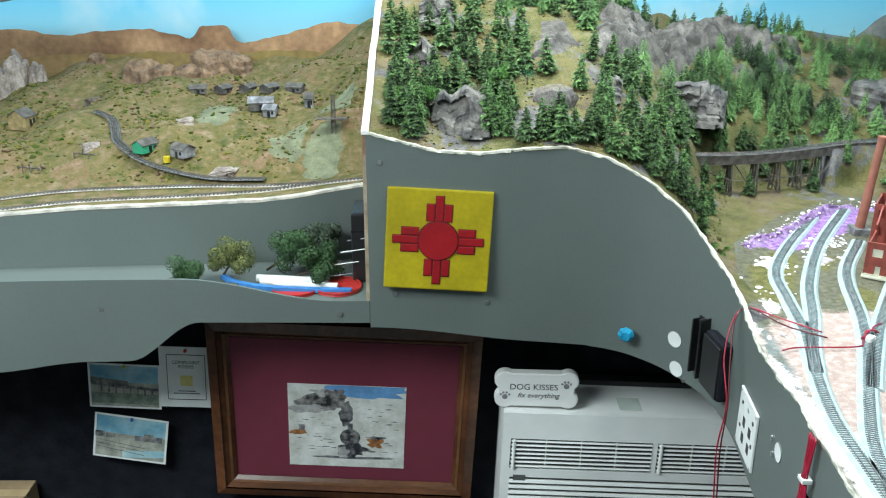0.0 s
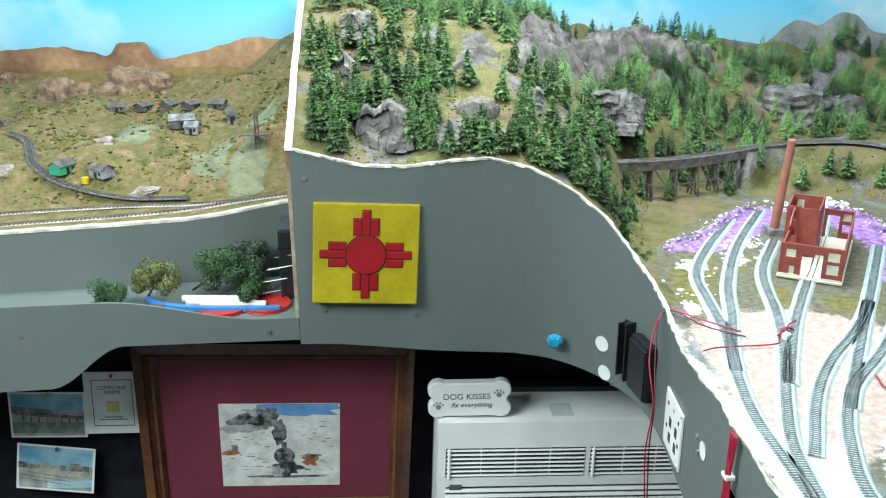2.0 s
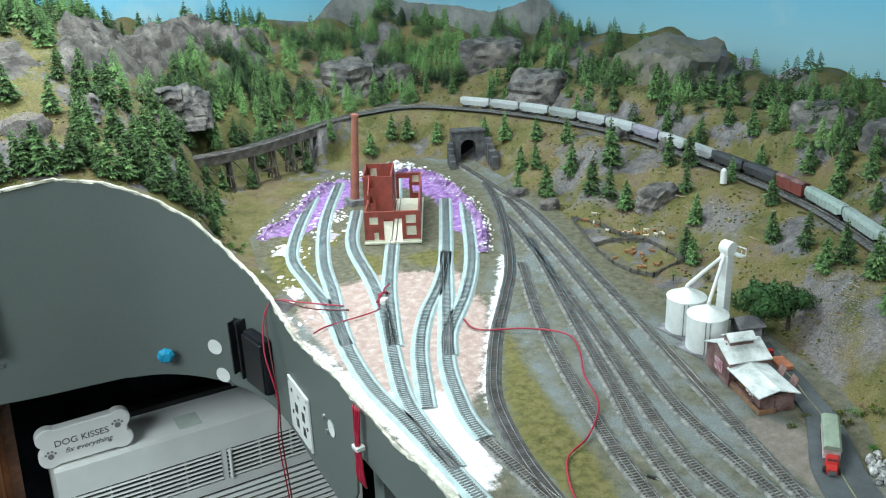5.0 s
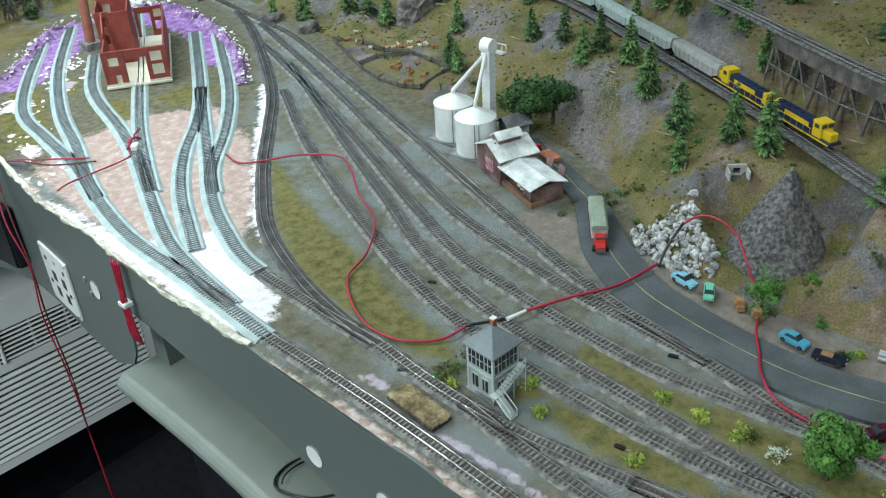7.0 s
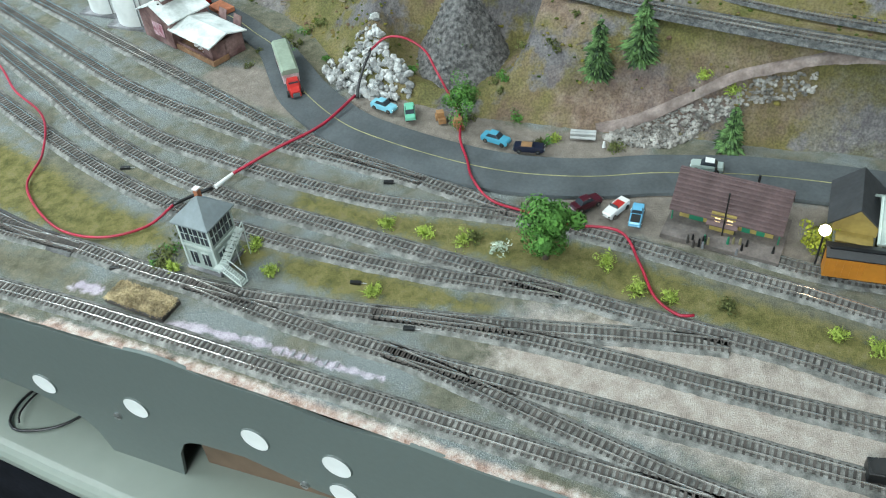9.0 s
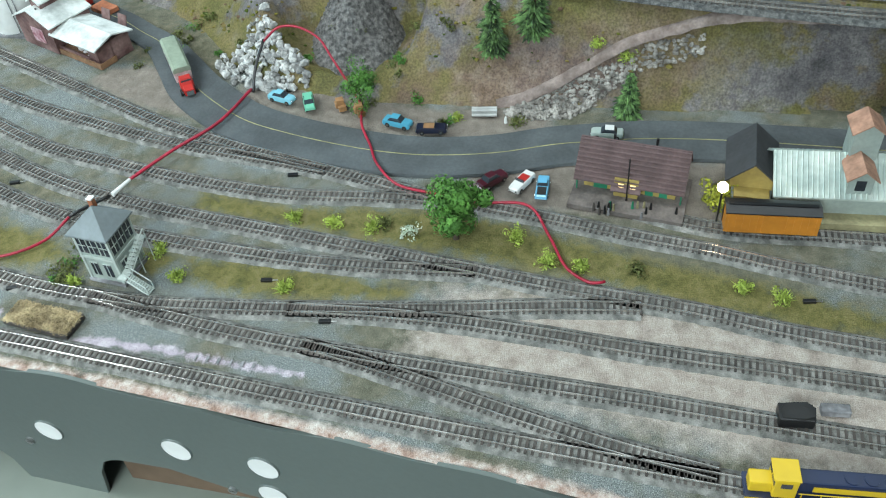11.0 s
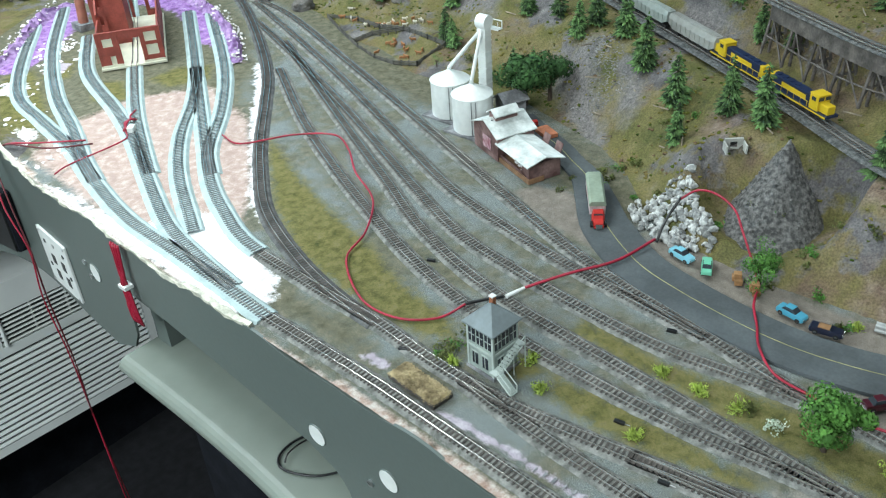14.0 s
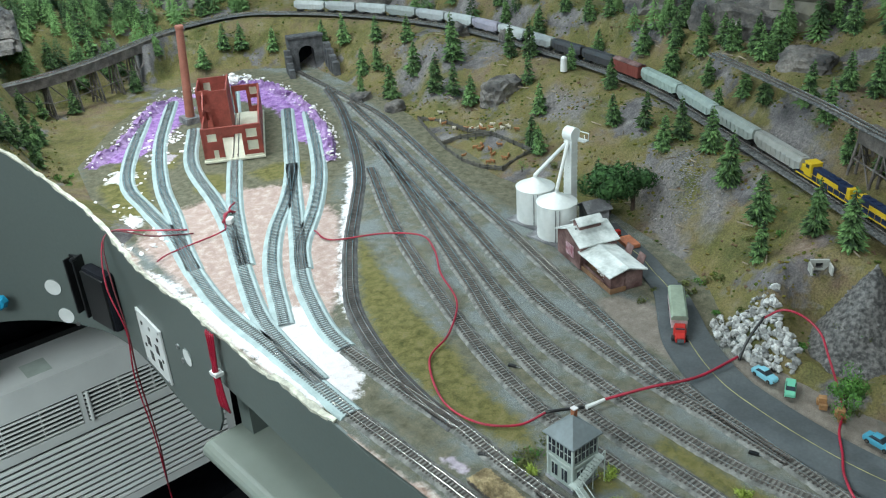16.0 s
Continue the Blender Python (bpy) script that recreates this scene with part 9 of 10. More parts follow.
MESA = paint("painted_mesa", (0.24, 0.115, 0.06), 0.9, vary=0.4, scale=6, bump=0, fine=9, second=(0.40, 0.235, 0.125))
PLAIN = paint("painted_plain", (0.33, 0.235, 0.075), 0.9, vary=0.35, scale=5, bump=0, fine=9, second=(0.24, 0.15, 0.07))
GREYM = paint("painted_grey_peaks", (0.24, 0.25, 0.24), 0.9, vary=0.3, scale=9, bump=0, second=(0.33, 0.33, 0.31))
PURM = paint("painted_purple_range", (0.33, 0.30, 0.42), 0.9, vary=0.25, scale=9, bump=0, second=(0.50, 0.50, 0.52))
painted_range("painted_mesa", [(-1.6, 2.40, 1.41), (-1.28, 2.58, 1.414), (-1.085, 2.61, 1.394), (-0.92, 2.615, 1.412), (-0.80, 2.615, 1.398), (-0.725, 2.615, 1.385), (-0.69, 2.615, 1.422), (-0.62, 2.615, 1.418), (-0.585, 2.615, 1.375), (-0.47, 2.62, 1.39), (-0.36, 2.62, 1.422), (-0.27, 2.62, 1.434), (-0.145, 2.62, 1.405)], 0, MESA, "painted red mesas on the desert backdrop", 1.2)
painted_range("painted_plain", [(-1.6, 2.37, 1.33), (-1.1, 2.585, 1.34), (-0.7, 2.595, 1.345), (-0.4, 2.60, 1.35), (-0.145, 2.60, 1.345)], 0, PLAIN, "painted golden plain on the desert backdrop", 1.2)
painted_range("painted_peak", [(1.16, 2.765, 1.30), (1.29, 2.765, 1.367), (1.38, 2.76, 1.44), (1.42, 2.76, 1.452), (1.477, 2.75, 1.432), (1.52, 2.74, 1.462), (1.56, 2.735, 1.475), (1.60, 2.72, 1.455), (1.66, 2.70, 1.408), (1.80, 2.62, 1.392), (1.90, 2.54, 1.37), (1.97, 2.45, 1.41), (2.01, 2.42, 1.425), (2.05, 2.32, 1.33)], 0, GREYM, "painted grey rounded peaks on the forest backdrop", 1.15)
painted_range("painted_range", [(2.14, 2.05, 1.24), (2.18, 1.91, 1.252), (2.18, 1.785, 1.245), (2.18, 1.70, 1.272), (2.18, 1.65, 1.272), (2.18, 1.60, 1.235), (2.18, 1.55, 1.245), (2.18, 1.50, 1.268), (2.18, 1.41, 1.232), (2.18, 1.29, 1.255), (2.18, 1.10, 1.26), (2.18, 0.95, 1.27), (2.18, 0.6, 1.30), (2.15, 0.0, 1.30)], 0, PURM, "painted purple and snowy range on the backdrop", 1.15)
HB = thing("wall_shelf", (-1.12, 2.20, 1.522), "grey shelf corner hung above the desert backdrop", "shelf")
part("board", box(bmesh.new(), -0.40, 0.075, -0.10, 0.10, 0.0, 0.016, bevel=0.003), paint("grey_shelf_paint", (0.11, 0.12, 0.11), 0.6, vary=0.15), HB)
part("lip", box(bmesh.new(), -0.40, 0.078, -0.104, -0.098, 0.010, 0.075, bevel=0.001), paint("pale_shelf_lip", (0.17, 0.185, 0.15), 0.6, vary=0.2, scale=20), HB)
for x in (-0.30, 0.04):
    part("hanger", tube(bmesh.new(), (x, 0.0, 0.014), (x, 0.0, 0.876), 0.003, None, 8), STEEL, HB)
CB = thing("cardboard_box", (-1.05, 1.70, 0.0), "brown cardboard box below the layout", "box")
part("carton", box(bmesh.new(), -0.14, 0.075, -0.02, 0.085, 0, 0.425, bevel=0.003), paint("brown_card", (0.30, 0.21, 0.12), 0.8, vary=0.15, scale=12, bump=0.1), CB)
part("tape", box(bmesh.new(), -0.142, 0.077, 0.020, 0.045, 0.4245, 0.4262), paint("packing_tape", (0.40, 0.29, 0.16), 0.35, vary=0.08), CB)
VB = thing("striped_banner", (-0.185, 1.65, 1.604), "red and white striped cloth banner hung above the desert", "banner")
for k in range(14):
    bm = box(bmesh.new(), -0.155 + 0.022 * k, -0.133 + 0.022 * k, 0, 0.003, 0.0, 0.14)
    part("stripe", bm, RED if k % 2 else WHITE, VB)
part("hanging_rod", tube(bmesh.new(), (-0.17, 0.0015, 0.142), (0.17, 0.0015, 0.142), 0.004, None, 10), TIE, VB)
for x in (-0.13, 0.13):
    part("cord", tube(bmesh.new(), (x, 0.0015, 0.142), (x, 0.0015, 0.80), 0.001, None, 6), WHITE, VB)


# ---- vehicles ----
TYRE = paint("tyre_rubber", (0.015, 0.015, 0.015), 0.8, vary=0.1)
GLASS = paint("tinted_glass", (0.04, 0.05, 0.06), 0.1, vary=0.1, bump=0)
CHROME = paint("chrome", (0.6, 0.6, 0.6), 0.2, metal=1.0, vary=0.05)


def loft(bm, sections):
    """Closed hull through cross-sections (x, half width, bottom, top, top half width)."""
    R = []
    for x, w, z0, z1, wt in sections:
        R.append([bm.verts.new((x, y, z)) for y, z in ((-w, z0), (-w, z0 + (z1 - z0) * 0.6), (-wt, z1), (wt, z1), (w, z0 + (z1 - z0) * 0.6), (w, z0))])
    for a, b in zip(R, R[1:]):
        for i in range(6):
            bm.faces.new((a[i], a[(i + 1) % 6], b[(i + 1) % 6], b[i]))
    bm.faces.new(R[0][::-1])
    bm.faces.new(R[-1])
    bmesh.ops.recalc_face_normals(bm, faces=bm.faces)
    return bm


def car(x, y, turn, colour, label, kind="sedan", roof=None, L=0.031):
    C = thing("model_car", (x, y, DECK + 0.0035), label, "car", "parked model cars", turn)
    pt = paint("car_paint", colour, 0.3, vary=0.06, scale=20, bump=0)
    s = L / 0.031
    part("body", loft(bmesh.new(), [(-0.0155 * s, 0.0048, 0.003, 0.0062, 0.0040), (-0.0145 * s, 0.0056, 0.002, 0.0076, 0.0050), (-0.005 * s, 0.0058, 0.002, 0.0078, 0.0052), (0.005 * s, 0.0058, 0.002, 0.0078, 0.0052), (0.0140 * s, 0.0055, 0.002, 0.0072, 0.0048), (0.0155 * s, 0.0048, 0.003, 0.0060, 0.0040)]), pt, C)
    if kind == "sedan":
        part("cabin", loft(bmesh.new(), [(-0.0095 * s, 0.0050, 0.0074, 0.0078, 0.0046), (-0.0060 * s, 0.0047, 0.0074, 0.0115, 0.0038), (0.0020 * s, 0.0047, 0.0074, 0.0117, 0.0038), (0.0062 * s, 0.0050, 0.0074, 0.0078, 0.0046)]), GLASS, C)
        part("roof", loft(bmesh.new(), [(-0.0064 * s, 0.0040, 0.0113, 0.0118, 0.0036), (0.0024 * s, 0.0040, 0.0115, 0.0121, 0.0036)]), pt if roof is None else roof, C)
    elif kind == "pickup":
        part("cabin", loft(bmesh.new(), [(-0.0020 * s, 0.0050, 0.0074, 0.0078, 0.0046), (-0.0012 * s, 0.0047, 0.0074, 0.0118, 0.0040), (0.0038 * s, 0.0047, 0.0074, 0.0118, 0.0038), (0.0068 * s, 0.0050, 0.0074, 0.0078, 0.0046)]), GLASS, C)
        part("roof", loft(bmesh.new(), [(-0.0018 * s, 0.0042, 0.0115, 0.0119, 0.0038), (0.0042 * s, 0.0042, 0.0115, 0.0121, 0.0038)]), pt, C)
        part("load_bed", box(bmesh.new(), -0.0142 * s, -0.003 * s, -0.0042, 0.0042, 0.0078, 0.0080), TYRE, C)
    else:
        part("seat_well", box(bmesh.new(), -0.0080 * s, 0.0030 * s, -0.0042, 0.0042, 0.0076, 0.0082), RED if roof is None else roof, C)
        part("windscreen", box(bmesh.new(), 0.0035 * s, 0.0041 * s, -0.0045, 0.0045, 0.0076, 0.0108), GLASS, C)
    for q in (-0.0095, 0.0098):
        for w in (-0.0052, 0.0052):
            wh = part("wheel", tube(bmesh.new(), (q * s, w - 0.0009, 0.0025), (q * s, w + 0.0009, 0.0025), 0.0026, None, 14), TYRE, C)
            part("hubcap", tube(bmesh.new(), (q * s, w * 1.0 + (0.0009 if w > 0 else -0.0009), 0.0025), (q * s, w + (0.0011 if w > 0 else -0.0011), 0.0025), 0.0014, None, 10), CHROME, wh)
    for q in (-0.0158, 0.0158):
        part("bumper", box(bmesh.new(), q * s - 0.0004, q * s + 0.0004, -0.0050, 0.0050, 0.0026, 0.0038), CHROME, C)
    for w in (-0.0038, 0.0038):
        part("headlight", tube(bmesh.new(), (0.0154 * s, w, 0.0052), (0.0160 * s, w, 0.0052), 0.0009, None, 8), CHROME, C)


car(0.842, 0.334, -105, (0.20, 0.48, 0.58), "pale blue parked model sedan")
car(0.838, 0.302, 25, (0.16, 0.50, 0.34), "mint green parked model sedan")
car(0.814, 0.197, -102, (0.07, 0.30, 0.42), "turquoise blue parked model coupe")
car(0.808, 0.160, -82, (0.012, 0.014, 0.03), "black open-topped parked model car", "open", paint("tan_seat", (0.30, 0.16, 0.07), 0.7))
car(0.737, 0.085, -41, (0.07, 0.010, 0.018), "dark maroon parked model sedan")
car(0.737, 0.057, 155, (0.70, 0.70, 0.68), "white open model convertible with red seats", "open", RED)
car(0.732, 0.037, 2, (0.14, 0.42, 0.62), "light blue parked model pickup truck", "pickup")
car(0.822, -0.014, 92, (0.38, 0.45, 0.42), "silver-green model sedan driving on the road", "sedan", WHITE)
for x, y in ((0.839, 0.266), (0.832, 0.243)):
    CR = thing("wooden_crate", (x, y, DECK + 0.002), "pile of tan wooden crates by the road", "crate", "crates by the road", turn=30)
    WD = paint("crate_wood", (0.36, 0.19, 0.08), 0.8, vary=0.3, scale=60)
    for q in ((-0.004, 0, 0), (0.004, 0.002, 0), (0.0, 0.001, 0.006)):
        part("crate", box(bmesh.new(), q[0] - 0.0035, q[0] + 0.0035, q[1] - 0.004, q[1] + 0.004, q[2], q[2] + 0.006, None, 0.0004), WD, CR)
LG = thing("pipe_bundle", (0.846, 0.113, DECK + 0.002), "bundle of pale pipes beside the road", "pipe bundle", turn=8)
for k in range(5):
    part("pipe", tube(bmesh.new(), (0.0, -0.013, 0.0022 + 0.004 * (k // 3)), (0.0, 0.013, 0.0022 + 0.004 * (k // 3)), 0.0017, None, 10), paint("grey_pipe", (0.40, 0.41, 0.40), 0.6, vary=0.2), LG).location.x = 0.0044 * (k % 3) - 0.004 + 0.002 * (k // 3)
TK = thing("model_truck", (0.878, 0.470, DECK + 0.004), "red-cabbed delivery truck with a grey-green canvas load", "truck", turn=217)
part("cab", loft(bmesh.new(), [(0.028, 0.0065, 0.003, 0.0125, 0.0055), (0.033, 0.0075, 0.003, 0.0175, 0.0060), (0.040, 0.0075, 0.003, 0.0170, 0.0055), (0.043, 0.0065, 0.003, 0.0105, 0.0050), (0.053, 0.0055, 0.003, 0.0095, 0.0045)]), RED, TK)
part("windscreen", box(bmesh.new(), 0.0405, 0.0415, -0.0055, 0.0055, 0.0110, 0.0155), GLASS, TK)
part("grille", box(bmesh.new(), 0.0528, 0.0538, -0.004, 0.004, 0.003, 0.0085), CHROME, TK)
part("load_box", box(bmesh.new(), -0.046, 0.026, -0.0095, 0.0095, 0.006, 0.018, bevel=0.0006), paint("pinkish_white_box", (0.55, 0.42, 0.42), 0.6, vary=0.3, scale=90), TK)
part("canvas_cover", loft(bmesh.new(), [(-0.047, 0.0100, 0.0178, 0.0240, 0.0075), (-0.02, 0.0102, 0.0178, 0.0245, 0.0075), (0.027, 0.0100, 0.0178, 0.0238, 0.0075)]), paint("grey_green_canvas", (0.24, 0.29, 0.22), 0.8, vary=0.15, scale=40), TK)
part("chassis", box(bmesh.new(), -0.046, 0.050, -0.004, 0.004, 0.002, 0.006), TYRE, TK)
for q in (-0.036, -0.026, 0.044):
    for w in (-0.0085, 0.0085):
        part("wheel", tube(bmesh.new(), (q, w - 0.0012, 0.0035), (q, w + 0.0012, 0.0035), 0.0037, None, 14), TYRE, TK)


# ---- trains ----
def along(line, s):
    P = spline(line, 0.004)
    acc = 0.0
    for a, b in zip(P, P[1:]):
        l = (b - a).length
        if acc + l >= s:
            p = a.lerp(b, (s - acc) / l)
            return p, math.degrees(math.atan2(b.y - a.y, b.x - a.x))
        acc += l
    return P[-1], 0


def trucks(T, L):
    for q in (-L / 2 + 0.014, L / 2 - 0.014):
        tk = part("bogie", box(bmesh.new(), q - 0.009, q + 0.009, -0.0058, 0.0058, 0.002, 0.0052), TYRE, T)
        for w in (-0.006, 0.006):
            part("wheelset", tube(bmesh.new(), (q + w, -0.0052, 0.0026), (q + w, 0.0052, 0.0026), 0.0026, None, 10), BLACKPLASTIC, tk)


def hopper(line, s, z, colour, label, L=0.088):
    p, a = along(line, s)
    T = thing("covered_hopper", (p.x, p.y, z), label, "railway wagon", "hillside freight train", a)
    pt = paint("hopper_paint", colour, 0.5, vary=0.22, scale=18, bump=0.05)
    part("body", loft(bmesh.new(), [(-L / 2, 0.0085, 0.013, 0.0270, 0.0060), (-L / 2 + 0.012, 0.0092, 0.008, 0.0275, 0.0062), (L / 2 - 0.012, 0.0092, 0.008, 0.0275, 0.0062), (L / 2, 0.0085, 0.013, 0.0270, 0.0060)]), pt, T)
    for k in range(9):
        x = -L / 2 + 0.010 + (L - 0.020) * k / 8
        for w in (-1, 1):
            part("side_rib", box(bmesh.new(), x - 0.0006, x + 0.0006, w * 0.0091, w * 0.0098, 0.009, 0.0215), pt, T)
    part("roof_walk", box(bmesh.new(), -L / 2 + 0.004, L / 2 - 0.004, -0.0022, 0.0022, 0.0275, 0.0284), pt, T)
    for k in range(3):
        x = (k - 1) * L / 3.2
        part("hopper_bay", loft(bmesh.new(), [(x - 0.010, 0.006, 0.0075, 0.0082, 0.008), (x, 0.004, 0.0035, 0.0082, 0.008), (x + 0.010, 0.006, 0.0075, 0.0082, 0.008)]), pt, T)
    trucks(T, L)


def boxcar(p, a, z, colour, label, roof, L=0.076):
    T = thing("boxcar", (p[0], p[1], z), label, "railway wagon", "", a)
    pt = paint("boxcar_paint", colour, 0.5, vary=0.14, scale=24, bump=0.05)
    part("body", box(bmesh.new(), -L / 2, L / 2, -0.0094, 0.0094, 0.0058, 0.0265), pt, T)
    part("roof", gable(bmesh.new(), -L / 2, L / 2, -0.0094, 0.0094, 0.0265, 0.0290, 0.0006, 0.0012, "x"), roof, T)
    part("roof_walk", box(bmesh.new(), -L / 2 + 0.002, L / 2 - 0.002, -0.0018, 0.0018, 0.0300, 0.0308), roof, T)
    for w in (-1, 1):
        part("sliding_door", box(bmesh.new(), -0.008, 0.008, w * 0.0093, w * 0.0102, 0.0070, 0.0255), pt, T)
        for k in range(13):
            x = -L / 2 + 0.003 + (L - 0.006) * k / 12
            if abs(x) > 0.010:
                part("side_rib", box(bmesh.new(), x - 0.0004, x + 0.0004, w * 0.0093, w * 0.0098, 0.0062, 0.0262), pt, T)
    part("end_ladder", box(bmesh.new(), -L / 2 - 0.0006, -L / 2, 0.004, 0.0075, 0.007, 0.026), roof, T)
    trucks(T, L)
    return T


TRAIN = [(1.10, 2.092), (1.30, 2.06), (1.44, 1.80), (1.495, 1.50), (1.46, 1.20), (1.385, 0.88), (1.25, 0.62), (1.10, 0.36), (1.00, 0.19)]
ZT = UP_Z + 0.0046
greys = ((0.28, 0.31, 0.30), (0.38, 0.41, 0.41), (0.34, 0.36, 0.36), (0.42, 0.44, 0.44), (0.32, 0.30, 0.36), (0.42, 0.45, 0.45), (0.36, 0.38, 0.39))
LINE = spline(TRAIN, 0.004)


def mark(x, y):
    """Distance along the train's line of the place nearest to a plan point."""
    k = min(range(len(LINE)), key=lambda i: (LINE[i].x - x) ** 2 + (LINE[i].y - y) ** 2)
    return 0.004 * k * (sum((q - p).length for p, q in zip(LINE, LINE[1:])) / (0.004 * (len(LINE) - 1)))


s_box, s_end, s_loco = mark(1.317, 0.901) - 0.052, mark(1.105, 0.474) - 0.018, mark(1.098, 0.418) - 0.018
for k in range(11):
    s = s_box - 0.0895 - 0.0935 * k
    hopper(TRAIN, s, ZT, (0.05, 0.05, 0.055) if k < 2 else greys[k % 7], "black weathered covered hopper wagon" if k < 2 else "weathered pale grey covered hopper wagon")
p, a = along(TRAIN, s_box)
boxcar(p, a, ZT, (0.20, 0.055, 0.045), "red-brown weathered boxcar in the train", MAROON)["group"] = "hillside freight train"
for k, g in enumerate(((0.29, 0.36, 0.33), (0.30, 0.36, 0.34), (0.27, 0.30, 0.28), (0.29, 0.29, 0.27))):
    hopper(TRAIN, s_box + 0.042 + (s_end - s_box - 0.042) * (k + 0.5) / 4, ZT, g, "long weathered grey-green covered hopper wagon", (s_end - s_box - 0.042) / 4 - 0.006)


def locomotive(p, a, z, label):
    T = thing("diesel_locomotive", (p[0], p[1], z), label, "locomotive", "pair of yellow and blue diesels", a)
    YL, BL = paint("warbonnet_yellow", (0.62, 0.42, 0.02), 0.4, vary=0.08, scale=20, bump=0), paint("freight_blue", (0.012, 0.022, 0.06), 0.4, vary=0.1, scale=20, bump=0)
    L = 0.112
    part("walkway", box(bmesh.new(), -L / 2, L / 2, -0.0092, 0.0092, 0.0070, 0.0098), BL, T)
    part("long_hood", box(bmesh.new(), -0.052, 0.026, -0.0056, 0.0056, 0.0098, 0.0245, bevel=0.0012), BL, T)
    part("hood_end", box(bmesh.new(), -0.0535, -0.046, -0.0058, 0.0058, 0.0098, 0.0247, bevel=0.0012), YL, T)
    part("cab", box(bmesh.new(), 0.025, 0.040, -0.0088, 0.0088, 0.0098, 0.0285, bevel=0.0012), YL, T)
    part("cab_roof", box(bmesh.new(), 0.024, 0.041, -0.0086, 0.0086, 0.0283, 0.0294, bevel=0.0006), YL, T)
    part("short_hood", box(bmesh.new(), 0.039, 0.054, -0.0054, 0.0054, 0.0098, 0.0205, bevel=0.0014), YL, T)
    for w in (-1, 1):
        part("side_window", box(bmesh.new(), 0.029, 0.036, w * 0.0087, w * 0.0091, 0.0215, 0.0262), GLASS, T)
        part("sill_stripe", box(bmesh.new(), -L / 2, L / 2, w * 0.0090, w * 0.0096, 0.0072, 0.0090), YL, T)
        part("lettering_bar", box(bmesh.new(), -0.030, 0.015, w * 0.0054, w * 0.0059, 0.0150, 0.0205), YL, T)
        part("handrail", tube(bmesh.new(), (-0.050, w * 0.0088, 0.0165), (0.024, w * 0.0088, 0.0165), 0.0004, None, 5), YL, T)
        for k in range(7):
            part("stanchion", tube(bmesh.new(), (-0.050 + 0.012 * k, w * 0.0088, 0.0098), (-0.050 + 0.012 * k, w * 0.0088, 0.0165), 0.0004, None, 5), YL, T)
        part("windscreen", box(bmesh.new(), 0.0398, 0.0404, w * 0.001, w * 0.0078, 0.0225, 0.0268), GLASS, T)
    for k in range(4):
        part("roof_fan", tube(bmesh.new(), (-0.044 + 0.012 * k, 0, 0.0243), (-0.044 + 0.012 * k, 0, 0.0254), 0.0046, None, 16), BL, T)
    part("fuel_tank", box(bmesh.new(), -0.018, 0.016, -0.008, 0.008, 0.0028, 0.0072, bevel=0.001), TYRE, T)
    trucks(T, 0.096)


for k in range(2):
    p, a = along(TRAIN, s_loco + 0.121 * k)
    locomotive(p, a + (180 if k == 0 else 0), ZT, "yellow and dark blue diesel locomotive")
boxcar((0.705, -0.160), -86, DECK + 0.0045, (0.50, 0.19, 0.02), "orange refrigerator boxcar with a black roof", BLACKPLASTIC)
track([(0.730, -0.02), (0.712, -0.08), (0.705, -0.14), (0.709, -0.22), (0.712, -0.40)], "short siding beside the station platform")
BK1 = thing("track_bumper", (0.513, -0.172, DECK + 0.001), "dark coal-heaped tender shell on the yard ground", "bumper", turn=-85)
part("shell", box(bmesh.new(), -0.012, 0.012, -0.0075, 0.0075, 0.0, 0.010, bevel=0.001), BLACKPLASTIC, BK1)
part("coal", patch(bmesh.new(), [(-0.0105, -0.006), (0.0105, -0.006), (0.0105, 0.006), (-0.0105, 0.006)], 0.010, 0.001, 0.003), TYRE, BK1)
bx = thing("switch_machine", (0.525, -0.200, DECK), "small grey switch machine beside the track", "switch machine", turn=-85)
part("case", box(bmesh.new(), -0.010, 0.010, -0.004, 0.004, 0, 0.006, bevel=0.0008), STONE, bx)
for x, y, a in ((0.725, 0.281, -75), (0.541, 0.478, -70), (0.585, 0.255, -80), (0.548, 0.19, -80), (0.63, -0.19, -80), (0.675, 0.56, -70)):
    sw = thing("switch_machine", (x, y, DECK), "small black switch machine beside the track", "switch machine", "yard switch machines", a)
    part("case", box(bmesh.new(), -0.005, 0.005, -0.0018, 0.0018, 0, 0.003, bevel=0.0004), BLACKPLASTIC, sw)
    part("rod", tube(bmesh.new(), (0.005, 0, 0.0015), (0.010, 0, 0.0015), 0.0005, None, 5), STEEL, sw)
p = (0.452, -0.19)
locomotive(p, 95, DECK + 0.0045, "yellow and dark blue diesel locomotive on the front track")

# ---- station and its neighbours ----
SHIN = paint("purple_brown_shingles", (0.13, 0.085, 0.085), 0.85, vary=0.2, scale=50, bump=0.3)
OCHRE = paint("ochre_boards", (0.32, 0.24, 0.07), 0.7, vary=0.2, scale=40, bump=0.2)
GREEN = paint("depot_green", (0.015, 0.17, 0.09), 0.6, vary=0.15, scale=40)
SN = thing("railway_station", (0.757, -0.043, DECK + 0.001), "ochre railway depot with a purple-brown shingle roof", "station", turn=-97)
SN.scale = (0.9, 1.0, 1.0)
part("platform", box(bmesh.new(), -0.056, 0.058, -0.048, 0.014, 0, 0.0045), paint("platform_planks", (0.13, 0.11, 0.10), 0.9, vary=0.3, scale=60, bump=0.3), SN, "dark weathered plank platform")
part("wall", gable_walls(bmesh.new(), -0.046, 0.046, -0.018, 0.016, 0.0045, 0.026, 0.041, "x"), OCHRE, SN)
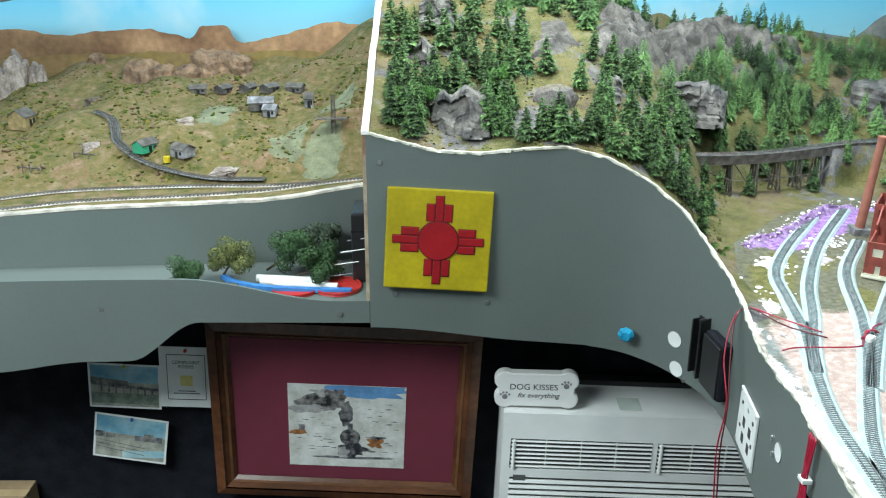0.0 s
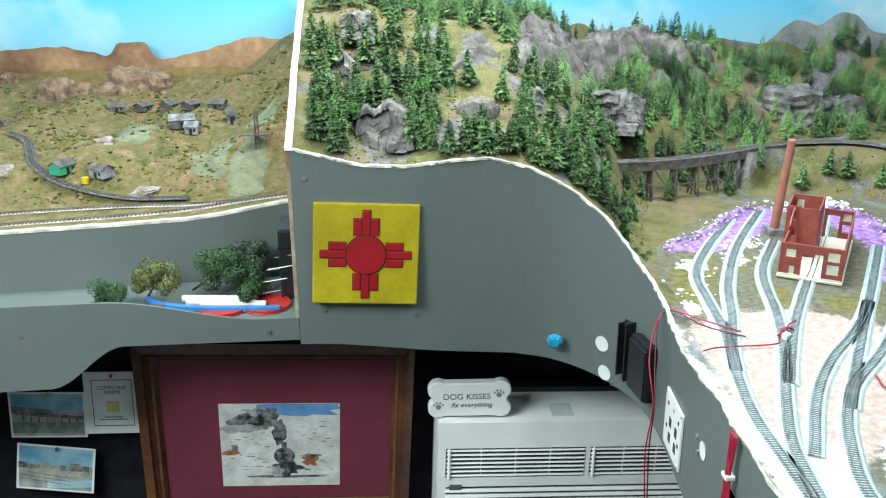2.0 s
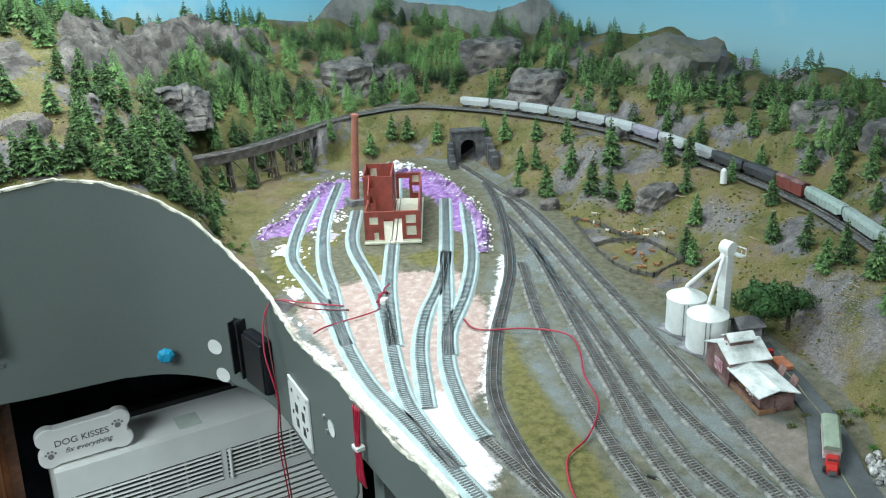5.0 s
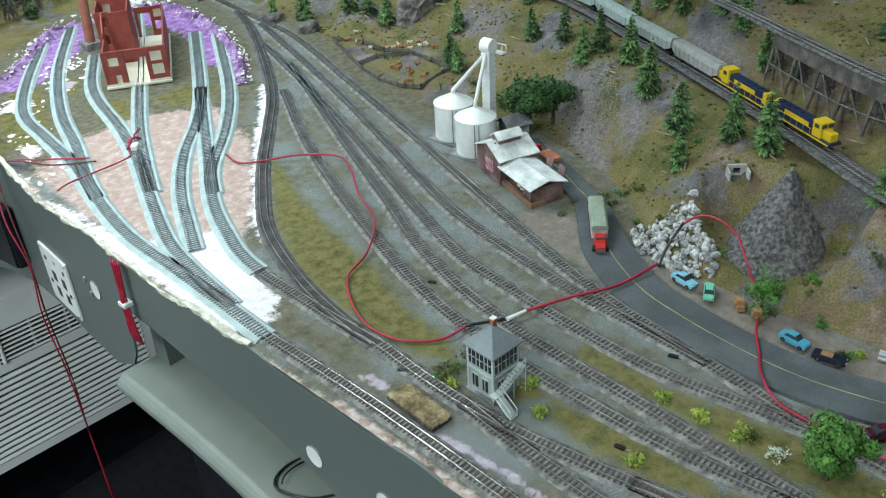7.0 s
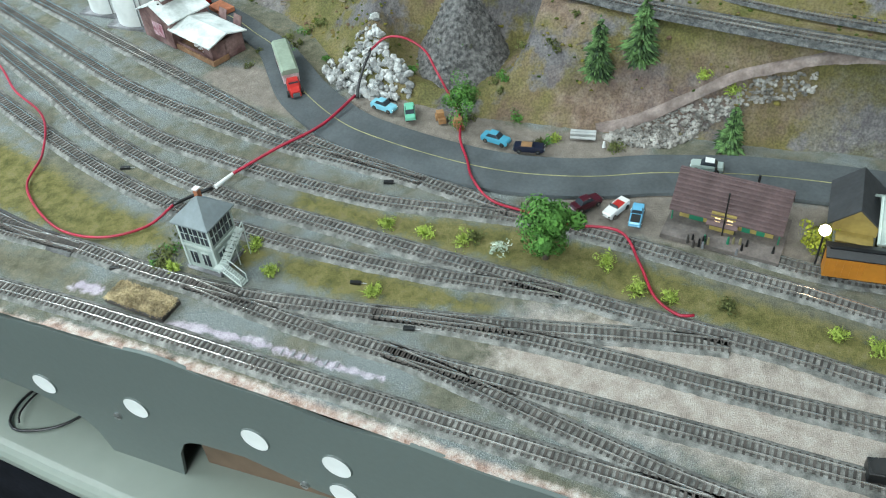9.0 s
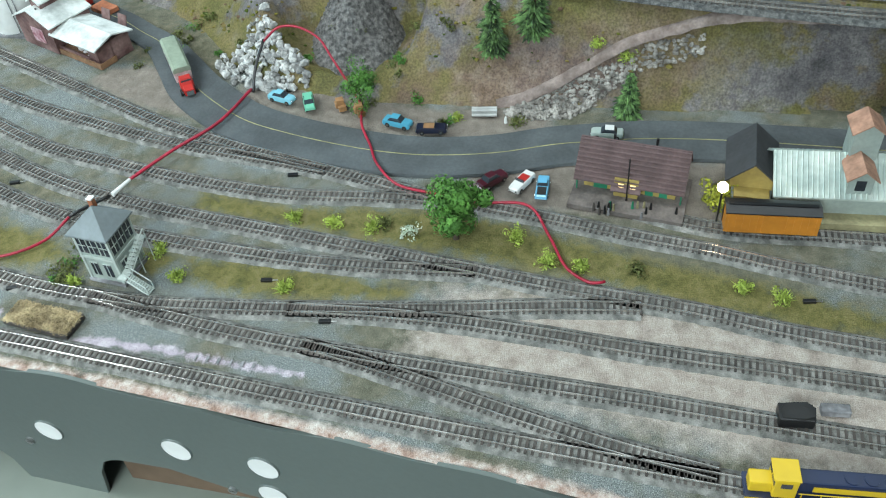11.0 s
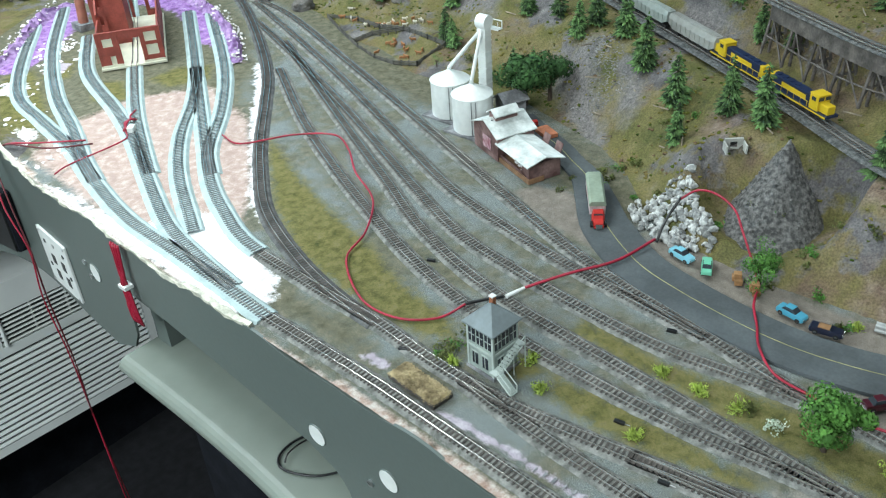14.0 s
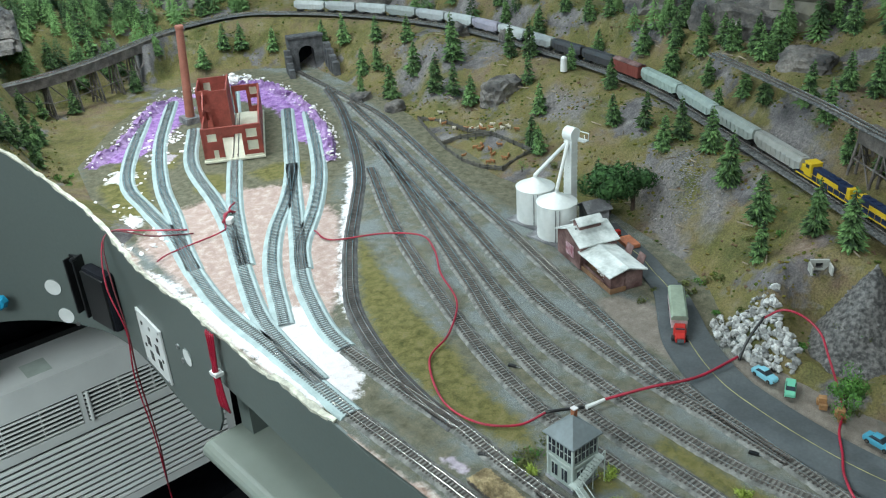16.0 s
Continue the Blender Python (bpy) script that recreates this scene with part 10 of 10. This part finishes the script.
part("roof", gable(bmesh.new(), -0.046, 0.046, -0.018, 0.016, 0.026, 0.044, 0.009, 0.0018, "x"), SHIN, SN)
for k in range(9):
    for side in (-1, 1):
        f = (k + 0.5) / 9
        y, z = -0.001 + side * 0.026 * f, 0.0460 - 0.0268 * f + 0.0012
        part("shingle_course", box(bmesh.new(), -0.0548, 0.0548, y - 0.0010, y + 0.0010, z - 0.0006, z + 0.0007), SHIN, SN)
part("bay_wall", box(bmesh.new(), -0.014, 0.010, -0.026, -0.018, 0.0045, 0.024), OCHRE, SN)
part("bay_roof", box(bmesh.new(), -0.017, 0.013, -0.0325, -0.012, 0, 0.0016, pose(0, 0, 0.0245, 22)), SHIN, SN)
for x0, x1, mt in ((-0.036, -0.022, GREEN), (0.016, 0.024, GREEN), (0.030, 0.038, GREEN)):
    part("door", box(bmesh.new(), x0, x1, -0.0188, -0.0178, 0.0045, 0.0185), mt, SN)
for x in (-0.010, 0.002):
    part("window", box(bmesh.new(), x, x + 0.0055, -0.0266, -0.0255, 0.011, 0.0195), glow("lit_window", (1.0, 0.72, 0.35), 0.8), SN)
part("stove_pipe", tube(bmesh.new(), (0.020, 0.004, 0.036), (0.020, 0.004, 0.052), 0.0014, None, 8), BLACKPLASTIC, SN)
part("stove_pipe", tube(bmesh.new(), (-0.022, 0.004, 0.036), (-0.022, 0.004, 0.050), 0.0014, None, 8), BLACKPLASTIC, SN)
part("order_signal", tube(bmesh.new(), (0.0, -0.030, 0.004), (0.0, -0.030, 0.052), 0.0008, None, 6), BLACKPLASTIC, SN)
for x in (-0.052, 0.052):
    part("awning_post", tube(bmesh.new(), (x, -0.024, 0.0045), (x, -0.024, 0.020), 0.0008, None, 6), GREEN, SN)
for k in range(16):
    x, y = random.uniform(0.705, 0.722), random.uniform(-0.09, -0.005)
    FG = thing("platform_figure", (x, y, DECK + 0.0055), "tiny painted plastic shape on the station platform", "model figure", "platform clutter")
    part("peg", tube(bmesh.new(), (0, 0, 0), (0, 0, random.uniform(0.006, 0.010)), 0.0014, 0.0008, 8), random.choice((STONE, GREEN, TIE, BLACKPLASTIC, paint("khaki", (0.25, 0.22, 0.12), 0.8))), FG)
LP = thing("platform_lamp", (0.712, -0.118, DECK), "glowing warm globe lamp on a thin post", "lamp")
part("post", tube(bmesh.new(), (0, 0, 0), (0, 0, 0.040), 0.0009, None, 6), BLACKPLASTIC, LP)
bm = bmesh.new()
bmesh.ops.create_uvsphere(bm, u_segments=14, v_segments=8, radius=0.0048, matrix=Matrix.Translation((0, 0, 0.043)))
part("globe", bm, glow("warm_globe", (1.0, 0.80, 0.55), 12), LP, smooth=True)
YB = part("yellow_bush", clump(bmesh.new(), (0, 0, 0.012), 0.018, 700, 0.0016, 1.0, 77), paint("yellow_leaves", (0.30, 0.32, 0.03), 0.9, vary=0.35, scale=140))
YB.location = (0.738, -0.118, DECK)
tagged(YB, "yellow-green bush behind the platform lamp", "bush")
FH = thing("freight_house", (0.772, -0.146, DECK + 0.001), "dark-roofed timber freight office", "freight house", turn=-92)
part("wall", gable_walls(bmesh.new(), -0.018, 0.018, -0.026, 0.026, 0, 0.028, 0.042, "y"), OCHRE, FH)
part("roof", gable(bmesh.new(), -0.018, 0.018, -0.026, 0.026, 0.028, 0.044, 0.005, 0.0018, "y"), paint("tar_roof", (0.04, 0.042, 0.045), 0.8, vary=0.2, scale=40), FH)
for z in (0.008, 0.020):
    part("window", box(bmesh.new(), -0.0188, -0.0178, -0.008, 0.0, z, z + 0.007), PANE, FH)
part("lean_to_roof", box(bmesh.new(), -0.016, 0.018, -0.044, -0.024, 0, 0.0016, pose(0, 0, 0.020, 14)), SLATE, FH)
part("lean_to_wall", box(bmesh.new(), -0.014, 0.016, -0.040, -0.026, 0, 0.0165), OCHRE, FH)
FM = thing("feed_mill", (0.764, -0.226, DECK + 0.001), "feed mill with weathered corrugated metal roofs", "feed mill", turn=-86)
CORR = paint("bleached_corrugated_iron", (0.46, 0.56, 0.52), 0.45, metal=0.3, vary=0.25, scale=30, bump=0.1, second=(0.62, 0.68, 0.62))
RUST = paint("rusted_iron", (0.40, 0.22, 0.15), 0.8, vary=0.3, scale=50, bump=0.2)
part("wall", gable_walls(bmesh.new(), -0.062, 0.070, -0.032, 0.022, 0, 0.032, 0.048, "x"), GREYWOOD, FM)
part("roof", gable(bmesh.new(), -0.062, 0.070, -0.032, 0.022, 0.032, 0.052, 0.006, 0.0014, "x"), CORR, FM)
for k in range(33):
    x = -0.066 + 0.0043 * k
    for side in (-1, 1):
        a_, b_ = Vector((x, -0.005, 0.0535)), Vector((x, -0.005 + side * 0.033, 0.0285 + 0.0012))
        part("roof_ridge", tube(bmesh.new(), a_, b_, 0.0007, None, 4), CORR, FM)
part("cupola_wall", gable_walls(bmesh.new(), -0.008, 0.014, -0.010, 0.012, 0.045, 0.078, 0.085, "y"), GREYWOOD, FM)
part("cupola_roof", gable(bmesh.new(), -0.008, 0.014, -0.010, 0.012, 0.078, 0.086, 0.003, 0.0012, "y"), RUST, FM)
part("dormer_wall", gable_walls(bmesh.new(), -0.010, 0.010, -0.034, -0.014, 0.028, 0.050, 0.056, "y"), GREYWOOD, FM)
part("dormer_roof", gable(bmesh.new(), -0.010, 0.010, -0.036, -0.010, 0.050, 0.058, 0.003, 0.0012, "y"), RUST, FM)
part("dormer_window", box(bmesh.new(), -0.004, 0.004, -0.0348, -0.0338, 0.036, 0.046), PANE, FM)
part("dock", box(bmesh.new(), -0.062, 0.070, -0.046, -0.032, 0, 0.008), paint("dock_boards", (0.30, 0.27, 0.15), 0.9, vary=0.25, scale=60), FM)
MK = thing("lineside_marker", (1.40, 1.04, UP_Z), "pale round-topped lineside water tank", "tank")
part("tank", tube(bmesh.new(), (0, 0, 0.004), (0, 0, 0.030), 0.007, 0.006, 14), WHITE, MK)
part("cap", tube(bmesh.new(), (0, 0, 0.030), (0, 0, 0.034), 0.006, 0.002, 14), WHITE, MK)
MK.location = (1.372, 1.06, ground_z(1.372, 1.06))
PC = thing("utility_cone", (0.835, 0.089, DECK + 0.002), "tiny white marker post beside the road", "marker post")
part("post", tube(bmesh.new(), (0, 0, 0), (0, 0, 0.007), 0.0020, 0.0010, 10), WHITE, PC)

MR = thing("painted_marking", (0.495, 0.255, DECK + 0.0009), "row of dark hand-painted bars on the lilac plaster", "marking")
for k in range(6):
    bm = box(bmesh.new(), -0.0030 + 0.0006 * (k % 2), 0.0028, 0.026 - 0.0100 * k - 0.0007, 0.026 - 0.0100 * k + 0.0008 + 0.0006 * (k % 3), 0.0, 0.0005)
    part("text_bar", bm, STONE, MR)
